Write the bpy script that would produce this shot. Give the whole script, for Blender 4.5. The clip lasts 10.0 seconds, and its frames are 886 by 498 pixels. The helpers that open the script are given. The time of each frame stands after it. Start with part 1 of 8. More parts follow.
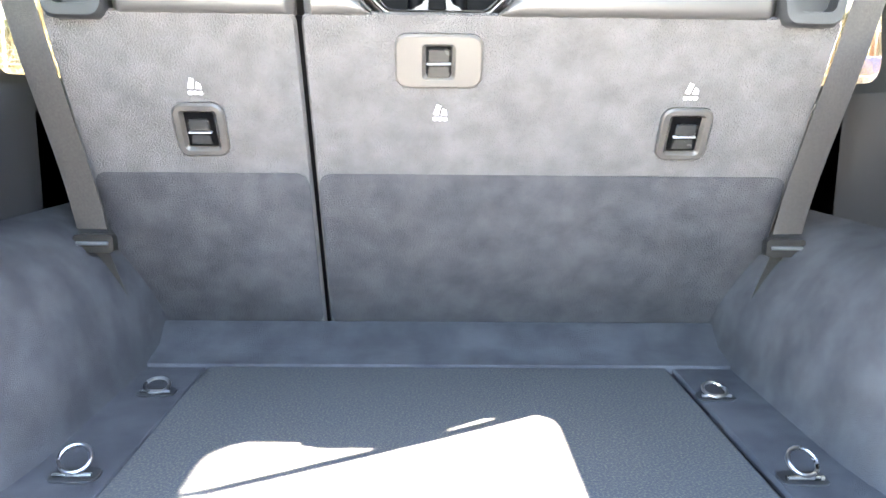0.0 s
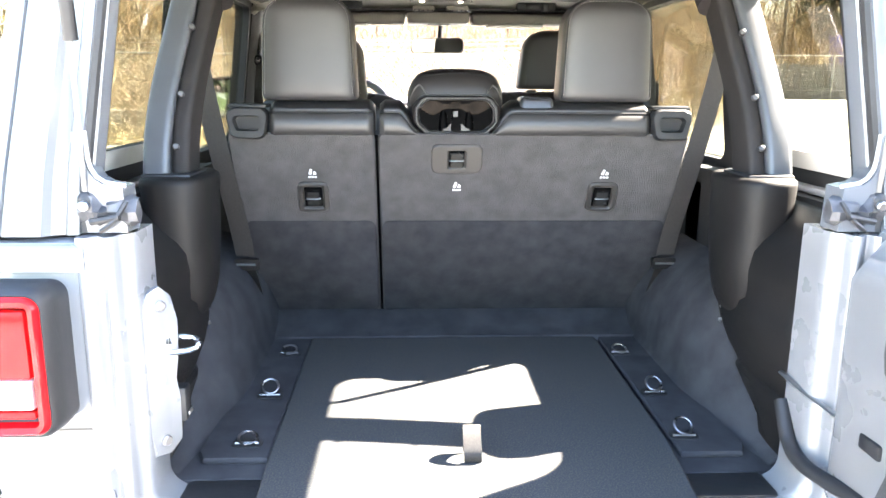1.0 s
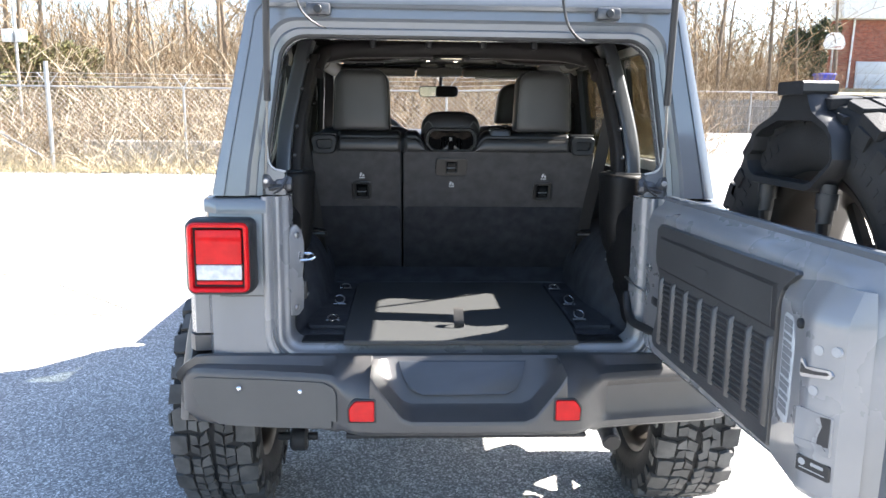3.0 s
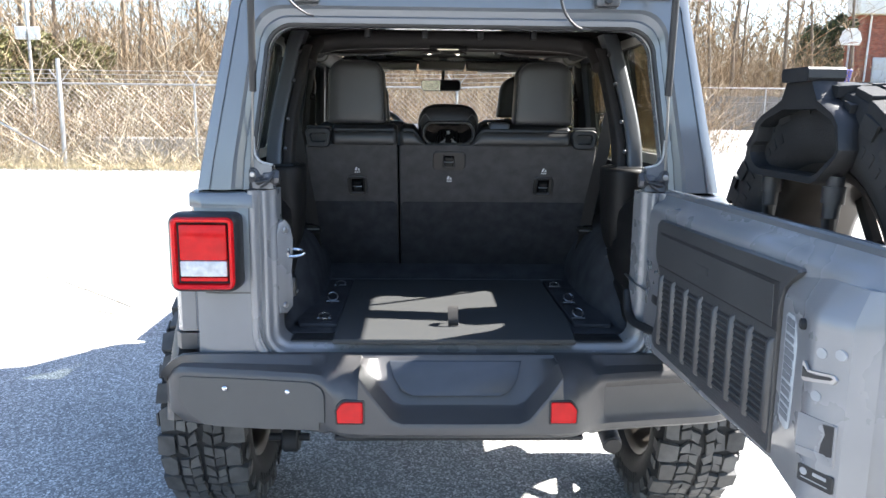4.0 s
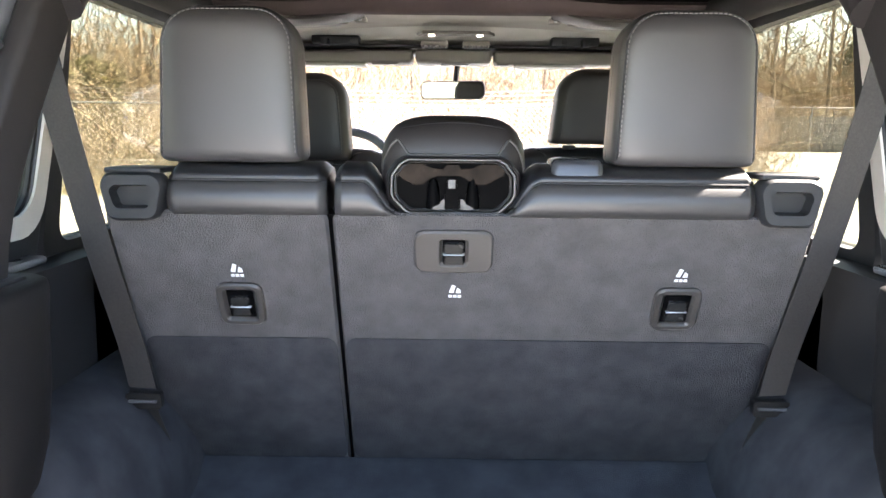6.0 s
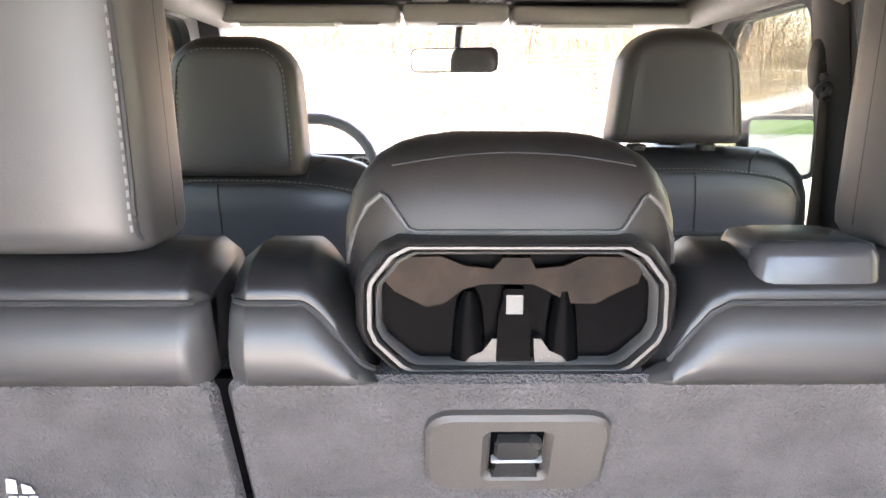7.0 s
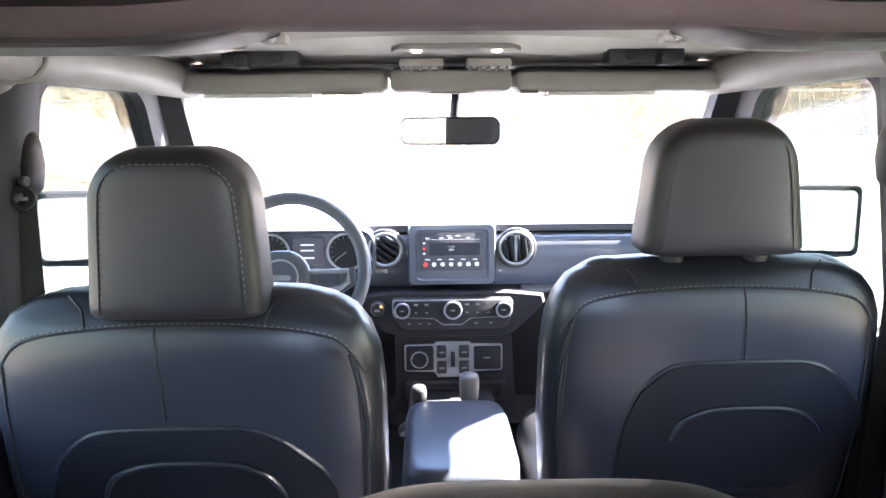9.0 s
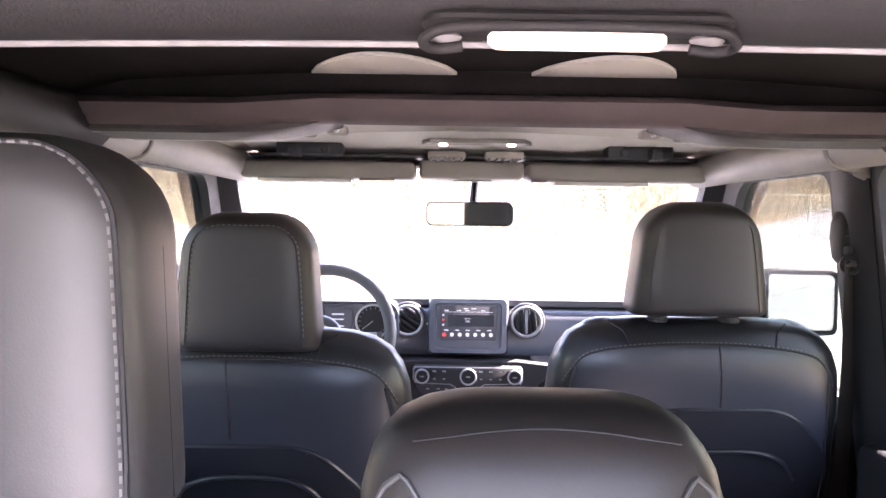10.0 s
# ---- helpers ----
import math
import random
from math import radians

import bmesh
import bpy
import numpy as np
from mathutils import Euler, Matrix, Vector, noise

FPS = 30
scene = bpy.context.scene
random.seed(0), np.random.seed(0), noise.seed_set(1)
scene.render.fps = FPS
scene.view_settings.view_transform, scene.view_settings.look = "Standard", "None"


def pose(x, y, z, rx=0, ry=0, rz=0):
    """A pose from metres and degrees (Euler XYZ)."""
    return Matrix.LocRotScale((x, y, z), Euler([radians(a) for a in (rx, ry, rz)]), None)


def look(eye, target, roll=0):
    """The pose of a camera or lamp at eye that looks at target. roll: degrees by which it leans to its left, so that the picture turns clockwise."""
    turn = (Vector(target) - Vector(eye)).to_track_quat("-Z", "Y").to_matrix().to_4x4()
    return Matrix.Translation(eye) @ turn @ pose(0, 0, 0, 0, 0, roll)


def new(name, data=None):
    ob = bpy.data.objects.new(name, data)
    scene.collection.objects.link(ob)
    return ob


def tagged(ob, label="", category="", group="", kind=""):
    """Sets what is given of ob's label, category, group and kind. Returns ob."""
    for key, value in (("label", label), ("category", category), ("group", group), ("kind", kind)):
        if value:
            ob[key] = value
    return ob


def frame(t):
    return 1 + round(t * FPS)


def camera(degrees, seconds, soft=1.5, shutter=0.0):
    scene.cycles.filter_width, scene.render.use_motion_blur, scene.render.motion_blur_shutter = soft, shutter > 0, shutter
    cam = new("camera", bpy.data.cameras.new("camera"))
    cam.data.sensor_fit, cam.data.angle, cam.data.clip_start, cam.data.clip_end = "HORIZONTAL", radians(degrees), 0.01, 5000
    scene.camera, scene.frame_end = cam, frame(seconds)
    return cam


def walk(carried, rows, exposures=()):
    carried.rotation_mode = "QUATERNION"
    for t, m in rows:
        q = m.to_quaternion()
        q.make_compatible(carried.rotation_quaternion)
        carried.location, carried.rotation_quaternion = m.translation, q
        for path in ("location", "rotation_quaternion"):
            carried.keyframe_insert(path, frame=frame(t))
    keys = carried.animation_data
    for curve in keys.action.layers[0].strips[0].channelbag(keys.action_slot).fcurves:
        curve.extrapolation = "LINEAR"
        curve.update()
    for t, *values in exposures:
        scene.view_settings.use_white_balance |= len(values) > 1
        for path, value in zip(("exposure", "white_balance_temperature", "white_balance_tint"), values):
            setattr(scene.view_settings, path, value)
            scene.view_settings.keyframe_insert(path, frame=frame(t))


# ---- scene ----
cam = camera(61.0, 10.0)
PATH = [
    (0, (-0.021, -0.363, 1.218), (0.016, 1.604, 0.854), 0.6),
    (0.5, (-0.098, -0.713, 1.343), (-0.031, 1.235, 0.896), -0.6),
    (1, (-0.12, -1.099, 1.464), (-0.036, 0.853, 1.036), 0.4),
    (1.5, (-0.141, -1.486, 1.484), (-0.068, 0.473, 1.09), 0.5),
    (2, (-0.17, -1.793, 1.485), (-0.093, 0.173, 1.127), 0.3),
    (2.5, (-0.204, -2.089, 1.49), (-0.112, -0.12, 1.149), 0.6),
    (3.8, (-0.111, -2.291, 1.45), (-0.044, -0.323, 1.099), 0.7),
    (4, (-0.111, -2.171, 1.46), (-0.055, -0.203, 1.109), 0.6),
    (4.5, (-0.101, -1.774, 1.444), (-0.058, 0.197, 1.106), 0.5),
    (4.7, (-0.071, -1.588, 1.452), (-0.03, 0.384, 1.12), 0.4),
    (5, (-0.035, -1.322, 1.471), (-0.002, 0.651, 1.149), 0.6),
    (5.2, (-0.037, -1.127, 1.455), (-0.001, 0.849, 1.147), 0.8),
    (5.3, (0.014, -1.056, 1.46), (-0.017, 0.918, 1.143), -0.2),
    (5.5, (-0.044, -0.87, 1.463), (-0.023, 1.108, 1.166), 0.6),
    (5.7, (-0.019, -0.697, 1.466), (-0.035, 1.281, 1.174), 0.6),
    (6.8, (-0.055, 0.144, 1.502), (-0.025, 2.11, 1.136), 0.4),
    (7, (-0.068, 0.256, 1.523), (-0.034, 2.218, 1.137), 0.2),
    (7.5, (-0.049, 0.427, 1.579), (-0.018, 2.384, 1.169), 0.6),
    (8, (-0.039, 0.499, 1.616), (-0.024, 2.459, 1.218), 0.4),
    (8.5, (-0.049, 0.535, 1.645), (-0.026, 2.5, 1.276), -0.3),
    (9, (-0.059, 0.534, 1.65), (-0.019, 2.505, 1.315), -0.5),
    (9.5, (-0.062, 0.465, 1.638), (-0.037, 2.449, 1.382), -0.1),
    (10, (-0.078, 0.308, 1.617), (-0.073, 2.307, 1.534), 0.8),
]
EXPOSURES = [(0.0, 6.68, 7350, 12), (0.5, 6.55, 7300, 13), (1.0, 5.1, 7050, 12), (1.5, 3.8, 6850, 11), (2.0, 3.3, 6600, 11), (2.5, 3.0, 6500, 11), (4.0, 2.6, 6250, 10), (5.0, 3.2, 6450, 11), (5.5, 4.15, 6500, 12), (7.0, 5.48, 7250, 20), (7.5, 5.84, 6700, 17), (8.0, 5.9, 6500, 18), (9.0, 5.6, 6200, 19), (9.5, 5.63, 6300, 23), (10.0, 5.35, 6600, 33)]
walk(cam, [(t, look(eye, target, roll)) for t, eye, target, roll in PATH], EXPOSURES)

# ---- light ----
SUN = Vector((1.05, 0.29, 1.0)).normalized()
world = bpy.data.worlds.new("sky")
scene.world = world
world.use_nodes = True
wn = world.node_tree.nodes
sky = wn.new("ShaderNodeTexSky")
sky.sky_type, sky.sun_disc = "NISHITA", False
sky.sun_elevation = math.asin(SUN.z)
sky.sun_rotation = math.atan2(SUN.x, SUN.y)
wn["Background"].inputs["Strength"].default_value = 0.085
world.node_tree.links.new(sky.outputs[0], wn["Background"].inputs["Color"])
sun_data = bpy.data.lights.new("sun", "SUN")
sun_data.energy, sun_data.angle, sun_data.color = 5.0, radians(0.6), (1.0, 0.95, 0.87)
sun = new("sun", sun_data)
sun.matrix_world = look(SUN * 30, (0, 0, 0))


# ---- materials ----
def mat(name, base, rough=0.5, metal=0.0, other=None, scale=8.0, detail=6.0, lo=0.35, hi=0.65, bump=0.0, bscale=200.0, bdist=0.002, rvar=0.0, coat=0.0, island=0.0, spec=None, distort=0.0):
    """A painted or grained surface: two colours mixed by noise, fine relief, uneven gloss."""
    m = bpy.data.materials.new(name)
    m.use_nodes = True
    nt = m.node_tree
    b = nt.nodes["Principled BSDF"]
    b.inputs["Base Color"].default_value = (*base, 1)
    b.inputs["Roughness"].default_value = rough
    b.inputs["Metallic"].default_value = metal
    b.inputs["Coat Weight"].default_value = coat
    if spec is not None:
        b.inputs["Specular IOR Level"].default_value = spec
    tc = nt.nodes.new("ShaderNodeTexCoord")
    n = nt.nodes.new("ShaderNodeTexNoise")
    n.inputs["Scale"].default_value, n.inputs["Detail"].default_value = scale, detail
    n.inputs["Distortion"].default_value = distort
    nt.links.new(tc.outputs["Object"], n.inputs["Vector"])
    ramp = nt.nodes.new("ShaderNodeMapRange")
    ramp.inputs[1].default_value, ramp.inputs[2].default_value = lo, hi
    nt.links.new(n.outputs[0], ramp.inputs[0])
    if other:
        mix = nt.nodes.new("ShaderNodeMix")
        mix.data_type = "RGBA"
        mix.inputs["A"].default_value, mix.inputs["B"].default_value = (*base, 1), (*other, 1)
        nt.links.new(ramp.outputs[0], mix.inputs["Factor"])
        out = mix.outputs["Result"]
        if island:
            g = nt.nodes.new("ShaderNodeNewGeometry")
            hsv = nt.nodes.new("ShaderNodeHueSaturation")
            mr = nt.nodes.new("ShaderNodeMapRange")
            mr.inputs[3].default_value, mr.inputs[4].default_value = 1 - island, 1 + island
            nt.links.new(g.outputs["Random Per Island"], mr.inputs[0])
            nt.links.new(mr.outputs[0], hsv.inputs["Value"])
            nt.links.new(out, hsv.inputs["Color"])
            out = hsv.outputs[0]
        nt.links.new(out, b.inputs["Base Color"])
    if rvar:
        rr_ = nt.nodes.new("ShaderNodeMapRange")
        rr_.inputs[3].default_value, rr_.inputs[4].default_value = max(0, rough - rvar), min(1, rough + rvar)
        nt.links.new(n.outputs[0], rr_.inputs[0])
        nt.links.new(rr_.outputs[0], b.inputs["Roughness"])
    if bump:
        n2 = nt.nodes.new("ShaderNodeTexNoise")
        n2.inputs["Scale"].default_value, n2.inputs["Detail"].default_value = bscale, 3
        nt.links.new(tc.outputs["Object"], n2.inputs["Vector"])
        bp = nt.nodes.new("ShaderNodeBump")
        bp.inputs["Strength"].default_value, bp.inputs["Distance"].default_value = bump, bdist
        nt.links.new(n2.outputs[0], bp.inputs["Height"])
        nt.links.new(bp.outputs[0], b.inputs["Normal"])
    return m


def glass(name, tint, rough=0.0):
    """Thin tinted pane: lets light straight through and mirrors at a slant."""
    m = bpy.data.materials.new(name)
    m.use_nodes = True
    nt = m.node_tree
    nt.nodes.remove(nt.nodes["Principled BSDF"])
    tr, gl, mx, lw, pw, ad = (nt.nodes.new(k) for k in ("ShaderNodeBsdfTransparent", "ShaderNodeBsdfGlossy", "ShaderNodeMixShader", "ShaderNodeLayerWeight", "ShaderNodeMath", "ShaderNodeMath"))
    tr.inputs[0].default_value = (*tint, 1)
    gl.inputs["Roughness"].default_value = rough
    pw.operation, ad.operation = "POWER", "MULTIPLY_ADD"
    pw.inputs[1].default_value = 4.0
    ad.inputs[1].default_value, ad.inputs[2].default_value = 0.4, 0.03
    nt.links.new(lw.outputs["Facing"], pw.inputs[0])
    nt.links.new(pw.outputs[0], ad.inputs[0])
    nt.links.new(ad.outputs[0], mx.inputs[0])
    nt.links.new(tr.outputs[0], mx.inputs[1])
    nt.links.new(gl.outputs[0], mx.inputs[2])
    nt.links.new(mx.outputs[0], nt.nodes["Material Output"].inputs[0])
    return m


def glow(name, colour, strength):
    m = mat(name, colour, 0.4)
    b = m.node_tree.nodes["Principled BSDF"]
    b.inputs["Emission Color"].default_value = (*colour, 1)
    b.inputs["Emission Strength"].default_value = strength
    return m


M_PAINT = mat("grey paint", (0.138, 0.147, 0.162), 0.18, 0.12, (0.126, 0.135, 0.149), 3.0, rvar=0.04, coat=0.5)
M_JAMB = mat("grey jamb paint", (0.208, 0.209, 0.216), 0.28, 0.08, (0.184, 0.186, 0.193), 6.0, rvar=0.08, coat=0.4)
M_PLASTIC = mat("textured black plastic", (0.012, 0.0125, 0.014), 0.45, 0, (0.018, 0.0185, 0.020), 5.0, bump=0.25, bscale=900, rvar=0.08, spec=0.4)
M_BUMPER = mat("grey bumper plastic", (0.047, 0.0455, 0.0462), 0.40, 0, (0.060, 0.0578, 0.0580), 6.0, bump=0.15, bscale=700, rvar=0.08, spec=0.6)
M_TRIM = mat("matte black trim", (0.010, 0.0105, 0.012), 0.6, 0, (0.016, 0.0165, 0.018), 9.0, bump=0.2, bscale=600, rvar=0.1, spec=0.35)
M_CARPET = mat("charcoal carpet", (0.038, 0.039, 0.044), 0.95, 0, (0.060, 0.061, 0.067), 14.0, bump=0.8, bscale=700, bdist=0.004, spec=0.1)
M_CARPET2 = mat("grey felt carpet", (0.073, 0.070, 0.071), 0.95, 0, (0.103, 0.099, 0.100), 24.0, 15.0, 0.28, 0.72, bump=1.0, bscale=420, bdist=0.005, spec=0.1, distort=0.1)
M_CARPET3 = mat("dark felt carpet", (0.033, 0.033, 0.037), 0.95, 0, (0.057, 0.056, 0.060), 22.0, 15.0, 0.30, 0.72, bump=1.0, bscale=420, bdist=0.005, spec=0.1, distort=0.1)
M_MAT = mat("speckled cargo mat", (0.042, 0.044, 0.050), 0.95, 0, (0.098, 0.095, 0.070), 330.0, 3.0, 0.45, 0.78, bump=0.35, bscale=800, bdist=0.002, spec=0.1)
M_LEATHER = mat("black leather", (0.0125, 0.0121, 0.0128), 0.36, 0, (0.0175, 0.0169, 0.0178), 6.0, bump=0.12, bscale=620, bdist=0.0008, rvar=0.07, spec=0.5)
M_SEAT = mat("blue-black seat leather", (0.0125, 0.0136, 0.0172), 0.32, 0, (0.0175, 0.0186, 0.0228), 5.0, bump=0.16, bscale=420, bdist=0.0010, rvar=0.07, spec=0.70)
# black leather lightened and blued in colour for the sky it reflects
M_ARM_SKY = mat("armrest leather with sky blue", (0.028, 0.033, 0.045), 0.38, 0, (0.035, 0.041, 0.054), 6.0, bump=0.15, bscale=480, rvar=0.07, spec=0.6)
# seat leather darkened for the shade under the map pocket's overhang
M_POCKET_SHADE = mat("seat leather in pocket shade", (0.0065, 0.0068, 0.0080), 0.5, 0, (0.0095, 0.0100, 0.0120), 6.0, bump=0.15, bscale=450, rvar=0.08, spec=0.2)
M_LEATHER2 = mat("brown-black leather", (0.0200, 0.0173, 0.0164), 0.42, 0, (0.0262, 0.0228, 0.0216), 6.0, bump=0.10, bscale=620, bdist=0.0008, rvar=0.1, spec=0.32)
M_HEADREST = mat("brown-grey headrest leather", (0.0145, 0.0128, 0.0123), 0.42, 0, (0.0190, 0.0168, 0.0161), 6.0, bump=0.16, bscale=560, bdist=0.0008, rvar=0.08, spec=0.5)
M_STITCH = mat("grey stitching thread", (0.135, 0.128, 0.124), 0.8, 0, (0.17, 0.162, 0.157), 90.0)
M_SEAM = mat("seam shadow", (0.012, 0.012, 0.013), 0.7, 0, (0.018, 0.018, 0.02), 40.0)
M_CHROME = mat("polished metal", (0.75, 0.75, 0.76), 0.16, 1.0, (0.6, 0.6, 0.62), 12.0, rvar=0.08)
M_STEEL = mat("zinc plated steel", (0.5, 0.5, 0.5), 0.35, 1.0, (0.36, 0.36, 0.37), 18.0, rvar=0.12)
M_SILVER = mat("silver trim plastic", (0.42, 0.43, 0.45), 0.32, 0.6, (0.36, 0.37, 0.39), 20.0)
M_RUBBER = mat("tyre rubber", (0.0085, 0.0085, 0.0095), 0.7, 0, (0.022, 0.022, 0.022), 9.0, bump=0.5, bscale=200, rvar=0.12, spec=0.3)
M_TREAD = mat("dusty tread rubber", (0.055, 0.0535, 0.052), 0.7, 0, (0.10, 0.097, 0.092), 14.0, 8.0, bump=0.5, bscale=200, rvar=0.1, spec=0.3, island=0.25)
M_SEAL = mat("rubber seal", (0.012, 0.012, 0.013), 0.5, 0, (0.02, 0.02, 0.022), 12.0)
M_RIM = mat("dark bronze rim", (0.055, 0.048, 0.042), 0.4, 0.6, (0.08, 0.07, 0.06), 9.0, rvar=0.1)
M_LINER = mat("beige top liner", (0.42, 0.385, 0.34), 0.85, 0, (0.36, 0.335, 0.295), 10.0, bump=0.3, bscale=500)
M_INNER = mat("pale shell lining", (0.58, 0.555, 0.51), 0.7, 0, (0.48, 0.46, 0.42), 7.0, bump=0.2, bscale=300)
M_GREYTRIM = mat("warm grey trim", (0.175, 0.160, 0.142), 0.6, 0, (0.21, 0.194, 0.172), 6.0, bump=0.2, bscale=500)
M_PIPING = mat("pale piping", (0.22, 0.20, 0.19), 0.6, 0, (0.17, 0.155, 0.145), 60.0)
M_BAR = mat("bar cover cloth", (0.0082, 0.0062, 0.0060), 0.75, 0, (0.012, 0.0092, 0.0088), 10.0, bump=0.2, bscale=650)
M_BAR2 = mat("brown-black bar padding", (0.044, 0.030, 0.029), 0.7, 0, (0.056, 0.039, 0.037), 6.0, bump=0.3, bscale=650)
M_VINYL = mat("grey seat back vinyl", (0.036, 0.0345, 0.0345), 0.38, 0, (0.044, 0.0422, 0.0420), 5.0, bump=0.08, bscale=700, bdist=0.0010, rvar=0.06)
M_PLATE = mat("brown-grey moulded plastic", (0.048, 0.043, 0.040), 0.5, 0, (0.060, 0.054, 0.049), 8.0, bump=0.2, bscale=600, rvar=0.08)
M_PLATED = mat("dark brown-grey plastic", (0.036, 0.0325, 0.030), 0.42, 0, (0.045, 0.041, 0.038), 8.0, bump=0.2, bscale=600, rvar=0.08)
M_FRAME = mat("satin grey frame plastic", (0.044, 0.0425, 0.0415), 0.4, 0, (0.072, 0.068, 0.065), 9.0, rvar=0.06)
M_LEVER = mat("dark lever plastic", (0.016, 0.0155, 0.015), 0.25, 0, (0.024, 0.023, 0.022), 30.0, rvar=0.1, spec=0.5)
# near black: the shade inside hollows is put into this colour
M_RECESS_SHADE = mat("black plastic in recess shade", (0.0014, 0.0014, 0.0017), 0.28, 0, (0.0026, 0.0026, 0.0028), 14.0, rvar=0.10, spec=0.012)
M_LIP = mat("brown moulding", (0.006, 0.0043, 0.0034), 0.25, 0, (0.020, 0.0135, 0.010), 26.0, rvar=0.12, spec=0.05)
M_VENT = mat("satin black panel plastic", (0.042, 0.0425, 0.044), 0.38, 0, (0.053, 0.0535, 0.055), 5.0, bump=0.2, bscale=900, rvar=0.08)
# body grey darkened to hold the shade the bar stands in
M_BARSHADE = mat("shaded grey bar paint", (0.082, 0.086, 0.094), 0.35, 0.1, (0.070, 0.075, 0.083), 8.0, bump=0.1, bscale=500)
M_RED = mat("red lamp lens", (0.56, 0.008, 0.011), 0.12, 0, (0.45, 0.006, 0.009), 30.0, spec=0.22)
M_WHITE = mat("white lamp lens", (0.55, 0.56, 0.57), 0.2, 0, (0.38, 0.39, 0.41), 60.0, coat=0.4)
M_ICON = mat("white print", (0.75, 0.75, 0.75), 0.6, 0, (0.65, 0.65, 0.65), 60.0)
M_MARK = mat("grey print", (0.26, 0.265, 0.27), 0.6, 0, (0.20, 0.205, 0.21), 60.0)
M_WEB = mat("seat belt webbing", (0.019, 0.0165, 0.0152), 0.75, 0, (0.030, 0.0265, 0.0242), 300.0, bump=0.5, bscale=700)
M_DASH = mat("dash top vinyl", (0.052, 0.049, 0.050), 0.5, 0, (0.064, 0.061, 0.062), 6.0, bump=0.3, bscale=600)
M_DASHP = mat("grey dash panel", (0.128, 0.138, 0.162), 0.25, 0.1, (0.112, 0.121, 0.143), 5.0, coat=0.7, rvar=0.06)
M_GLASS = glass("clear glass", (0.94, 0.94, 0.94))
M_TINT = glass("tinted glass", (0.47, 0.465, 0.40))
M_TINTF = glass("lightly tinted glass", (0.385, 0.415, 0.38))
M_MIRROR = mat("mirror silver", (0.85, 0.85, 0.85), 0.02, 1.0)
# blue of the reflected sky put into the colour, which otherwise burns out
M_DOORMIRROR = mat("mirror dimmed to sky blue", (0.42, 0.45, 0.48), 0.02, 1.0)
M_SCREEN = glow("lit display", (0.010, 0.011, 0.014), 0.15)
M_SCREENW = glow("display marks", (0.30, 0.32, 0.35), 0.06)
M_SCREENR = glow("red display mark", (0.45, 0.03, 0.025), 0.06)
M_AMBER = glow("amber lamp", (1.0, 0.35, 0.08), 0.08)
M_MAPLAMP = glow("map lamp bulb", (1.0, 0.88, 0.70), 0.8)
M_DOME = glow("dome lamp lens", (1.0, 0.86, 0.68), 0.06)
M_BEZEL = mat("bright silver bezel", (0.36, 0.37, 0.385), 0.30, 0.3, (0.30, 0.31, 0.325), 25.0, rvar=0.05)
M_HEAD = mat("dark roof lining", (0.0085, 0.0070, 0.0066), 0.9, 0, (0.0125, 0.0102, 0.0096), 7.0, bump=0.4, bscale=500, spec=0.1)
M_GREYPL = mat("grey moulded plastic", (0.075, 0.073, 0.07), 0.48, 0, (0.09, 0.088, 0.085), 8.0, bump=0.15, bscale=600, rvar=0.1)
M_LABEL = mat("label film", (0.42, 0.435, 0.45), 0.35, 0, (0.34, 0.355, 0.37), 60.0)


# ---- mesh tools ----
def part(name, bm, material, parent=None, label="", angle=38, smooth=True):
    """Links a bmesh as one mesh object under a thing or a part."""
    bmesh.ops.recalc_face_normals(bm, faces=bm.faces)
    me = bpy.data.meshes.new(name)
    bm.to_mesh(me)
    bm.free()
    me.materials.append(material)
    if smooth:
        me.polygons.foreach_set("use_smooth", [True] * len(me.polygons))
        me.set_sharp_from_angle(angle=radians(angle))
    ob = new(name, me)
    if parent:
        ob.parent = parent
        if parent.type == "EMPTY":
            ob.matrix_parent_inverse = Matrix.Translation(parent.location).inverted()
    if label:
        tagged(ob, label)
    return ob


def raw(name, verts, faces, material, parent=None, label=""):
    me = bpy.data.meshes.new(name)
    me.from_pydata([tuple(v) for v in verts], [], faces)
    me.materials.append(material)
    ob = new(name, me)
    if parent:
        ob.parent = parent
        if parent.type == "EMPTY":
            ob.matrix_parent_inverse = Matrix.Translation(parent.location).inverted()
    if label:
        tagged(ob, label)
    return ob


def thing(name, loc, label, category, group="", kind=""):
    ob = new(name)
    ob.location = loc
    ob.empty_display_size = 0.1
    return tagged(ob, label, category, group, kind)


def merge(bm, other, m=None):
    if m is not None:
        bmesh.ops.transform(other, matrix=m, verts=other.verts)
    me = bpy.data.meshes.new("t")
    other.to_mesh(me)
    other.free()
    bm.from_mesh(me)
    bpy.data.meshes.remove(me)
    return bm


def box(x0, x1, y0, y1, z0, z1, r=0.006, seg=2, bm=None, m=None):
    """A bevelled block."""
    b = bmesh.new()
    bmesh.ops.create_cube(b, size=1)
    for v in b.verts:
        v.co = Vector(((x0 + x1) / 2 + v.co.x * (x1 - x0), (y0 + y1) / 2 + v.co.y * (y1 - y0), (z0 + z1) / 2 + v.co.z * (z1 - z0)))
    if r:
        r = min(r, 0.49 * min(abs(x1 - x0), abs(y1 - y0), abs(z1 - z0)))
        bmesh.ops.bevel(b, geom=list(b.edges), offset=r, segments=seg, profile=0.5, affect="EDGES")
    if bm is None:
        if m is not None:
            bmesh.ops.transform(b, matrix=m, verts=b.verts)
        return b
    return merge(bm, b, m)


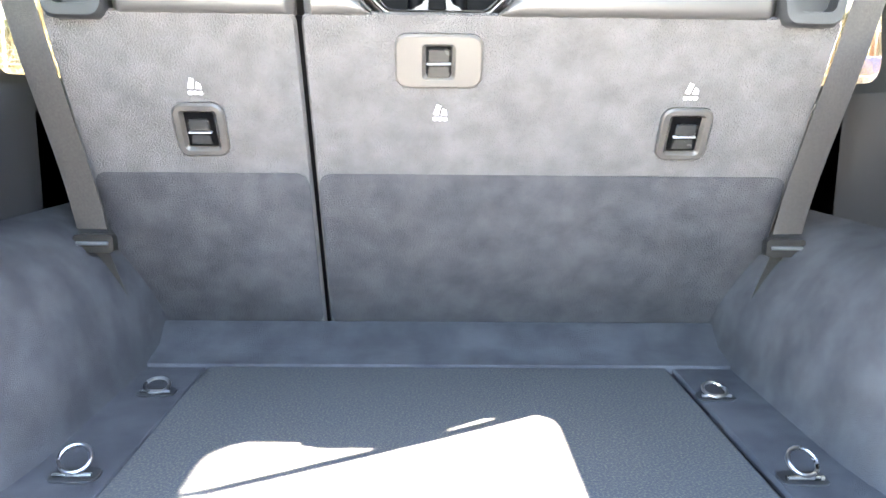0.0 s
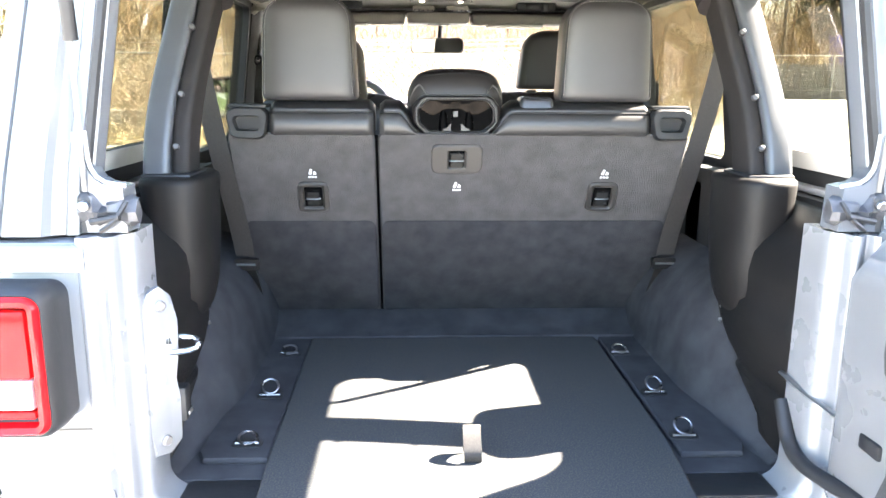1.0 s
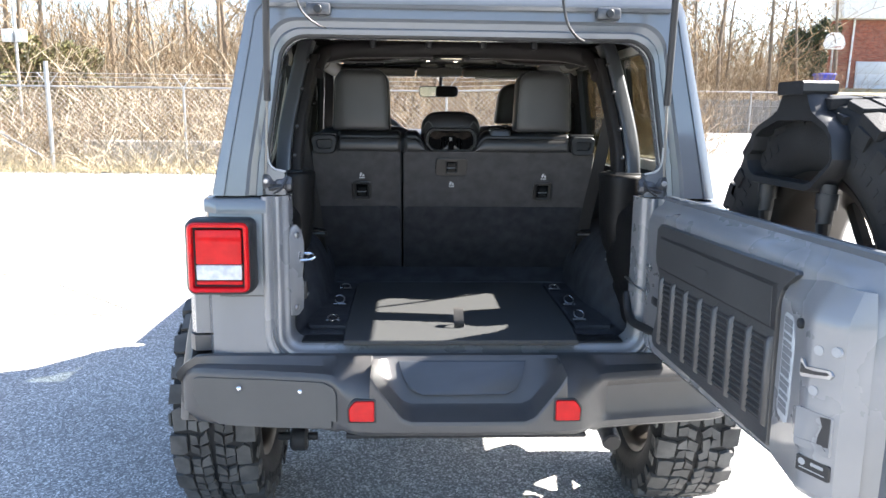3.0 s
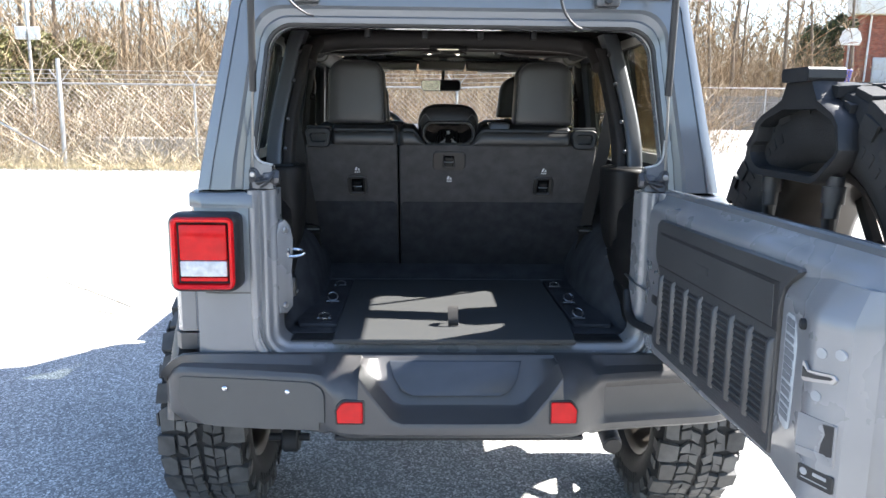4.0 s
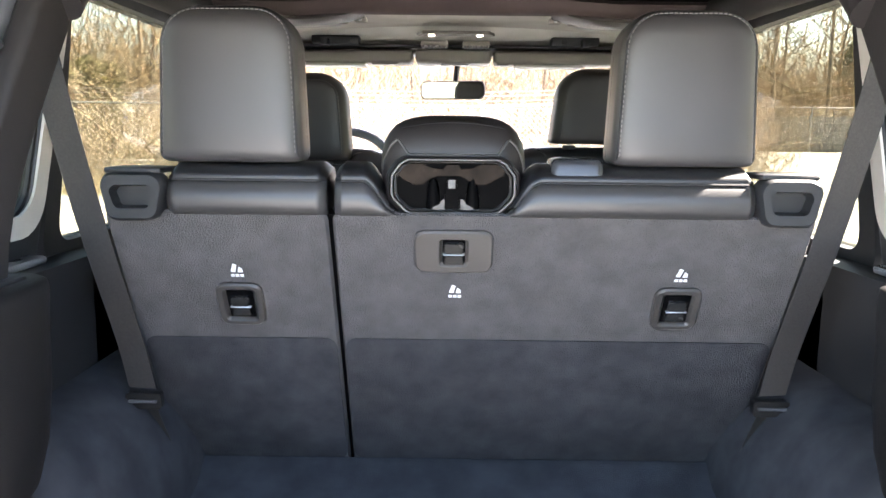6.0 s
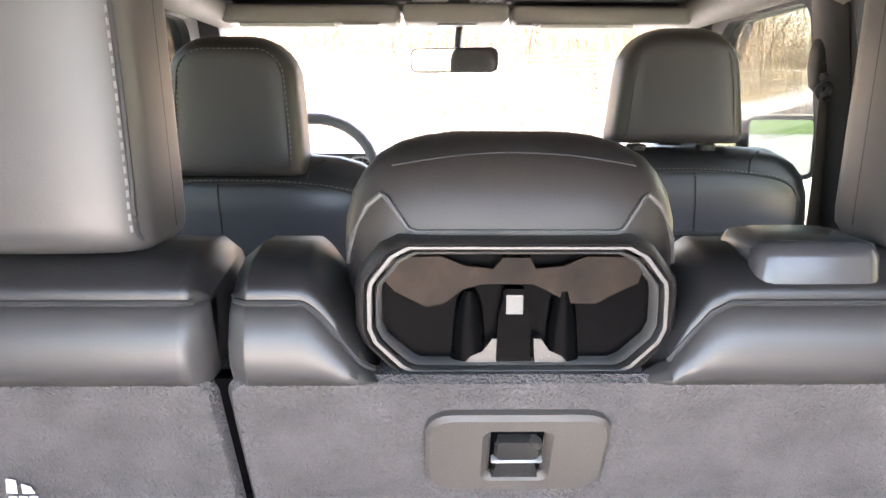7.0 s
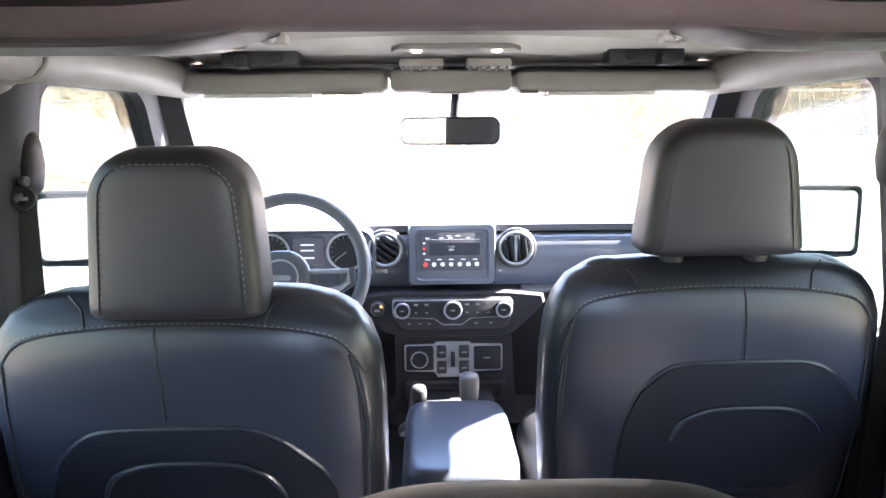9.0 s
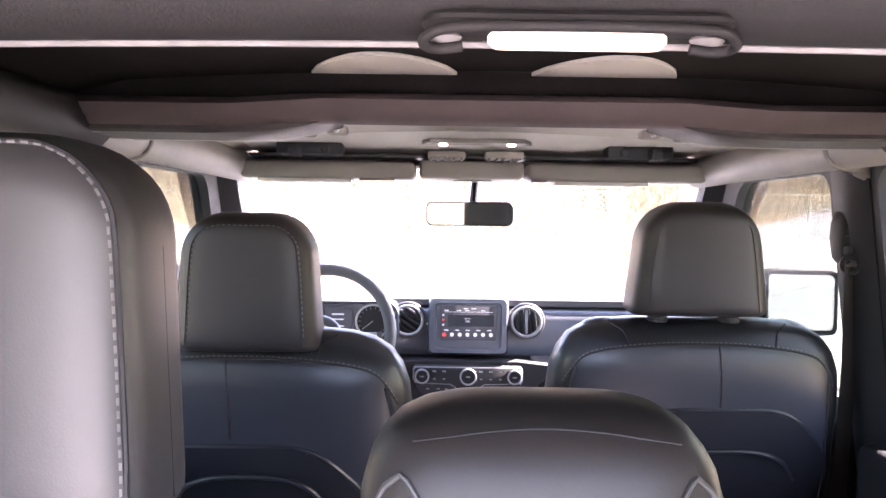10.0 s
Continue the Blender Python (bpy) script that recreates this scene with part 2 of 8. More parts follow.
def loft(rings, cap=True, cyc=False, bm=None, closed=True):
    """Skins a row of equal loops of points; cap closes the ends, cyc joins last to first."""
    bm = bm or bmesh.new()
    vs = [[bm.verts.new(p) for p in r] for r in rings]
    n = len(rings[0])
    pairs = list(zip(vs, vs[1:])) + ([(vs[-1], vs[0])] if cyc else [])
    for a, b in pairs:
        for i in range(n if closed else n - 1):
            j = (i + 1) % n
            bm.faces.new((a[i], a[j], b[j], b[i]))
    if cap and not cyc:
        bm.faces.new(vs[0][::-1])
        bm.faces.new(vs[-1])
    return bm


def tube(pts, r, n=10, bm=None, cap=True, closed=False, flat=1.0, up=(0, 0, 1)):
    """A round or flattened bar along points."""
    pts = [Vector(p) for p in pts]
    rings = []
    k = len(pts)
    for i, p in enumerate(pts):
        a = pts[i - 1] if (i or closed) else p
        b = pts[(i + 1) % k] if (i < k - 1 or closed) else p
        d = (b - a).normalized()
        s = d.cross(Vector(up))
        s = s.normalized() if s.length > 1e-4 else d.orthogonal().normalized()
        t = s.cross(d)
        q = r[i] if isinstance(r, (list, tuple)) else r
        rings.append([p + q * (math.cos(2 * math.pi * j / n) * s + flat * math.sin(2 * math.pi * j / n) * t) for j in range(n)])
    return loft(rings, cap and not closed, closed, bm)


def smoothline(pts, per=6):
    """Catmull-Rom points through the given ones."""
    pts = [Vector(p) for p in pts]
    out = []
    for i in range(len(pts) - 1):
        p0, p1, p2, p3 = pts[max(0, i - 1)], pts[i], pts[i + 1], pts[min(len(pts) - 1, i + 2)]
        for j in range(per):
            t = j / per
            out.append(0.5 * (2 * p1 + (p2 - p0) * t + (2 * p0 - 5 * p1 + 4 * p2 - p3) * t * t + (3 * p1 - p0 - 3 * p2 + p3) * t**3))
    return out + [pts[-1]]


def rrect(w, h, r, seg=5, cx=0.0, cy=0.0):
    """A rounded rectangle as plane points, anticlockwise."""
    out = []
    for qx, qy, a0 in ((1, 1, 0), (-1, 1, 90), (-1, -1, 180), (1, -1, 270)):
        for i in range(seg + 1):
            a = radians(a0 + 90 * i / seg)
            out.append((cx + qx * (w / 2 - r) + r * math.cos(a), cy + qy * (h / 2 - r) + r * math.sin(a)))
    return out


def sellipse(cx, cy, z, a, b, n=4.0, count=36, lean=0.0):
    """A level superellipse loop."""
    out = []
    for i in range(count):
        t = 2 * math.pi * i / count
        c, s = math.cos(t), math.sin(t)
        out.append(Vector((cx + a * math.copysign(abs(c) ** (2 / n), c), cy + b * math.copysign(abs(s) ** (2 / n), s), z + lean * s)))
    return out


def prism(outline, y0, y1, r=0.004, axis="y", m=None, bm=None):
    """A bevelled plate: a plane outline given depth."""
    b = bmesh.new()
    put = (lambda p, d: (p[0], d, p[1])) if axis == "y" else (lambda p, d: (d, p[0], p[1])) if axis == "x" else (lambda p, d: (p[0], p[1], d))
    cx = sum(p[0] for p in outline) / len(outline)
    cy = sum(p[1] for p in outline) / len(outline)
    w = max(abs(p[0] - cx) for p in outline)
    h = max(abs(p[1] - cy) for p in outline)
    inn = [(cx + (p[0] - cx) * (1 - r / w), cy + (p[1] - cy) * (1 - r / h)) for p in outline]
    s = 1 if y1 > y0 else -1
    rings = [[put(p, y0) for p in inn], [put(p, y0 + s * r) for p in outline], [put(p, y1 - s * r) for p in outline], [put(p, y1) for p in inn]]
    loft(rings, True, False, b)
    if bm is None:
        if m is not None:
            bmesh.ops.transform(b, matrix=m, verts=b.verts)
        return b
    return merge(bm, b, m)


def hoop(outer, inner, put, d0, d1):
    """A frame between two plane loops of equal count, with thickness d0 to d1; put(p, d) places a plane point."""
    return loft([[put(p, d0) for p in outer], [put(p, d1) for p in outer], [put(p, d1) for p in inner], [put(p, d0) for p in inner]], False, True)


def ball(c, rx, ry, rz, n=12, bm=None):
    b = bmesh.new()
    bmesh.ops.create_uvsphere(b, u_segments=n, v_segments=max(6, n // 2), radius=1)
    bmesh.ops.transform(b, matrix=Matrix.Translation(c) @ Matrix.Diagonal((rx, ry, rz, 1)), verts=b.verts)
    return b if bm is None else merge(bm, b)


def disc(c, axis, r, depth, n=20, bev=0.002, bm=None):
    """A short bevelled cylinder, its middle at c."""
    b = bmesh.new()
    a = Vector(axis).normalized()
    s = a.orthogonal().normalized()
    t = a.cross(s)
    rings = []
    for d, q in ((-depth / 2, r - bev), (-depth / 2 + bev, r), (depth / 2 - bev, r), (depth / 2, r - bev)):
        rings.append([Vector(c) + a * d + q * (math.cos(2 * math.pi * i / n) * s + math.sin(2 * math.pi * i / n) * t) for i in range(n)])
    loft(rings, True, False, b)
    return b if bm is None else merge(bm, b)


def ringbar(c, axis, R, r, n=28, k=8, a0=0, a1=360, bm=None):
    """A round bar bent to a circle or arc."""
    a = Vector(axis).normalized()
    s = a.orthogonal().normalized()
    t = a.cross(s)
    full = a1 - a0 >= 360
    pts = [Vector(c) + R * (math.cos(radians(a0 + (a1 - a0) * i / (n if full else n - 1))) * s + math.sin(radians(a0 + (a1 - a0) * i / (n if full else n - 1))) * t) for i in range(n)]
    return tube(pts, r, k, bm, True, full, 1.0, a)


def stitches(pts, step, name, parent, r=0.0011, length=0.006):
    """A row of short threads along a line."""
    pts = [Vector(p) for p in pts]
    bm = bmesh.new()
    carry = 0.0
    for a, b in zip(pts, pts[1:]):
        d = b - a
        L = d.length
        if L < 1e-6:
            continue
        d /= L
        s = carry
        while s < L:
            p = a + d * s
            tube([p, p + d * length], r, 4, bm)
            s += step
        carry = s - L
    return part(name, bm, M_STITCH, parent)


# ---- ground ----
def asphalt():
    m = mat("weathered asphalt", (0.37, 0.36, 0.345), 0.9, 0, (0.27, 0.266, 0.258), 0.7, 8.0, bump=0.5, bscale=330, bdist=0.004)
    nt = m.node_tree
    b = nt.nodes["Principled BSDF"]
    tc = nt.nodes.new("ShaderNodeTexCoord")
    vo = nt.nodes.new("ShaderNodeTexVoronoi")
    vo.inputs["Scale"].default_value = 135
    nt.links.new(tc.outputs["Object"], vo.inputs["Vector"])
    # few pale stones among many dull ones
    pw = nt.nodes.new("ShaderNodeMath")
    pw.operation = "POWER"
    pw.inputs[1].default_value = 3.0
    nt.links.new(vo.outputs["Color"], pw.inputs[0])
    mr = nt.nodes.new("ShaderNodeMapRange")
    mr.inputs[3].default_value, mr.inputs[4].default_value = 0.52, 2.75
    nt.links.new(pw.outputs[0], mr.inputs[0])
    hs = nt.nodes.new("ShaderNodeHueSaturation")
    old = b.inputs["Base Color"].links[0].from_socket
    nt.links.new(old, hs.inputs["Color"])
    nt.links.new(mr.outputs[0], hs.inputs["Value"])
    nt.links.new(hs.outputs[0], b.inputs["Base Color"])
    return m


M_ASPHALT = asphalt()
M_GRASS = mat("dry winter grass", (0.22, 0.19, 0.10), 0.95, 0, (0.30, 0.25, 0.14), 1.5, 8.0, bump=0.8, bscale=30, bdist=0.03)


def ramp(v, a, b):
    u = min(1.0, max(0.0, (v - a) / (b - a)))
    return u * u * (3 - 2 * u)


def rise(x, y):
    """Lie of the land: flat lot, climbing to the far right and beyond the fences."""
    z = 0.95 * ramp(y, 6, 30) * ramp(x, 1, 11)
    z += 0.7 * ramp(y, 19.5, 26) * (1 - ramp(x, 1, 11))
    z += 2.6 * ramp(y, 31, 44)
    return z


def sheet(name, xs, ys, material, lift, keep, label, category):
    n = len(xs)
    vs = [(x, y, rise(x, y) + lift) for y in ys for x in xs]
    fs = []
    for j in range(len(ys) - 1):
        for i in range(n - 1):
            if keep((xs[i] + xs[i + 1]) / 2, (ys[j] + ys[j + 1]) / 2):
                fs.append((j * n + i, j * n + i + 1, j * n + n + i + 1, j * n + n + i))
    ob = raw(name, vs, fs, material)
    ob.data.polygons.foreach_set("use_smooth", [True] * len(ob.data.polygons))
    tagged(ob, label, category, kind="structure")


def ground():
    xs = [-900, -400, -150, -80, -50, -36, -26, -18, -12, -8, -5, -3, -1, 1, 3, 5, 7, 9, 11, 14, 18, 22, 26, 31, 36, 43, 50, 65, 80, 150, 400, 900]
    ys = [-900, -300, -100, -50, -25, -12, -6, -3, 0, 3, 6, 9, 12, 15, 17, 18, 19, 20, 21.5, 23, 24.5, 26, 28, 30, 31, 32.5, 34, 36, 38, 40, 42, 44, 50, 65, 90, 140, 300, 900]
    sheet("ground", xs, ys, M_ASPHALT, 0.0, lambda x, y: True, "weathered grey asphalt parking lot with stains", "ground")
    xs = [-150, -80, -50, -36, -26, -18, -12, -8, -5, -3, -1, 1, 3, 5, 7, 9, 11, 14, 18, 22, 26, 31, 36, 43, 50, 65, 80, 150]
    ys = [17.2, 18, 19, 20, 21.5, 23, 24.5, 26, 28, 30, 30.6, 32.5, 34, 36, 38, 40, 42, 44, 50, 65, 90, 140, 300]
    sheet("verge", xs, ys, M_GRASS, 0.03, lambda x, y: y > 30.5 or x < 8, "dry winter grass verge beyond the lot", "grass")
    sheet("lawn", [-120, -60, -20, 20, 60, 120], [-200, -120, -60, -35], mat("green lawn", (0.07, 0.12, 0.03), 0.95, 0, (0.10, 0.14, 0.05), 0.6, bump=0.5, bscale=20), 0.03, lambda x, y: True, "green lawn behind the lot", "grass")


ground()

M_FOLD = mat("dull folded steel", (0.05, 0.05, 0.055), 0.45, 0.3, (0.11, 0.11, 0.115), 40.0, rvar=0.15)

# ---- the off-road car: body ----
car = thing("off_road_car", (0, 0.6, 0), "grey four-door off-road car with its tailgate and rear glass open", "car")
BELT = 1.24


def side_x(z):
    return 0.765 - (z - BELT) * 0.198


def jamb():
    """The stepped rim round the rear opening, swept down, along the sill and up."""
    prof = [(0.076, 0.006), (0.073, 0.001), (0.067, -0.002), (0.059, -0.001), (0.054, 0.004), (0.051, 0.012), (0.046, 0.016), (0.040, 0.014), (0.036, 0.007), (0.031, 0.002), (0.025, 0.003), (0.021, 0.010), (0.019, 0.022), (0.015, 0.031), (0.009, 0.034), (0.004, 0.038), (0.001, 0.046), (0.0, 0.06), (0.0, 0.12), (0.08, 0.12)]
    rings = []

    def ring(px, pz, nx, nz):
        rings.append([(px + nx * o, y, pz + nz * o) for o, y in prof])

    X, Z, R = 0.540, 0.775, 0.040
    for z in (1.24, 1.1, 0.95, Z + R):
        ring(-X, z, -1, 0)
    for i in range(1, 8):
        a = radians(180 + 90 * i / 8)
        ring(-X + R + R * math.cos(a), Z + R + R * math.sin(a), math.cos(a), math.sin(a))
    for x in (-X + R, -0.2, 0.2, X - R):
        ring(x, Z, 0, -1)
    for i in range(1, 8):
        a = radians(270 + 90 * i / 8)
        ring(X - R + R * math.cos(a), Z + R + R * math.sin(a), math.cos(a), math.sin(a))
    for z in (Z + R, 0.95, 1.1, 1.24):
        ring(X, z, 1, 0)
    part("door_jamb", loft(rings, True), M_JAMB, car, "grey painted stepped door jamb", 55)


def corner_panel(s):
    """Rear quarter: back corner and the side of the tub."""
    plan = [(0.597, 0.003), (0.70, 0.0), (0.745, 0.004), (0.775, 0.02), (0.792, 0.05), (0.80, 0.10), (0.80, 0.83), (0.74, 0.83), (0.74, 0.10), (0.72, 0.06), (0.60, 0.06)]
    rings = []
    for z, g in ((0.62, 0.0), (1.218, 0.0), (1.232, -0.004), (1.236, -0.012)):
        rings.append([(s * (x + (g if x > 0.7 else -g * 0.3)), y - (g if y < 0.07 else 0), z) for x, y in plan])
    part("quarter_panel", loft(rings, True), M_PAINT, car, "", 30)
    # raised shelf line under the top
    rings = [[(s * (0.60 + (x - 0.60) * 1.0), y, z) for x, y in ((0.60, -0.006), (0.745, -0.006), (0.79, 0.03), (0.79, 0.055), (0.60, 0.055))] for z in (1.19, 1.222)]
    part("belt_ledge", loft([[(x, y + 0.004, z) for x, y, z in rings[0]], rings[0], rings[1], [(x, y + 0.006, z + 0.008) for x, y, z in rings[1]]], True), M_PAINT, car)


jamb()
corner_panel(-1)
corner_panel(1)
for s in (-1, 1):
    arc = [(s * (0.47 + 0.122 * math.cos(radians(a))), 0.83 - 0.122 * math.sin(radians(a))) for a in range(0, 91, 10)]
    part("corner_filler", prism(arc + [(s * 0.47, 0.69), (s * 0.605, 0.69), (s * 0.605, 0.83)], 0.004, 0.05, 0.001), M_PAINT, car)
    # seam line and foot flange of the corner
    part("panel_crease", loft([[(s * x, y, z) for x, y in ((0.60, 0.0025), (0.70, -0.0005), (0.745, 0.0035), (0.745, 0.01), (0.60, 0.01))] for z in (0.936, 0.940)], True), M_SEAL, car)
    part("flare_end", loft([[(s * x, y, z) for x, y in ((0.770, 0.060), (0.835, 0.055), (0.855, 0.08), (0.860, 0.26), (0.77, 0.26))] for z in (0.806, 1.02)], True), M_PAINT, car)
    part("flare_foot", loft([[(s * x, y, z) for x, y in ((0.770, 0.055), (0.84, 0.050), (0.862, 0.08), (0.868, 0.24), (0.77, 0.24))] for z in (0.75, 0.80)], True), M_BUMPER, car)
part("rear_valance", box(-0.78, 0.78, 0.01, 0.06, 0.52, 0.702, 0.01), M_PAINT, car)
part("floor_pan", box(-0.74, 0.74, 0.08, 2.85, 0.62, 0.70, 0.02), M_TRIM, car)


M_CORNER = mat("brown-black moulded plastic", (0.0080, 0.0073, 0.0072), 0.50, 0, (0.0120, 0.0110, 0.0107), 7.0, 10.0, bump=0.25, bscale=700, rvar=0.10, spec=0.22)
M_BACKING = mat("black shell backing", (0.014, 0.014, 0.015), 0.7, 0, (0.022, 0.022, 0.023), 8.0, bump=0.3, bscale=300)
M_SEALLIGHT = mat("pale seal lip", (0.40, 0.40, 0.40), 0.5, 0, (0.30, 0.30, 0.30), 30.0)

# ---- hard top ----
def slant(s, off=0.0):
    return lambda p, d: Vector((s * (side_x(p[1]) - d), p[0], p[1]))


def tri_loop(y0, y1, z0, z1, r, seg=5, lead=0.0, tail=0.0):
    """A window outline in side view; lead slants its front edge, tail its rear edge."""
    pts = rrect(y1 - y0, z1 - z0, r, seg, (y0 + y1) / 2, (z0 + z1) / 2)
    return [(y + (lead * (z - z0) / (z1 - z0) if y > (y0 + y1) / 2 else tail * (z1 - z) / (z1 - z0)), z) for y, z in pts]


def quarter_wall(s):
    """Side of the hard top: painted shell, black backing, pale window lining, seal and pane."""
    outer = tri_loop(0.082, 0.838, BELT, 1.775, 0.012, 5, 0.0, -0.053)
    inner = tri_loop(0.105, 0.80, 1.325, 1.715, 0.05, 5, 0.0, 0.15)
    part("top_side_wall", hoop(outer, inner, slant(s), 0.0, 0.028), M_PAINT, car)
    inner2 = tri_loop(0.114, 0.793, 1.331, 1.709, 0.05, 5, 0.0, 0.15)
    part("wall_backing", hoop(tri_loop(0.098, 0.83, BELT + 0.01, 1.79, 0.012, 5, 0.0, -0.04), tri_loop(0.110, 0.796, 1.329, 1.711, 0.05, 5, 0.0, 0.15), slant(s), 0.0285, 0.0315), M_BACKING, car, "black inner face of the hard top")
    part("side_wall_lining", hoop(tri_loop(0.075, 0.829, 1.293, 1.748, 0.06, 5, 0.0, 0.15), inner2, slant(s), 0.0318, 0.0365), M_INNER, car, "pale moulded window lining", 50)
    part("window_seal", hoop(tri_loop(0.100, 0.805, 1.32, 1.72, 0.05, 5, 0.0, 0.15), inner2, slant(s), 0.006, 0.022), M_SEAL, car)
    g = part("quarter_window", prism(tri_loop(0.108, 0.797, 1.328, 1.712, 0.05, 5, 0.0, 0.15), 0.0, 0.004, 0.001, "x"), M_TINT, car, "tinted side glass")
    me = g.data
    for v in me.vertices:
        v.co = Vector((s * (side_x(v.co.z) - 0.012 - v.co.x), v.co.y, v.co.z))
    g.visible_shadow = False


def back_frame():
    """The frame of the rear glass at the back of the hard top, open at the belt line."""
    seg = 8
    out, inn = [], []

    def row(qx, arc):
        """One station: points of the cross-section from the outside in."""
        if arc is None:
            z0 = BELT + 0.002
            o = (qx * side_x(z0), z0)
            i = (qx * 0.612, z0)
        elif arc == "low":
            z0 = 1.33
            o = (qx * side_x(z0), z0)
            i = (qx * 0.607, z0)
        else:
            c, sn = math.cos(radians(arc)), math.sin(radians(arc))
            o = (qx * (side_x(1.78) - 0.085) + 0.085 * c, 1.775 + 0.085 * sn)
            i = (qx * (0.565 - 0.085) + 0.085 * c, 1.630 + 0.085 * sn)
        out.append(o)
        inn.append(i)

    row(1, None)
    row(1, "low")
    for k in range(seg + 1):
        row(1, 90 * k / seg)
    for k in range(seg + 1):
        row(-1, 90 + 90 * k / seg)
    row(-1, "low")
    row(-1, None)

    def at(k, y, dz=0.0):
        pts = [((a[0] * (1 - k) + b_[0] * k), (a[1] * (1 - k) + b_[1] * k)) for a, b_ in zip(out, inn)]
        return [(x, y + 0.10 * (z - BELT), z) for x, z in pts]
    rings = [at(0, 0.05), at(0, 0.03), at(0.05, 0.010), at(0.16, 0.002), at(0.27, 0.0), at(0.285, 0.006), at(0.30, 0.006), at(0.315, 0.0), at(0.68, 0.0), at(0.74, 0.012), at(0.86, 0.020), at(0.90, 0.012), at(1.0, 0.016), at(1.0, 0.045), at(1.06, 0.05), at(1.06, 0.085), at(0.3, 0.085)]
    part("rear_frame", loft(rings, False, True, None, False), M_PAINT, car, "", 24)
    seal = [Vector((x, 0.034 + 0.10 * (z - BELT), z)) for x, z in inn]
    part("rear_seal", tube(seal, 0.010, 8, None, True, False, 1.0, (0, 1, 0)), M_SEAL, car)
    lip = [Vector((x * 0.992, 0.047 + 0.10 * (z - BELT), z - (0.004 if z > 1.6 else 0))) for x, z in inn[1:-1]]
    part("seal_lip", tube(lip, 0.003, 6, None, True, False, 1.0, (0, 1, 0)), M_SEALLIGHT, car, "pale lip of the rubber seal")
    part("rear_frame_lining", loft([at(1.03, 0.088), at(1.03, 0.098), at(0.75, 0.098), at(0.75, 0.088)], False, True, None, False), M_TRIM, car)


def roof():
    def sect(y, lift=0.0, inset=0.0):
        pts = []
        for i in range(21):
            t = -1 + i / 10
            x = t * ((0.662 if y < 1.405 else 0.705) - inset)
            z = 1.868 - 0.03 * t * t - 0.058 * max(0, (abs(t) - 0.8) / 0.2) ** 2.2
            pts.append((x, y, z + lift - inset * 0.5))
        return pts
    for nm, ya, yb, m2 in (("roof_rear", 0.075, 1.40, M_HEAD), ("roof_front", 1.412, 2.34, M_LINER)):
        ys = [ya + (yb - ya) * i / 6 for i in range(7)]
        rings = []
        for y in ys:
            up = sect(y, -0.02 if (y == ya and nm == "roof_rear") else 0)
            lo = sect(y, -0.03)
            rings.append(up + lo[::-1])
        part(nm, loft(rings, True), M_PAINT, car)
        rings = []
        for y in (ya + 0.04, (ya + yb) / 2, yb - 0.01):
            rings.append(sect(y, -0.034, 0.02) + sect(y, -0.042, 0.02)[::-1])
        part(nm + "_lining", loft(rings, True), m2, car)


for s in (-1, 1):
    quarter_wall(s)
back_frame()
for s in (-1, 1):
    # rounded foot of the glass opening with its seal
    arc = [(0.602, 1.392), (0.600, 1.352), (0.597, 1.337), (0.589, 1.324), (0.577, 1.316), (0.548, 1.311)]
    part("frame_foot", loft([[(s * x, y, z) for x, z in arc + [(0.545, 1.243), (0.616, 1.243), (0.616, 1.392)]] for y in (0.028, 0.031, 0.08)], True), M_PAINT, car)
    part("foot_seal", tube([(s * (x - 0.003), 0.034, z + 0.002) for x, z in arc], 0.0036, 8, None, True, False, 1.0, (0, 1, 0)), M_SEALLIGHT, car, "pale lip of the rubber seal")
roof()


# ---- doors, pillars, windscreen, front ----
def side_d(z):
    """Half-width of the cabin at the doors."""
    return 0.775 - (z - BELT) * 0.125


def slant_d(s):
    return lambda p, d: Vector((s * (side_d(p[1]) - d), p[0], p[1]))


def door_side(s, y0, y1, lead, nm, tint):
    rings = []
    for z, x in ((0.56, 0.76), (0.60, 0.785), (1.0, 0.80), (1.19, 0.795), (1.235, 0.775), (1.238, 0.745), (1.0, 0.73), (0.58, 0.72)):
        rings.append((x, z))
    d = part(nm, loft([[(s * x, y, z) for x, z in rings] for y in (y0 + 0.004, y0 + 0.01, y1 - 0.01, y1 - 0.004)], True), M_PAINT, car)
    part("door_trim", box(min(s * 0.66, s * 0.735), max(s * 0.66, s * 0.735), y0 + 0.02, y1 - 0.02, 0.70, 1.235, 0.025, 3), M_TRIM, d, "black moulded inner door trim")
    out = tri_loop(y0, y1, BELT - 0.01, 1.765, 0.05, 5, -lead)
    inn = tri_loop(y0 + 0.05, y1 - 0.05, BELT + 0.03, 1.715, 0.04, 5, -lead)
    part("window_frame", hoop(out, inn, slant_d(s), 0.002, 0.05), M_TRIM, d)
    g = part("window_glass", prism(tri_loop(y0 + 0.04, y1 - 0.04, BELT + 0.02, 1.725, 0.04, 5, -lead), 0.0, 0.004, 0.001, "x"), tint, d)
    for v in g.data.vertices:
        v.co = Vector((s * (side_d(v.co.z) - 0.024 - v.co.x), v.co.y, v.co.z))
    g.visible_shadow = s < 0 and nm == "front_door"


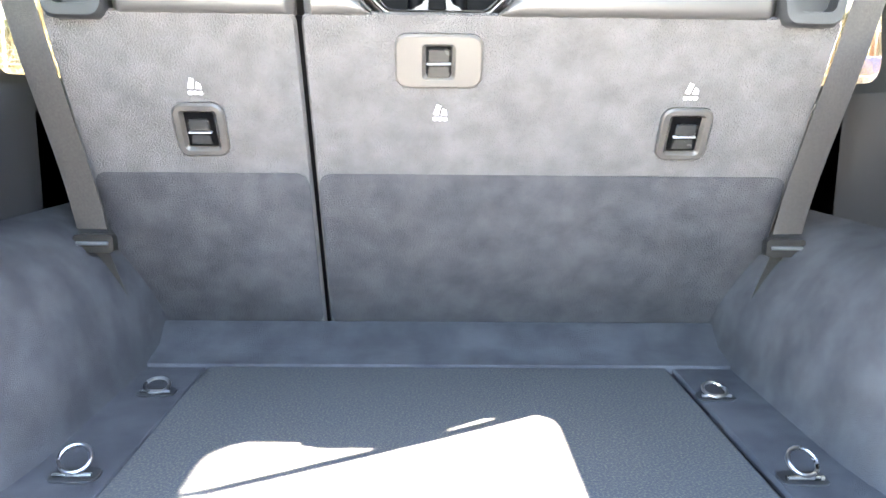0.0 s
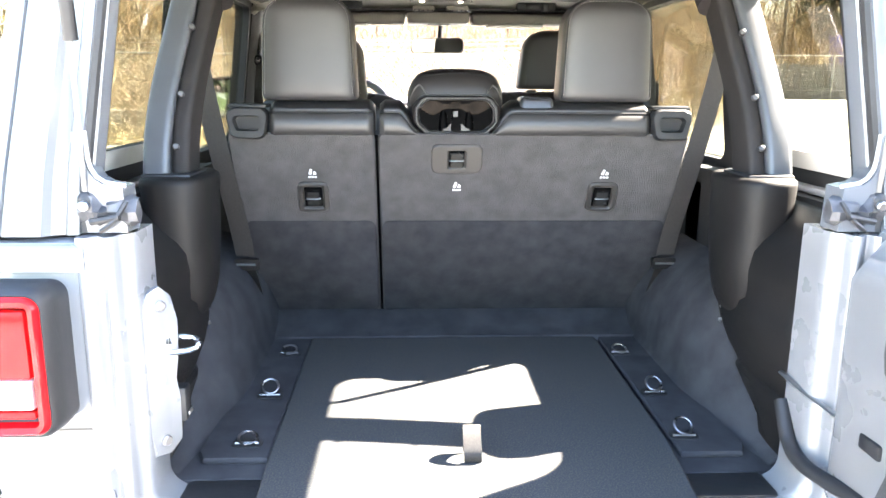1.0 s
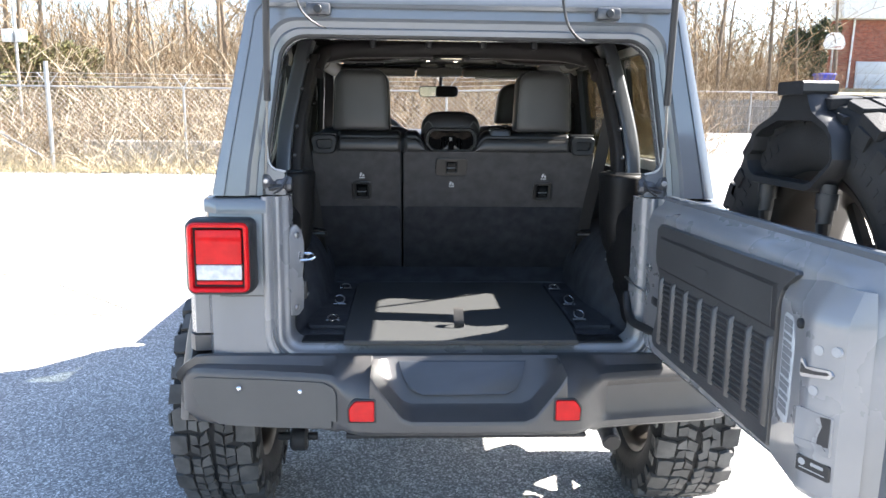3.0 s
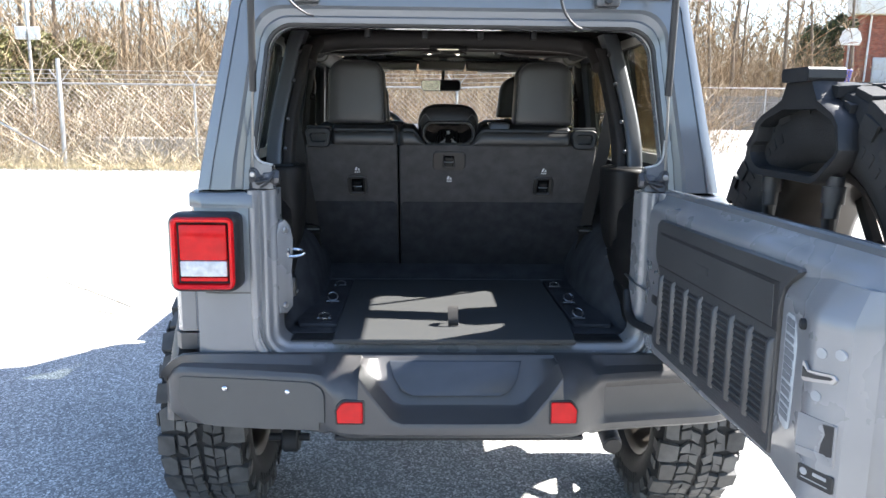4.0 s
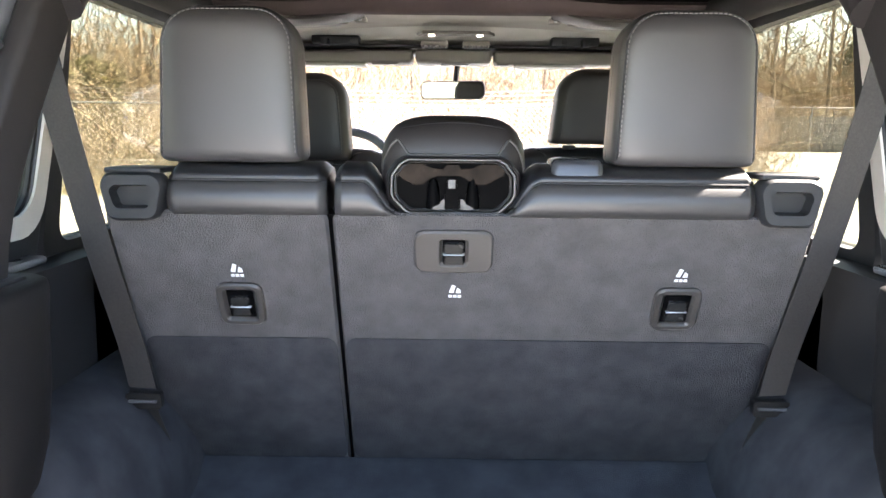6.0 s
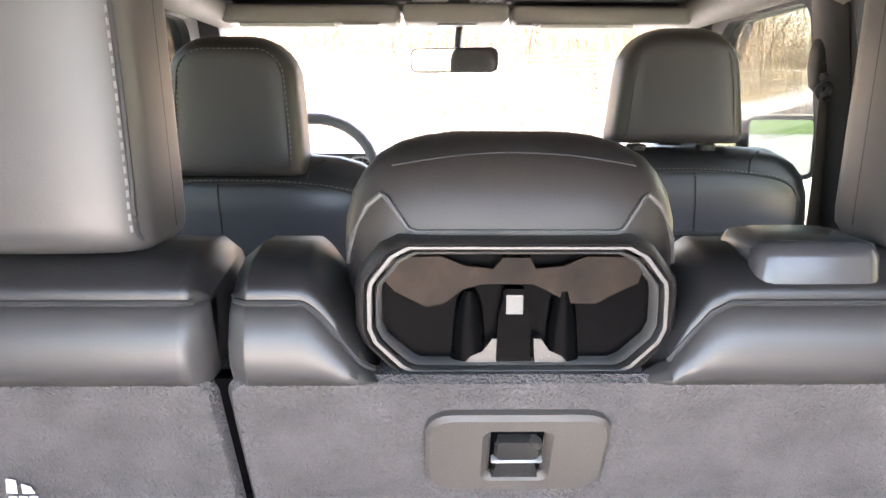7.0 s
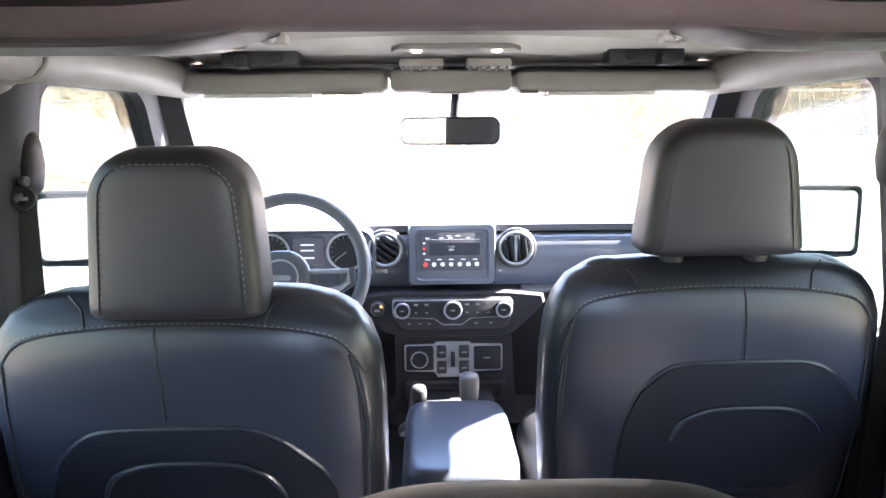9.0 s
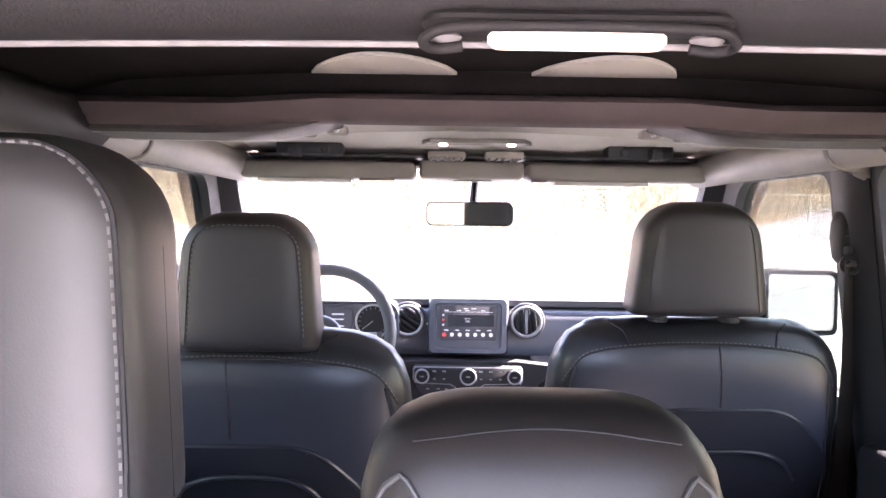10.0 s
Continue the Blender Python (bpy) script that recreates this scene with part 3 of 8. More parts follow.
for s in (-1, 1):
    door_side(s, 0.84, 1.65, 0.0, "rear_door", M_TINT)
    door_side(s, 1.71, 2.60, 0.36, "front_door", M_TINTF)
    # pillar between the doors, with its trim
    rings = [[(s * (side_d(z) - 0.008 - dx), 1.68 + dy, z) for dx, dy in ((0, -0.05), (0, 0.05), (0.045, 0.06), (0.065, 0.03), (0.065, -0.03), (0.045, -0.06))] for z in (0.7, 1.0, 1.24, 1.5, 1.74)]
    part("centre_pillar", loft(rings, True), M_TRIM, car, "dark moulded pillar trim")
    rings = [[(s * (0.668 + (2.2 - y) * -0.08 - dx), y + 0.07 + dy, z) for dx, dy in ((0.0, 0.03), (0.05, 0.02), (0.05, -0.035), (0.0, -0.05), (-0.085, -0.10), (-0.085, 0.0))] for y, z in ((2.24, 1.75), (2.40, 1.58), (2.60, 1.38), (2.76, 1.20))]
    part("windscreen_pillar", loft(rings, True), M_TRIM, car)
    # filler between the front door frame and the windscreen pillar
    rings = []
    for z, yp in ((1.255, 2.78), (1.38, 2.66), (1.58, 2.46), (1.745, 2.31)):
        yd = 2.60 - 0.36 * (z - BELT) / (1.765 - BELT)
        rings.append([(s * (side_d(z) - 0.044), yd - 0.004, z), (s * (side_d(z) - 0.010), yd - 0.004, z), (s * (side_d(z) - 0.010), yp, z), (s * (side_d(z) - 0.044), yp, z)])
    part("pillar_filler", loft(rings, True), M_TRIM, car)
    # fender and step of the front end
    rings = [[(s * x, y, z) for x, z in ((0.52, 1.12), (0.72, 1.10), (0.90, 1.02), (0.93, 0.97), (0.88, 0.96), (0.70, 1.0), (0.52, 1.02))] for y in (2.88, 2.98, 3.9, 4.02)]
    part("front_fender", loft(rings, True), M_BUMPER, car)
    arch = [(s * 0.86, 0.58 + 0.50 * math.cos(radians(a)), 0.43 + 0.50 * math.sin(radians(a))) for a in range(10, 171, 10)]
    part("rear_flare", tube(arch, 0.085, 10, None, True, False, 0.5, (1, 0, 0)), M_BUMPER, car)
part("windscreen", loft([[(-0.60, 2.40, 1.765), (0.60, 2.40, 1.765), (0.68, 2.98, 1.20), (-0.68, 2.98, 1.20)], [(-0.60, 2.406, 1.768), (0.60, 2.406, 1.768), (0.68, 2.986, 1.203), (-0.68, 2.986, 1.203)]], True), M_GLASS, car)
rings = []
for y, w, z in ((2.88, 0.66, 1.20), (2.98, 0.66, 1.205), (3.6, 0.60, 1.185), (4.0, 0.55, 1.15), (4.08, 0.54, 1.08)):
    rings.append([(-w, y, z - 0.12), (-w, y, z - 0.02), (-w * 0.94, y, z), (-w * 0.4, y, z + 0.018), (w * 0.4, y, z + 0.018), (w * 0.94, y, z), (w, y, z - 0.02), (w, y, z - 0.12)])
part("bonnet", loft(rings, True), M_PAINT, car)
part("engine_bay", box(-0.52, 0.52, 2.9, 4.06, 0.6, 1.06, 0.03), M_TRIM, car)
part("grille", box(-0.58, 0.58, 4.06, 4.12, 0.72, 1.12, 0.03), M_PAINT, car)
part("front_bumper", box(-0.85, 0.85, 4.14, 4.32, 0.60, 0.76, 0.04), M_BUMPER, car)


part("cabin_floor", box(-0.70, 0.70, 0.98, 2.86, 0.60, 0.66, 0.01), M_CARPET, car, "dark carpeted cabin floor")
part("bulkhead", box(-0.70, 0.70, 2.80, 2.86, 0.661, 1.17, 0.01), M_CARPET, car)


# ---- cargo bay ----
part("cargo_floor", box(-0.55, 0.55, 0.12, 1.0, 0.70, 0.784, 0.004), M_CARPET, car, "dark carpeted cargo floor")
part("sill_plate", box(-0.515, 0.515, 0.045, 0.13, 0.70, 0.782, 0.012), M_PLASTIC, car)


def side_rail(s):
    bm = prism([(s * x, y) for x, y in ((0.382, 0.17), (0.50, 0.17), (0.515, 0.20), (0.49, 0.83), (0.385, 0.83))], 0.784, 0.797, 0.004, "z")
    return part("side_panel", bm, M_CARPET, car)


def wheelhouse(s):
    """Carpeted bulge over the wheel beside the bay, running out on to the floor."""
    prof = smoothline([(0.470, 0.782, 0), (0.487, 0.805, 0), (0.497, 0.865, 0), (0.518, 0.93, 0), (0.553, 0.995, 0), (0.605, 1.034, 0), (0.675, 1.052, 0), (0.74, 1.056, 0)], 3)
    rings = []
    for i in range(19):
        y = 0.14 + 0.90 * i / 18
        h = 0.10 + 0.90 * ramp(y, 0.12, 0.52)
        ring = [(s * min(0.74, p.x + 0.055 * (1 - h)), y, 0.782 + (p.y - 0.782) * h) for p in prof]
        rings.append(ring + [(s * 0.74, y, 0.72), (s * 0.47, y, 0.72)])
    part("wheelhouse", loft(rings, True), M_CARPET, car, "carpet-covered wheelhouse", 70)


def corner_trim(s):
    """Black moulded trim inside the rear corner, with the boot of the roll bar."""
    rings = []
    for z, xi, y1 in ((0.765, 0.566, 0.20), (0.80, 0.556, 0.24), (0.86, 0.546, 0.30), (0.905, 0.541, 0.37), (0.915, 0.549, 0.375), (0.95, 0.543, 0.43), (0.985, 0.540, 0.465), (1.045, 0.540, 0.485), (1.055, 0.548, 0.485), (1.11, 0.543, 0.495), (1.150, 0.546, 0.497), (1.172, 0.560, 0.495), (1.200, 0.590, 0.48), (1.240, 0.632, 0.46)):
        rings.append([(s * 0.71, 0.11, z), (s * (xi + 0.03), 0.11, z), (s * (xi + 0.008), 0.122, z), (s * xi, 0.15, z), (s * (xi - 0.004), 0.22, z), (s * (xi - 0.002), y1 - 0.06, z), (s * (xi + 0.008), y1 - 0.025, z), (s * (xi + 0.03), y1, z), (s * 0.71, y1 + 0.04, z)])
    part("corner_trim", loft(rings, True), M_CORNER, car, "black moulded corner trim", 45)
    rings = [sellipse(s * 0.572, 0.395, z, a, b_, 2.8, 36) for z, a, b_ in ((1.00, 0.03, 0.05), (1.03, 0.046, 0.075), (1.08, 0.056, 0.092), (1.15, 0.062, 0.102), (1.24, 0.064, 0.106), (1.276, 0.066, 0.108), (1.286, 0.064, 0.106), (1.290, 0.057, 0.099))]
    part("bar_boot", loft(rings, True), M_CORNER, car, "black boot at the foot of the roll bar", 50)
    rings = [[(s * (side_x(1.24) - 0.03 - dx), y, z) for dx, y in ((0, 0.12), (0, 0.98), (0.075, 0.98), (0.075, 0.12))] for z in (1.02, 1.25)]
    part("side_shelf", loft(rings, True), M_TRIM, car)
    part("shelf_strip", box(min(s * 0.682, s * 0.715), max(s * 0.682, s * 0.715), 0.13, 0.78, 1.252, 1.266, 0.006), M_JAMB, car)
    # small fasteners on the trim
    for z in (0.955, 0.985):
        part("trim_clip", disc((s * 0.542, 0.42, z + 0.02), (-s, 0, 0), 0.005, 0.006, 8), M_STEEL, car)


for s in (-1, 1):
    side_rail(s)
    wheelhouse(s)
    corner_trim(s)


M_RING = mat("zinc steel", (0.34, 0.34, 0.34), 0.28, 1.0, (0.26, 0.26, 0.27), 30.0, rvar=0.1)


def d_ring(x, y, stand):
    t = thing("tie_down_ring", (x, y, 0.797), "dull steel tie-down ring on the cargo side panel", "tie-down ring", "tie-down rings")
    part("recess", prism(rrect(0.058, 0.036, 0.014, 4, x, y), 0.797, 0.8000, 0.001, "z"), M_TRIM, t)
    tilt = Vector((0.1, -0.62, 0.78)) if stand else Vector((0.05, -0.3, 0.95))
    bm = ringbar((x, y + 0.004, 0.804 + (0.014 if stand else 0.004)), tilt, 0.0175, 0.0026, 28, 8)
    tube([(x - 0.022, y - 0.006, 0.8025), (x + 0.022, y - 0.006, 0.8025)], 0.0028, 8, bm)
    part("ring", bm, M_RING, t)


for x, y, st in ((-0.427, 0.711, 0), (0.41, 0.70, 0), (-0.428, 0.45, 1), (0.417, 0.445, 1), (-0.43, 0.225, 0), (0.408, 0.234, 1)):
    d_ring(x, y, st)

mat_ = part("cargo_mat", prism([(-0.375, -0.012), (0.352, -0.012), (0.372, 0.2), (0.375, 0.825), (-0.385, 0.825), (-0.382, 0.2)], 0.785, 0.80, 0.004, "z"), M_MAT)
tagged(mat_, "dark speckled carpet cargo mat lying on the bay floor", "cargo mat")
strap = thing("pull_strap", (-0.01, 0.125, 0.80), "grey fabric pull loop sewn to the cargo mat", "pull strap")
pts = smoothline([(-0.01, 0.135, 0.801), (-0.011, 0.13, 0.82), (-0.012, 0.15, 0.853), (-0.011, 0.165, 0.858), (-0.01, 0.178, 0.84), (-0.01, 0.17, 0.803)], 4)
part("loop", loft([[(p.x - 0.016, p.y, p.z), (p.x + 0.016, p.y, p.z), (p.x + 0.016, p.y + 0.0025, p.z + 0.001), (p.x - 0.016, p.y + 0.0025, p.z + 0.001)] for p in pts], True), M_WEB, strap)

part("floor_flap", loft([[(x, y, z) for y, z in ((0.822, 0.79), (0.83, 0.802), (0.90, 0.812), (0.945, 0.84), (0.955, 0.84), (0.955, 0.79))] for x in (-0.53, -0.2, 0.2, 0.53)], True), M_CARPET, car, "carpet flap bridging to the seat backs")


def striker_plate():
    def on(u, z, d):
        """A place on the slanted plate: u along it, d proud of it."""
        return (-0.549 + 0.60 * u + 0.8 * d, 0.048 + 0.80 * u - 0.6 * d, z)
    out = [(0.010, 0.862), (0.040, 0.858), (0.062, 0.875), (0.064, 0.95), (0.058, 0.985), (0.066, 1.03), (0.068, 1.09), (0.058, 1.128), (0.038, 1.146), (0.016, 1.138), (0.004, 1.11), (0.002, 0.90)]
    cu, cz = 0.034, 1.0
    pl = part("striker_plate", loft([[on(cu + (u - cu) * k, cz + (z - cz) * k, d) for u, z in out] for d, k in ((-0.006, 1.0), (0.004, 1.0), (0.007, 0.95))], True), M_JAMB, car, "grey plate with chrome latch striker", 40)
    for u, z in ((0.035, 1.115), (0.030, 0.885)):
        part("plate_bolt", disc(on(u, z, 0.009), (0.8, -0.6, 0), 0.009, 0.008, 14), M_STEEL, pl)
    bm = tube(smoothline([(-0.52, 0.085, 1.032), (-0.485, 0.09, 1.034), (-0.472, 0.10, 1.042), (-0.485, 0.11, 1.05), (-0.52, 0.108, 1.05)], 4), 0.005, 8)
    ball((-0.518, 0.098, 1.045), 0.008, 0.022, 0.03, 12, bm)
    part("striker", bm, M_CHROME, pl)
    part("connector", box(-0.522, -0.498, 0.095, 0.125, 0.905, 0.965, 0.004), M_PLASTIC, pl)
    part("connector_pin", box(-0.497, -0.494, 0.10, 0.12, 0.915, 0.922, 0.001, 1), M_STEEL, pl)
    for z in (1.11, 1.145):
        part("trim_screw", disc((-0.564, 0.16, z), (1, 0, 0), 0.006, 0.008, 10), M_STEEL, pl)


striker_plate()
for q in (-1, 1):
    rings = []
    for i in range(9):
        u = i / 8
        x = 0.612 - 0.085 * u
        w = 0.010 * math.sin(u * 13.0) + 0.006 * math.sin(u * 29.0)
        h = 0.024 - 0.008 * u + 0.006 * math.sin(u * 9.0)
        rings.append([(q * x, y, z) for y, z in ((0.034 + w, 1.276 - h), (0.022 + w, 1.262), (0.016 + w * 0.4, 1.276), (0.026 - w, 1.272 + h), (0.034 - w, 1.276 + h), (0.044, 1.272))])
    b_ = part("glass_bracket", loft(rings, True), M_FOLD, car, "folded dark steel bracket", 25)
    part("bracket_pin", tube([(q * 0.592, 0.012, 1.262), (q * 0.548, 0.008, 1.270)], 0.0055, 8), M_SEAL, b_)
    part("bracket_hook", tube(smoothline([(q * 0.540, 0.018, 1.292), (q * 0.556, 0.006, 1.264), (q * 0.578, 0.010, 1.248)], 4), 0.0038, 6), M_SEAL, b_)
    part("bracket_nut", disc((q * 0.600, 0.012, 1.286), (0, 1, 0.2), 0.008, 0.010, 8), M_STEEL, b_)
for x in (-0.44, 0.41):
    b_ = part("roof_bracket", box(x - 0.035, x + 0.035, 0.02, 0.06, 1.765, 1.80, 0.008), M_FOLD, car)
    part("bracket_slot", disc((x, 0.016, 1.782), (0, 1, 0), 0.012, 0.012, 12), M_SEAL, b_)
part("roof_lip", loft([[(x, y, z) for y, z in ((0.075, 1.80), (0.043, 1.79), (0.035, 1.80), (0.04, 1.815), (0.075, 1.86))] for x in (-0.60, -0.3, 0.3, 0.60)], True), M_PAINT, car)
part("washer_tube", tube(smoothline([(0.25, -0.06, 1.84), (0.27, -0.05, 1.75), (0.31, -0.03, 1.705), (0.36, 0.02, 1.70)], 6), 0.004, 8), M_SEAL, car)
part("washer_tube", tube(smoothline([(-0.50, -0.05, 1.84), (-0.48, -0.04, 1.77), (-0.44, -0.01, 1.735), (-0.42, 0.03, 1.73)], 6), 0.003, 8), M_SEAL, car)


# ---- roll bar ----
M_POD = mat("brown-black pod plastic", (0.018, 0.0145, 0.014), 0.6, 0, (0.025, 0.020, 0.019), 6.0, bump=0.2, bscale=600)


def roll_bar():
    t = thing("roll_bar", (0, 0.5, 1.24), "grey steel roll bar with black bolted covers", "roll bar")
    for s in (-1, 1):
        path = [(1.245, 0.604, 0.385), (1.30, 0.604, 0.390), (1.37, 0.603, 0.410), (1.45, 0.597, 0.445), (1.55, 0.582, 0.490), (1.65, 0.564, 0.532), (1.71, 0.553, 0.560), (1.745, 0.546, 0.592)]

        def strut(w0, w1, shy, depth, top):
            rings = []
            for p in smoothline([(x, y, z) for z, x, y in path], 3):
                if p.z > top:
                    break
                x0, x1, y0, y1 = p.x + w0, p.x + w1, p.y - depth + shy, p.y + depth
                rings.append([(s * x, y, p.z) for x, y in rrect(x1 - x0, y1 - y0, 0.0115, 4, (x0 + x1) / 2, (y0 + y1) / 2)])
            return loft(rings, True)
        part("side_bar", strut(-0.026, 0.024, 0.0, 0.052, 2.0), M_BARSHADE, t, "flat grey painted side bar", 40)
        part("side_cover", strut(-0.060, -0.0265, 0.010, 0.050, 1.70), M_BAR, t, "black side cover", 40)
        part("corner_cover", tube(smoothline([(s * 0.512, 0.530, 1.630), (s * 0.508, 0.570, 1.672), (s * 0.495, 0.615, 1.702), (s * 0.47, 0.645, 1.716), (s * 0.42, 0.655, 1.722)], 5), 0.029, 14), M_BAR, t)
        for x, y, z in ((0.566, 0.357, 1.345), (0.562, 0.397, 1.442), (0.548, 0.450, 1.570), (0.532, 0.492, 1.670)):
            part("bolt", disc((s * x, y, z), (-s * 0.2, -0.95, 0.2), 0.0062, 0.015, 12), M_BUMPER, t)
        # bars that run on to the windscreen
        pts = smoothline([(s * 0.575, 0.64, 1.715), (s * 0.58, 0.9, 1.735), (s * 0.585, 1.3, 1.745), (s * 0.60, 1.85, 1.75), (s * 0.59, 2.32, 1.745)], 5)
        k = next(i for i, p in enumerate(pts) if p.y > 1.34)
        part("roof_rail", tube(pts[:k + 1], 0.036, 12), M_BAR, t, "black padded roof rail")
        part("roof_rail", tube([p + Vector((s * 0.015, 0, 0)) for p in pts[k:]], 0.040, 12), M_GREYTRIM, t, "padded warm grey roof rail")
        post = smoothline([(s * 0.62, 1.62, 1.748), (s * 0.655, 1.65, 1.730), (s * 0.685, 1.67, 1.67), (s * 0.700, 1.68, 1.58), (s * 0.712, 1.68, 1.42), (s * 0.735, 1.68, 1.26)], 4)
        part("pillar_bow", tube(post, 0.042, 12, None, True, False, 0.45, (1, 0, 0)), M_GREYTRIM, t, "warm grey pillar trim")
        part("collar", box(s * 0.582 - 0.048, s * 0.582 + 0.048, 0.33, 0.46, 1.270, 1.296, 0.008, 2), M_SEAL, t)
    pts = smoothline([(-0.49, 0.64, 1.704), (-0.40, 0.655, 1.722), (-0.25, 0.655, 1.728), (0, 0.655, 1.73), (0.25, 0.655, 1.728), (0.40, 0.655, 1.722), (0.49, 0.64, 1.704)], 5)
    part("rear_cross_bar", tube(pts, 0.032, 16), M_BAR, t, "black covered cross bar")
    part("bar_piping", tube([p + Vector((0, 0.0095, -0.0312)) for p in pts], 0.0022, 6), M_PIPING, t, "pale piping under the cross bar")
    for x in (-0.31, -0.105, 0.095, 0.285):
        part("clip", box(x - 0.011, x + 0.011, 0.60, 0.64, 1.728, 1.765, 0.006), M_PLASTIC, t)
    # overhead bar between the doors
    rings = []
    for x in (-0.60, -0.5, -0.36, -0.24, 0, 0.24, 0.36, 0.5, 0.60):
        q = 0.0 if abs(x) > 0.3 else 0.008
        z = 1.762
        rings.append([(x, 1.34 + 0.045 * math.cos(2 * math.pi * i / 12), z + q + (0.013 if i < 6 else 0.028) * math.sin(2 * math.pi * i / 12)) for i in range(12)])
    part("overhead_bar", loft(rings, True), M_BAR2, t, "dark padded overhead bar")
    # block added to keep the gap over the bar dark
    part("bar_gap_fill", box(-0.60, 0.60, 1.335, 1.405, 1.770, 1.822, 0.006), M_HEAD, t)
    part("bar_seam", tube([(x, 1.2985, 1.7715 if abs(x) < 0.3 else 1.7635) for x in (-0.60, -0.36, -0.24, 0, 0.24, 0.36, 0.60)], 0.0016, 6), M_SEAM, t)
    for s in (-1, 1):
        part("speaker_pod", prism([(s * x, z) for x, z in ((0.225, 1.751), (0.262, 1.738), (0.315, 1.730), (0.40, 1.727), (0.62, 1.728), (0.62, 1.756), (0.225, 1.756))], 1.325, 1.435, 0.004), M_POD, t, "brown-black speaker pod")
        part("pod_lining", prism([(s * x, y) for x, y in ((0.262, 1.430), (0.64, 1.430), (0.64, 1.525), (0.36, 1.515), (0.30, 1.480))], 1.734, 1.752, 0.006, "z"), M_GREYTRIM, t)
        part("rail_collar", ringbar((s * 0.607, 1.585, 1.748), (0.02 * s, 1, 0), 0.0395, 0.004, 28, 8), M_GREYTRIM, t)
    # lamp behind a dark grab handle whose ends curl over the lens
    d = part("dome_lamp", prism(rrect(0.136, 0.026, 0.012, 8, -0.02, 0.640), 1.6990, 1.7050, 0.002, "z"), M_BAR, t, "dark base of the roof lamp")
    bow = smoothline([(-0.070, 0.642, 1.6925), (-0.080, 0.641, 1.6910), (-0.0865, 0.636, 1.6915), (-0.085, 0.628, 1.6935), (-0.072, 0.6225, 1.6960), (-0.02, 0.6205, 1.6965), (0.032, 0.6225, 1.6960), (0.045, 0.628, 1.6935), (0.0465, 0.636, 1.6915), (0.040, 0.641, 1.6910), (0.030, 0.642, 1.6925)], 5)
    part("handle", tube(bow, 0.0024, 10), M_BAR, d, "dark curled grab handle", 60)
    for x in (-0.078, 0.038):
        part("end_cap", ball((x, 0.643, 1.6965), 0.008, 0.005, 0.003, 12), M_PIPING, d)
    part("lens", prism(rrect(0.078, 0.0135, 0.006, 6, -0.02, 0.6400), 1.6915, 1.6990, 0.0025, "z"), M_DOME, d, "lit warm lamp lens")
    # added pale panels, standing in for front lining glimpsed above the padded bar
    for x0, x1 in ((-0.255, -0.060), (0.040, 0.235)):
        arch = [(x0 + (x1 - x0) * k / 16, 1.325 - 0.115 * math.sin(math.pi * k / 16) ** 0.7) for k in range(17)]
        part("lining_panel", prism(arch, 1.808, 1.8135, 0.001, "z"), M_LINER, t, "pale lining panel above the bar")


roll_bar()


# ---- rear seats ----
def back_y(z):
    return 0.79 - 0.5 * (z - 1.186)


TOPY = back_y(1.345)


def top_roll(t, x0, x1, cut0=False, cut1=False):
    """A padded leather length along the top of the seat back, with a lighter back strip; cut ends slope down to the middle headrest."""
    n = 30

    def fall(x):
        d = 1.0
        if cut0:
            d = min(d, (x - x0) / 0.048)
        if cut1:
            d = min(d, (x1 - x) / 0.048)
        d = max(0.0, min(1.0, d))
        return 0.062 * (1 - (0.35 * d + 0.65 * d * d * (3 - 2 * d)))
    us = sorted({i / n for i in range(n + 1)} | {min(1.0, 0.012 / (x1 - x0)), 1 - 0.012 / (x1 - x0)})
    top, strip, line = [], [], []
    for u in us:
        x = x0 + (x1 - x0) * u
        e = 0.010 * max(0, 1 - min(u, 1 - u) * (x1 - x0) / 0.012)
        dz = fall(x)
        sect = [(0.030, 1.350), (0.004 + e, 1.3975 - dz * 0.75), (0.002 + e, 1.402 - dz * 0.78), (0.006 + e, 1.410 - e - dz * 0.85), (0.024 + e, 1.421 - e - dz), (0.06, 1.427 - e - dz), (0.10, 1.424 - e - dz), (0.138, 1.395 - e - dz * 0.7), (0.14, 1.350)]
        top.append([(x, TOPY + y, z) for y, z in sect])
        k = dz / 0.062
        strip.append([(x, TOPY + y, 1.345 + (z - 1.345) * (1 - 0.93 * k)) for y, z in ((0.03, 1.345), (-0.001 + e, 1.345), (-0.009 + e, 1.358), (-0.010 + e, 1.372), (-0.004 + e, 1.390), (0.003 + e, 1.3975), (0.03, 1.3975))])
        if 0 < u < 1:
            line.append((x, TOPY + 0.002 + e, 1.3985 - dz * 0.76))
    r = part("top_roll", loft(top, True), M_LEATHER, t, "black leather top roll", 88)
    part("back_strip", loft(strip, True), M_VINYL, r, "lighter grey vinyl back strip", 60)
    part("seam", tube(line, 0.002, 6), M_SEAM, r)
    return r


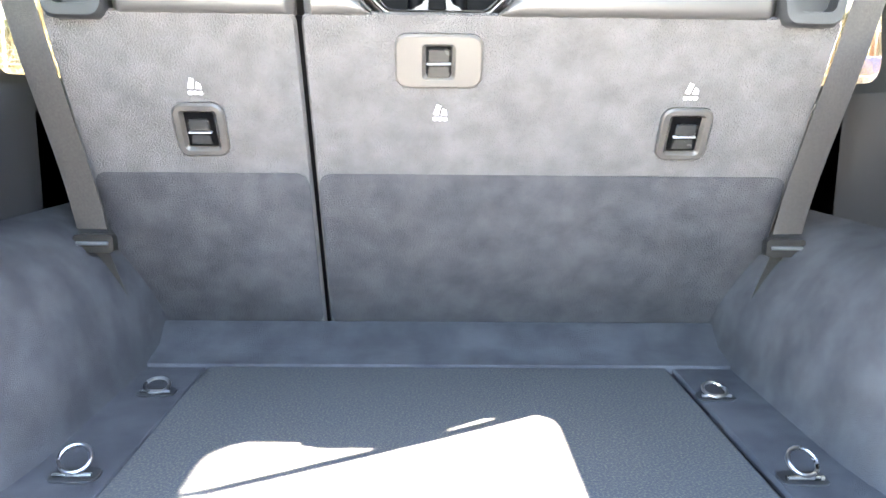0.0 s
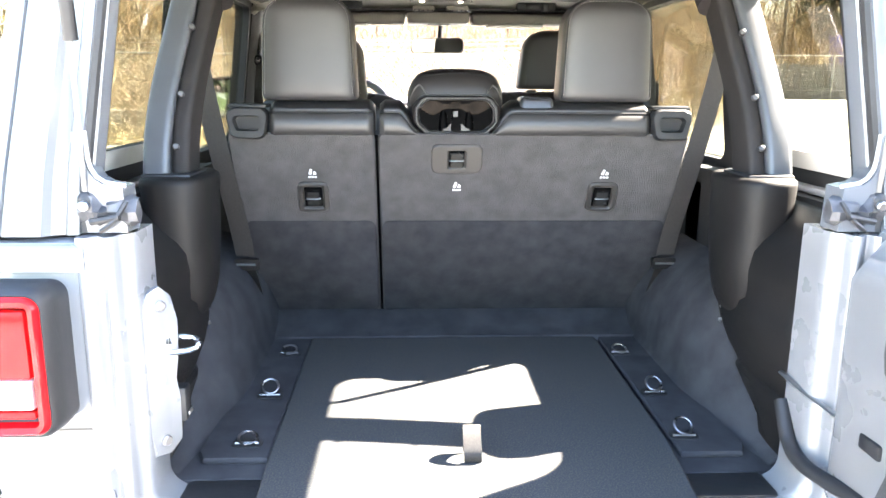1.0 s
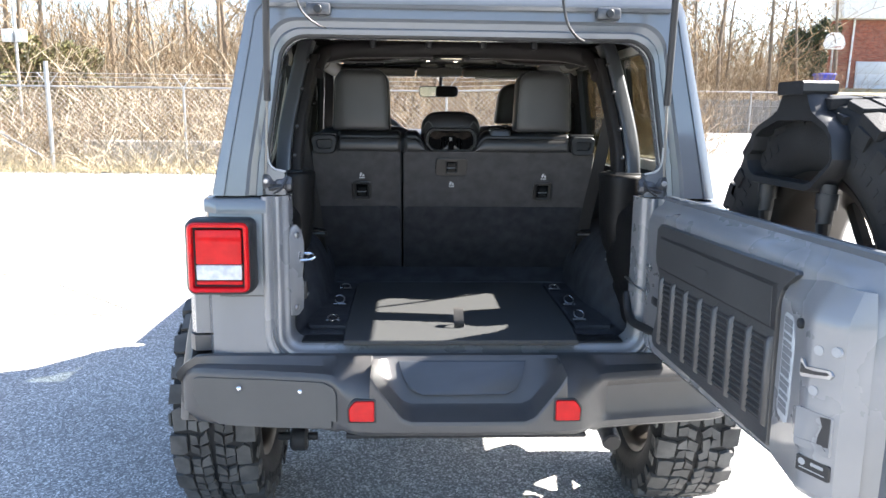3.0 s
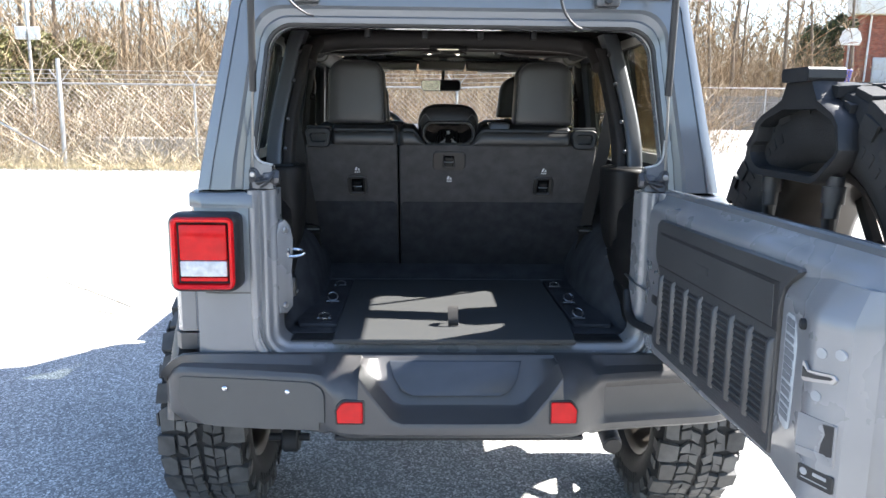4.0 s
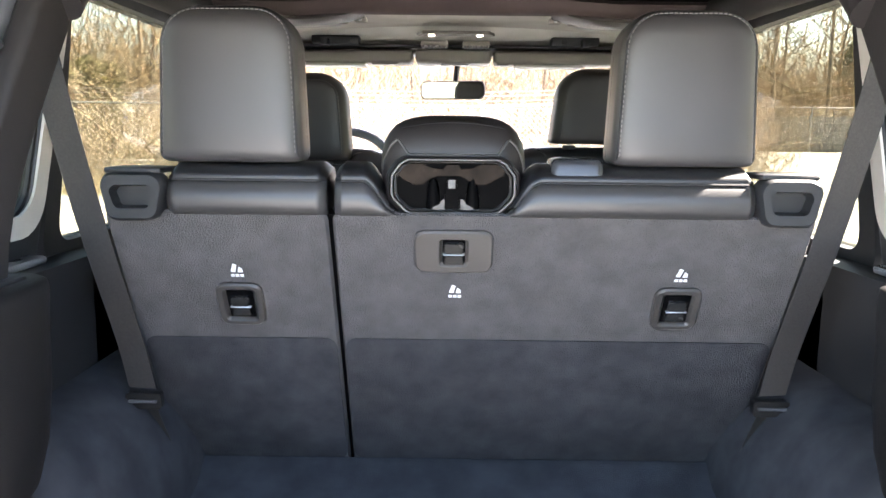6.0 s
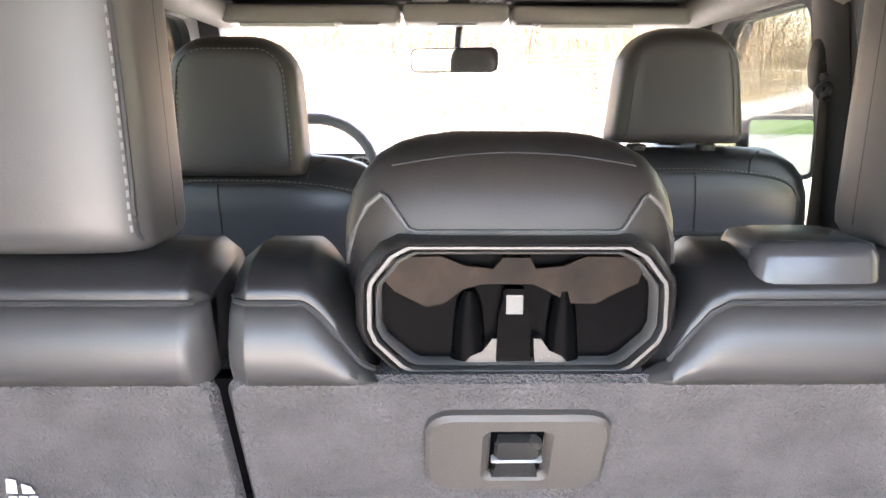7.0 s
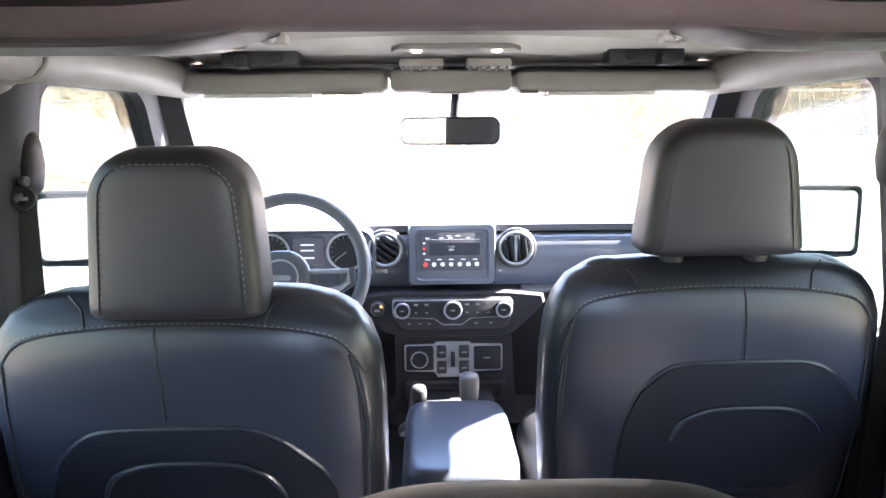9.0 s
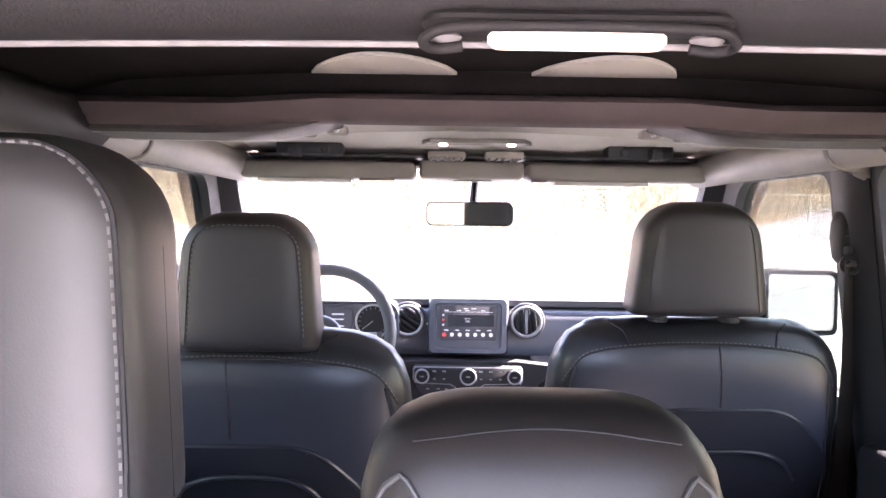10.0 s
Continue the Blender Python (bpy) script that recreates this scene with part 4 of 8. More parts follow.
def bench_back(x0, x1, nm, label):
    t = thing(nm, ((x0 + x1) / 2, 0.95, 0.80), label, "car seat", "rear seats")

    def rows(pts, d):
        return [(x, back_y(z) + d, z) for x, z in pts]
    xm, w = (x0 + x1) / 2, x1 - x0
    part("back_panel", loft([rows(rrect(w - 0.008, 0.545, 0.012, 4, xm, 1.073), d) for d in (0.001,)] + [rows(rrect(w, 0.55, 0.014, 4, xm, 1.075), d) for d in (0.008, 0.09)], True), M_CARPET2, t, "grey felt-covered seat back")
    a0 = x0 + (0.008 if x0 < -0.4 else 0.004)
    a1 = x1 - (0.008 if x1 > 0.4 else 0.004)
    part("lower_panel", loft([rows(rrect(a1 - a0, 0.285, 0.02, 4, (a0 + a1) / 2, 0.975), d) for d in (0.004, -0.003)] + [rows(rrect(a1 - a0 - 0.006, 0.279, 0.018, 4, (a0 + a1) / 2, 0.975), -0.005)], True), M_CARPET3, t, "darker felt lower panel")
    part("seat_cushion", box(x0 + 0.01, x1 - 0.01, 0.98, 1.30, 0.88, 1.05, 0.05, 4), M_LEATHER, t)
    part("front_pad", loft([[(x, back_y(z) + d, z) for x, z in rrect(w - 0.02, 0.40, 0.05, 5, xm, 1.14)] for d in (0.092, 0.14, 0.155)], True), M_LEATHER, t)
    # faint rubs and dents pressed into the felt
    s = -1 if x0 < -0.4 else 1
    xe = x0 if s < 0 else x1
    # finger cup at the outer top corner
    cx = xe - s * 0.052
    m = Matrix.Translation((cx, TOPY - 0.012, 1.372))
    cup = loft([[m @ Vector((px * (1 - 0.12 * (pz < 0)), d, pz)) for px, pz in rrect(ww, hh, r, 5)] for ww, hh, r, d in ((0.098, 0.074, 0.022, 0.03), (0.098, 0.074, 0.022, 0.0), (0.090, 0.066, 0.02, -0.006), (0.066, 0.036, 0.012, -0.006), (0.060, 0.030, 0.01, 0.016))], True)
    c = part("belt_guide", cup, M_PLASTIC, t, "black plastic belt guide cup", 40)
    part("guide_cap", box(cx - 0.044, cx + 0.044, TOPY - 0.01, TOPY + 0.07, 1.407, 1.416, 0.004), M_PLASTIC, c)
    for dx in (-0.008, 0.022):
        part("guide_button", box(cx + dx - 0.006, cx + dx + 0.006, TOPY - 0.014, TOPY - 0.008, 1.398, 1.405, 0.002, 1), M_SILVER, c)
    return t


def headrest(t, cx, y, z0, w, h, d, taper=0.06, count=48, rt=0.03, material=None, edge=0.80):
    """Upholstered head restraint, its upper corners rounded by rt; returns it and the line of its back seam."""
    rings = []
    rb = 0.014
    us = [0, 0.006, 0.02, 0.045, 0.09, 0.2, 0.4, 0.6] + [1 - (rt / h) * (1 - math.sin(radians(a))) for a in range(0, 90, 10)] + [1 - 0.0007 / h]

    def inset(u, r, top):
        q = (h * (1 - u) if top else h * u)
        return 0.0 if q >= r else r - math.sqrt(max(0.0, r * r - (r - q) ** 2))
    for u in sorted(us):
        cut = inset(u, rt, True) + inset(u, rb, False)
        dep = inset(u, min(rt, 0.034), True) + inset(u, 0.02, False)
        rings.append(sellipse(cx, y + d / 2, z0 + h * u, w / 2 * (1 - taper * u) - cut, max(0.004, d / 2 - dep), 4.8, count))
    hr = part("headrest", loft(rings, True), material or M_LEATHER, t, "", 60)
    for s in (-1, 1):
        part("post", tube([(cx + s * 0.065, y + d / 2, z0 - 0.05), (cx + s * 0.065, y + d / 2, z0 + 0.03)], 0.0065, 10), M_CHROME, t)
    k = w / 2 * edge
    q0 = d / 2 * (1 - (1 - edge ** 4.8) ** (1 / 4.8)) - 0.0008
    kr = max(0.012, rt - w / 2 * (1 - edge))
    zt = z0 + h - w / 2 * (1 - edge) * 0.9
    half = [(cx - k, y + q0 + 0.006, z0 + 0.010)]
    for u in (0.08, 0.2, 0.5):
        half.append((cx - k * (1 - taper * u), y + q0, z0 + h * u))
    ke = k * (1 - taper * 0.8)
    for a in range(0, 91, 15):
        z = zt - kr + kr * math.sin(radians(a))
        x = ke - kr * (1 - math.cos(radians(a)))
        u = (z - z0) / h
        wa = w / 2 * (1 - taper * u) - inset(u, rt, True)
        da = d / 2 - inset(u, min(rt, 0.034), True)
        half.append((cx - x, y + d / 2 - da * (1 - min(0.999, x / wa) ** 4.8) ** (1 / 4.8) - 0.0008, z))
    half.append((cx, half[-1][1], zt))
    full = half + [(2 * cx - p[0], p[1], p[2]) for p in half[-2::-1]]
    return hr, smoothline(full, 5)


rear_l = bench_back(-0.555, -0.207, "bench_seat", "black and grey rear seat, narrow upright section with one headrest")
rear_r = bench_back(-0.200, 0.555, "bench_seat", "black and grey rear bench, wide upright section with two headrests")
# near-black strip behind the seat split, drawing the shade of the gap
part("gap_shade", loft([[(x, back_y(z) + d, z) for d, z in ((0.012, 0.80), (0.012, 1.345), (0.03, 1.345), (0.03, 0.80))] for x in (-0.2085, -0.1985)], True), M_RECESS_SHADE, rear_r)
top_roll(rear_l, -0.455, -0.209)
top_roll(rear_r, -0.195, -0.101, False, True)
top_roll(rear_r, 0.072, 0.455, True, False)
for t, cx in ((rear_l, -0.362), (rear_r, 0.350)):
    hr, line = headrest(t, cx, 0.722, 1.424, 0.230, 0.240, 0.115, 0.09, 48, 0.062, M_VINYL, 0.93)
    tagged(hr, "grey vinyl headrest with stitched back panel")
    part("seam", tube(line, 0.0018, 6), M_SEAM, hr)
    stitches([Vector((cx + (p.x - cx) * 0.972, p.y - 0.0012, p.z)) for p in line if p.z > 1.43], 0.0075, "stitching", hr, 0.0011, 0.0045)
    for q in (-1, 1):
        edge = [Vector((cx + q * (0.1145 * (1 - 0.09 * u) - 0.0006), 0.7855, 1.424 + 0.240 * u)) for u in np.linspace(0.05, 0.72, 12)]
        part("side_seam", tube(edge, 0.0012, 6), M_SEAM, hr)
        stitches([p + Vector((0, 0.006, 0)) for p in edge], 0.0075, "stitching", hr, 0.0009, 0.0048)
M_RELEASE = mat("satin grey release cover", (0.027, 0.027, 0.029), 0.26, 0, (0.034, 0.034, 0.037), 9.0)
# release cover on the wide section
part("release_cover", loft([[(x, y, z) for x, y in rrect(w, h, 0.012, 4, 0.181, TOPY + 0.045)] for w, h, z in ((0.086, 0.080, 1.398), (0.082, 0.076, 1.426), (0.076, 0.070, 1.434), (0.060, 0.054, 1.437))], True), M_RELEASE, rear_r, "shiny grey release cover", 50)


def latch(t, x, z, plate):
    """Seat release: bezel, pocket and lever."""
    m = Matrix.Translation((x, back_y(z), z)) @ Matrix.Rotation(math.atan(0.5), 4, "X")
    w, h = (0.125, 0.080) if plate else (0.078, 0.088)
    iw, ih = (0.040, 0.046) if plate else (0.048, 0.060)
    bez = part("latch_bezel", loft([[m @ Vector((p[0], d, p[1])) for p in rrect(ww, hh, r, 5)] for ww, hh, r, d in ((w, h, 0.018, 0.004), (w, h, 0.018, -0.004), (w - 0.006, h - 0.006, 0.016, -0.007), (iw + 0.008, ih + 0.008, 0.007, -0.007), (iw, ih, 0.005, -0.003), (iw - 0.004, ih - 0.004, 0.004, 0.012))], True), M_PLATE if plate else M_PLATED, t, "brown-grey plastic release bezel")
    part("latch_pocket", box(-iw / 2 + 0.002, iw / 2 - 0.002, -0.0025, 0.001, -ih / 2 + 0.002, ih / 2 - 0.002, 0.001, 1, None, m), M_RECESS_SHADE, bez)
    part("latch_lever", loft([[m @ Vector((px, d, pz)) for px, pz in rrect(ww, 0.018, 0.003, 3, 0, 0.010)] for ww, d in ((0.030, -0.002), (0.032, -0.008), (0.028, -0.010))], True), M_LEVER, bez)
    part("latch_edge", box(-0.0175, 0.0175, -0.0105, -0.004, -0.0028, -0.0006, 0.0008, 1, None, m), M_SILVER, bez)
    part("latch_tab", loft([[m @ Vector((px, d, pz)) for px, pz in ((-a, z0_), (a, z0_), (0.013, -0.006), (-0.013, -0.006))] for a, z0_, d in ((0.017, -0.023, -0.002), (0.016, -0.022, -0.0075))], True), M_LEVER, bez)


def icon(t, x, z):
    """Small white printed mark of a folding seat."""
    m = Matrix.Translation((x, back_y(z) - 0.001, z)) @ Matrix.Rotation(math.atan(0.5), 4, "X") @ Matrix.Scale(1.25, 4)
    bm = bmesh.new()
    merge(bm, prism([(-0.008, -0.002), (-0.002, -0.003), (0.001, 0.009), (-0.004, 0.011)], 0, -0.0010, 0.0004), m)
    merge(bm, prism([(0.001, -0.003), (0.008, -0.003), (0.0075, 0.003), (0.003, 0.006)], 0, -0.0010, 0.0004), m)
    for k in (-0.006, 0.0, 0.006):
        merge(bm, box(k - 0.0024, k + 0.0024, -0.0010, 0, -0.0105, -0.006, 0.0004, 1), m)
    part("printed_mark", bm, M_ICON, t, "small white printed mark")


latch(rear_l, -0.365, 1.186, False)
latch(rear_r, 0.365, 1.186, False)
latch(rear_r, -0.009, 1.287, True)
for t, x, z in ((rear_l, -0.363, 1.248), (rear_r, 0.363, 1.248), (rear_r, -0.006, 1.214)):
    icon(t, x, z)


def centre_headrest():
    """Low hollow head restraint in the middle of the bench."""
    y, cx, ex = 0.739, -0.0115, 3.6
    prof = ((1.335, 0.098, 0.056, 0), (1.345, 0.106, 0.064, 0), (1.38, 0.1145, 0.070, 0), (1.42, 0.1180, 0.073, 0), (1.443, 0.1165, 0.0715, 0.001), (1.460, 0.112, 0.066, 0.003), (1.474, 0.104, 0.059, 0.005), (1.4855, 0.094, 0.050, 0.007), (1.494, 0.079, 0.038, 0.007), (1.499, 0.061, 0.026, 0.006), (1.5015, 0.042, 0.015, 0.006))
    c = part("centre_headrest", loft([sellipse(cx, y + 0.073 - e, z, a, b, ex, 56) for z, a, b, e in prof], True), M_LEATHER2, rear_r, "low black centre headrest with hollow plastic back", 60)

    def skin(x, z, out=0.0):
        """A point on the back of the pad."""
        zs = [p[0] for p in prof]
        a, b, e = (float(np.interp(z, zs, [p[k] for p in prof])) for k in (1, 2, 3))
        q = max(0.0, 1 - min(1.0, abs(x) / a) ** ex) ** (1 / ex)
        return (cx + x, y + 0.073 - e - b * q - out, z)
    o = [(0.0715, 1.4385), (-0.0715, 1.4385), (-0.0830, 1.432), (-0.0965, 1.413), (-0.0975, 1.405), (-0.0975, 1.380), (-0.0935, 1.370), (-0.0760, 1.352), (-0.0690, 1.3485), (0.0690, 1.3485), (0.0760, 1.352), (0.0935, 1.370), (0.0975, 1.380), (0.0975, 1.405), (0.0965, 1.413), (0.0830, 1.432)]

    def low(z):
        """The hollow is a little lower than its pattern."""
        return 1.3485 + (z - 1.3485) * 0.94

    def k(f, g, yy):
        return [(cx + x * f, yy, low(1.394 + (z - 1.394) * g)) for x, z in o]
    f = 0.722
    part("back_shell", loft([k(1.09, 1.11, y + 0.030), k(1.085, 1.10, y - 0.002), k(1.07, 1.08, f + 0.008), k(1.045, 1.05, f + 0.002), k(1.022, 1.026, f), k(1.005, 1.005, f + 0.004), k(0.98, 0.97, f + 0.010), k(0.97, 0.95, f + 0.02)], False, True), M_LEATHER2, c, "", 60)
    part("back_frame", loft([k(1.0, 1.0, f + 0.012), k(1.0, 1.0, f + 0.002), k(0.993, 0.988, f), k(0.968, 0.95, f), k(0.963, 0.942, f + 0.003), k(0.963, 0.942, f + 0.012)], False, True), M_FRAME, c, "satin grey octagonal frame", 40)
    part("inner_frame", loft([k(0.945, 0.905, f + 0.010), k(0.945, 0.905, f + 0.005), k(0.935, 0.89, f + 0.003), k(0.91, 0.85, f + 0.006), k(0.90, 0.84, f + 0.026)], False, True), M_FRAME, c, "", 40)
    # back of the hollow, its shade carried by the colour
    part("pocket", loft([k(0.93, 0.89, y - 0.002), k(0.93, 0.89, y + 0.004)], True), M_RECESS_SHADE, c, "hollow with its shade in near-black colour")

    def slab(pts, y0, y1, name, material, label=""):
        part(name, loft([[(cx + x, y1, low(z)) for x, z in pts], [(cx + x, y0 + 0.002, low(z)) for x, z in pts], [(cx + x * 0.985, y0, low(1.40 + (z - 1.40) * 0.97)) for x, z in pts]], True), material, c, label)
    slab([(-0.088, 1.430), (-0.086, 1.412), (-0.0795, 1.405), (-0.0600, 1.3945), (-0.048, 1.397), (-0.036, 1.407), (-0.0245, 1.411), (0.0105, 1.411), (0.022, 1.405), (0.0345, 1.397), (0.0520, 1.3965), (0.066, 1.405), (0.080, 1.412), (0.084, 1.430), (0.045, 1.431), (0.03, 1.424), (0.012, 1.422), (0.008, 1.430), (-0.010, 1.430), (-0.016, 1.422), (-0.034, 1.424), (-0.05, 1.431)], y - 0.011, y - 0.001, "inner_lip", M_LIP, "brown moulded upper lip")
    slab([(-0.0135, 1.355), (0.0095, 1.355), (0.0085, 1.385), (0.004, 1.408), (-0.008, 1.408), (-0.0125, 1.385)], y - 0.013, y - 0.002, "inner_post", M_RECESS_SHADE)
    slab([(-0.0075, 1.390), (0.0035, 1.390), (0.0035, 1.404), (-0.0075, 1.404)], y - 0.0145, y - 0.012, "inner_tab", M_GREYPL)
    for q in (-1, 1):
        slab([(q * 0.0125, 1.3515), (q * 0.036, 1.3515), (q * 0.030, 1.358), (q * 0.022, 1.362), (q * 0.016, 1.371), (q * 0.0115, 1.371)], y - 0.012, y - 0.001, "inner_foot", M_PLATED)
        part("inner_arch", loft([sellipse(cx + q * 0.031, y - 0.002, z, a, 0.010, 2.2, 16) for z, a in ((1.352, 0.012), (1.36, 0.0115), (1.38, 0.010), (1.395, 0.008), (1.402, 0.004))], True), M_RECESS_SHADE, c)
    pts = [skin(x, z, 0.0005) for x, z in ((-0.1135, 1.4120), (-0.110, 1.4300), (-0.099, 1.4540), (-0.089, 1.4625), (-0.085, 1.4600), (-0.071, 1.4405), (-0.065, 1.4385), (-0.03, 1.4390), (0.03, 1.4390), (0.065, 1.4385), (0.071, 1.4405), (0.085, 1.4600), (0.089, 1.4625), (0.099, 1.4540), (0.110, 1.4300), (0.1135, 1.4120))]
    part("piping", tube(pts, 0.0021, 8), M_FRAME, c)
    part("top_seam", tube([skin(x, 1.4895 - 1.3 * x * x, 0.0002) for x in np.linspace(-0.082, 0.082, 25)], 0.0007, 6), M_SEAM, c)


centre_headrest()


# ---- seat belts ----
def ribbon(pts, half, thick=0.0012):
    """A flat band along points; half gives the sideways half-width at each."""
    rings = []
    for p, h in zip(pts, half):
        p, h = Vector(p), Vector(h)
        n = Vector((0, thick, thick))
        rings.append([p - h, p + h, p + h + n, p - h + n])
    return loft(rings, True)


for s in (-1, 1):
    t = thing("seat_belt", (s * 0.52, 0.85, 0.85), "dark webbing seat belt hanging beside the rear seat back", "seat belt", "rear seat belts")
    pts = [(s * 0.612, 0.645, 1.66), (s * 0.604, 0.68, 1.52), (s * 0.580, 0.735, 1.30), (s * 0.556, 0.785, 1.12), (s * 0.546, 0.803, 1.03)]
    part("webbing", ribbon(smoothline(pts, 4), [(0.025 * s, 0.004, 0)] * 17), M_WEB, t)
    bk = part("adjuster", loft([[(s * 0.543 + x, y, z) for x, z in rrect(0.062, 0.028, 0.006, 4, 0, 1.008)] for y in (0.796, 0.812)], True), M_CORNER, t, "black belt adjuster")
    part("adjuster_bar", tube([(s * 0.543 - 0.024, 0.793, 1.009), (s * 0.543 + 0.024, 0.793, 1.009)], 0.0032, 8), M_STEEL, bk)
    pts = [(s * 0.540, 0.808, 0.995), (s * 0.524, 0.845, 0.92), (s * 0.510, 0.885, 0.84), (s * 0.505, 0.90, 0.80)]
    part("lower_webbing", ribbon(pts, [(0.020 * s, 0.01, 0), (0.012 * s, 0.012, 0), (0.006 * s, 0.012, 0), (0.004 * s, 0.012, 0)]), M_WEB, t)


# ---- front seats ----
PROF = ((0.86, 0.20, 0.05, 0.10), (0.90, 0.235, 0.065, 0.085), (1.0, 0.258, 0.078, 0.062), (1.15, 0.268, 0.082, 0.036), (1.28, 0.268, 0.078, 0.014), (1.34, 0.262, 0.073, 0.004), (1.375, 0.25, 0.066, 0.0), (1.40, 0.232, 0.057, 0.0), (1.417, 0.205, 0.045, 0.0), (1.427, 0.17, 0.03, 0.0), (1.431, 0.13, 0.018, 0.0))


def front_seat(cx, y, dz, label, spread):
    t = thing("bucket_seat", (cx, y + 0.3, 0.70), label, "car seat", "front seats")
    rings = []
    for z, a, b, dy in PROF:
        rings.append(sellipse(cx, y + 0.08 + dy, z + dz, a, b, 3.4, 56))
    bk = part("backrest", loft(rings, True), M_SEAT, t, "black leather backrest with map pocket", 60)

    def surf(x, z):
        """Depth of the back of the seat at a place."""
        zz = [p[0] + dz for p in PROF]
        a, b, dy = (float(np.interp(z, zz, [p[k] for p in PROF])) for k in (1, 2, 3))
        q = max(0.0, 1 - (abs(x - cx) / a) ** 3.4) ** (1 / 3.4)
        return y + 0.08 + dy - b * q

    def line(pts, per=6):
        return [Vector((p.x, surf(p.x, p.z) - 0.0006, p.z)) for p in smoothline([(cx + x, 0, z + dz) for x, z in pts], per)]

    def sunk(pts, d):
        """The same, let into the leather by d and fading out at both ends."""
        pts = line(pts)
        n = len(pts) - 1
        return [p + Vector((0, d + 0.007 * abs(2 * i / n - 1) ** 5, 0)) for i, p in enumerate(pts)]
    off, up, lift = (0.046, 0.010, -0.003) if cx > 0 else (0.002, -0.015, 0.024)
    top = line([(-0.245, 1.315), (-0.215, 1.36), (-0.17, 1.378), (-0.08, 1.388), (0, 1.39), (0.08, 1.388), (0.17, 1.378), (0.215, 1.36), (0.245, 1.315)])
    part("top_seam", tube(top, 0.0018, 6), M_SEAM, bk)
    stitches([p + Vector((0, -0.001, 0.004)) for p in top], 0.0085, "stitching", bk, 0.0008, 0.0045)
    mx = 0.029 if cx > 0 else -0.026
    part("middle_seam", tube(line([(mx, 1.388), (mx + 0.004, 1.33), (mx + 0.006, 1.262)]), 0.0014, 6), M_SEAM, bk)
    for s in (-1, 1):
        part("side_seam", tube(line([(s * 0.232, 1.335), (s * 0.238, 1.2), (s * 0.235, 1.05), (s * 0.225, 0.93)]), 0.0022, 6), M_SEAM, bk)
    e = -1 if cx > 0 else 1
    part("flank_slit", tube([p - Vector((0, 0.001, 0)) for p in line([(e * 0.226, 1.345), (e * 0.238, 1.29), (e * 0.243, 1.22), (e * 0.240, 1.12)])], 0.0042, 6), M_TRIM, bk, "black air bag slit")
    # map pocket: padded outline and inner fold
    pk = [(-0.198, 1.10), (-0.19, 1.165), (-0.17, 1.215), (-0.13, 1.252), (-0.09, 1.262), (0, 1.264), (0.08, 1.262), (0.125, 1.245), (0.175, 1.20), (0.2, 1.165), (0.208, 1.10)]
    part("pocket_piping", tube(sunk([(x + off, z + up) for x, z in pk[1:-1]], 0.0016), 0.0046, 8), M_SEAT, bk)
    rings = []
    lz, lx, rz, rx_ = ([p[1] for p in pk[:6]], [p[0] for p in pk[:6]], [p[1] for p in pk[:4:-1]], [p[0] for p in pk[:4:-1]])
    for zz in [0.93, 1.0, 1.06, 1.11] + list(np.linspace(1.14, 1.262, 12)):
        wl, wr = float(np.interp(zz, lz, lx)) * 0.985, float(np.interp(zz, rz, rx_)) * 0.985
        outer = [(cx + off + wl + (wr - wl) * i / 12, zz + dz + up) for i in range(13)]
        rings.append([Vector((x, surf(x, z) + 0.006, z)) for x, z in outer] + [Vector((x, surf(x, z) - 0.004, z)) for x, z in outer[::-1]])
    part("pocket_panel", loft(rings, True), M_POCKET_SHADE, bk, "", 60)
    ik = [(-0.118, 1.128), (-0.100, 1.167), (-0.068, 1.184), (-0.03, 1.190), (0.04, 1.190), (0.078, 1.183), (0.110, 1.165), (0.134, 1.128)]
    part("pocket_fold", tube(sunk([(x + off, z + up + lift) for x, z in ik], -0.0042), 0.0046, 8), M_SEAT, bk)
    part("pocket_hem", tube(sunk([(-0.105 + off, 1.055), (-0.05 + off, 1.047), (0.06 + off, 1.047), (0.115 + off, 1.055)], -0.0035), 0.0026, 6), M_POCKET_SHADE, bk)
    # shoulder folds beside the headrest
    for s in (-1, 1):
        part("shoulder_seam", tube(line([(s * spread, 1.385), (s * (spread + 0.008), 1.41), (s * (spread + 0.03), 1.424)]), 0.0018, 6), M_SEAM, bk)
    # padded shoulders on both sides of the headrest
    for s in (-1, 1):
        pad = loft([sellipse(cx + s * 0.163, y + 0.082, (1.347 if cx > 0 else 1.335) + dz + 0.082 * math.sin(radians(90 * k)), 0.070 * math.cos(radians(87 * k)) + 0.004, 0.053 * math.cos(radians(87 * k)) + 0.003, 2.4, 32) for k in (0, 0.2, 0.35, 0.5, 0.62, 0.74, 0.84, 0.92, 0.97, 1.0)], True)
        part("shoulder_pad", pad, M_SEAT, bk, "", 70)
    rings = [sellipse(cx, y + 0.42, z, a, b, 4.5, 40) for z, a, b in ((0.78, 0.20, 0.24), (0.82, 0.24, 0.27), (0.93, 0.25, 0.28), (0.965, 0.235, 0.26), (0.98, 0.19, 0.21))]
    part("seat_cushion", loft(rings, True), M_LEATHER, t, "", 60)
    part("seat_base", box(cx - 0.18, cx + 0.18, y + 0.2, y + 0.6, 0.69, 0.80, 0.02), M_PLASTIC, t)
    return t


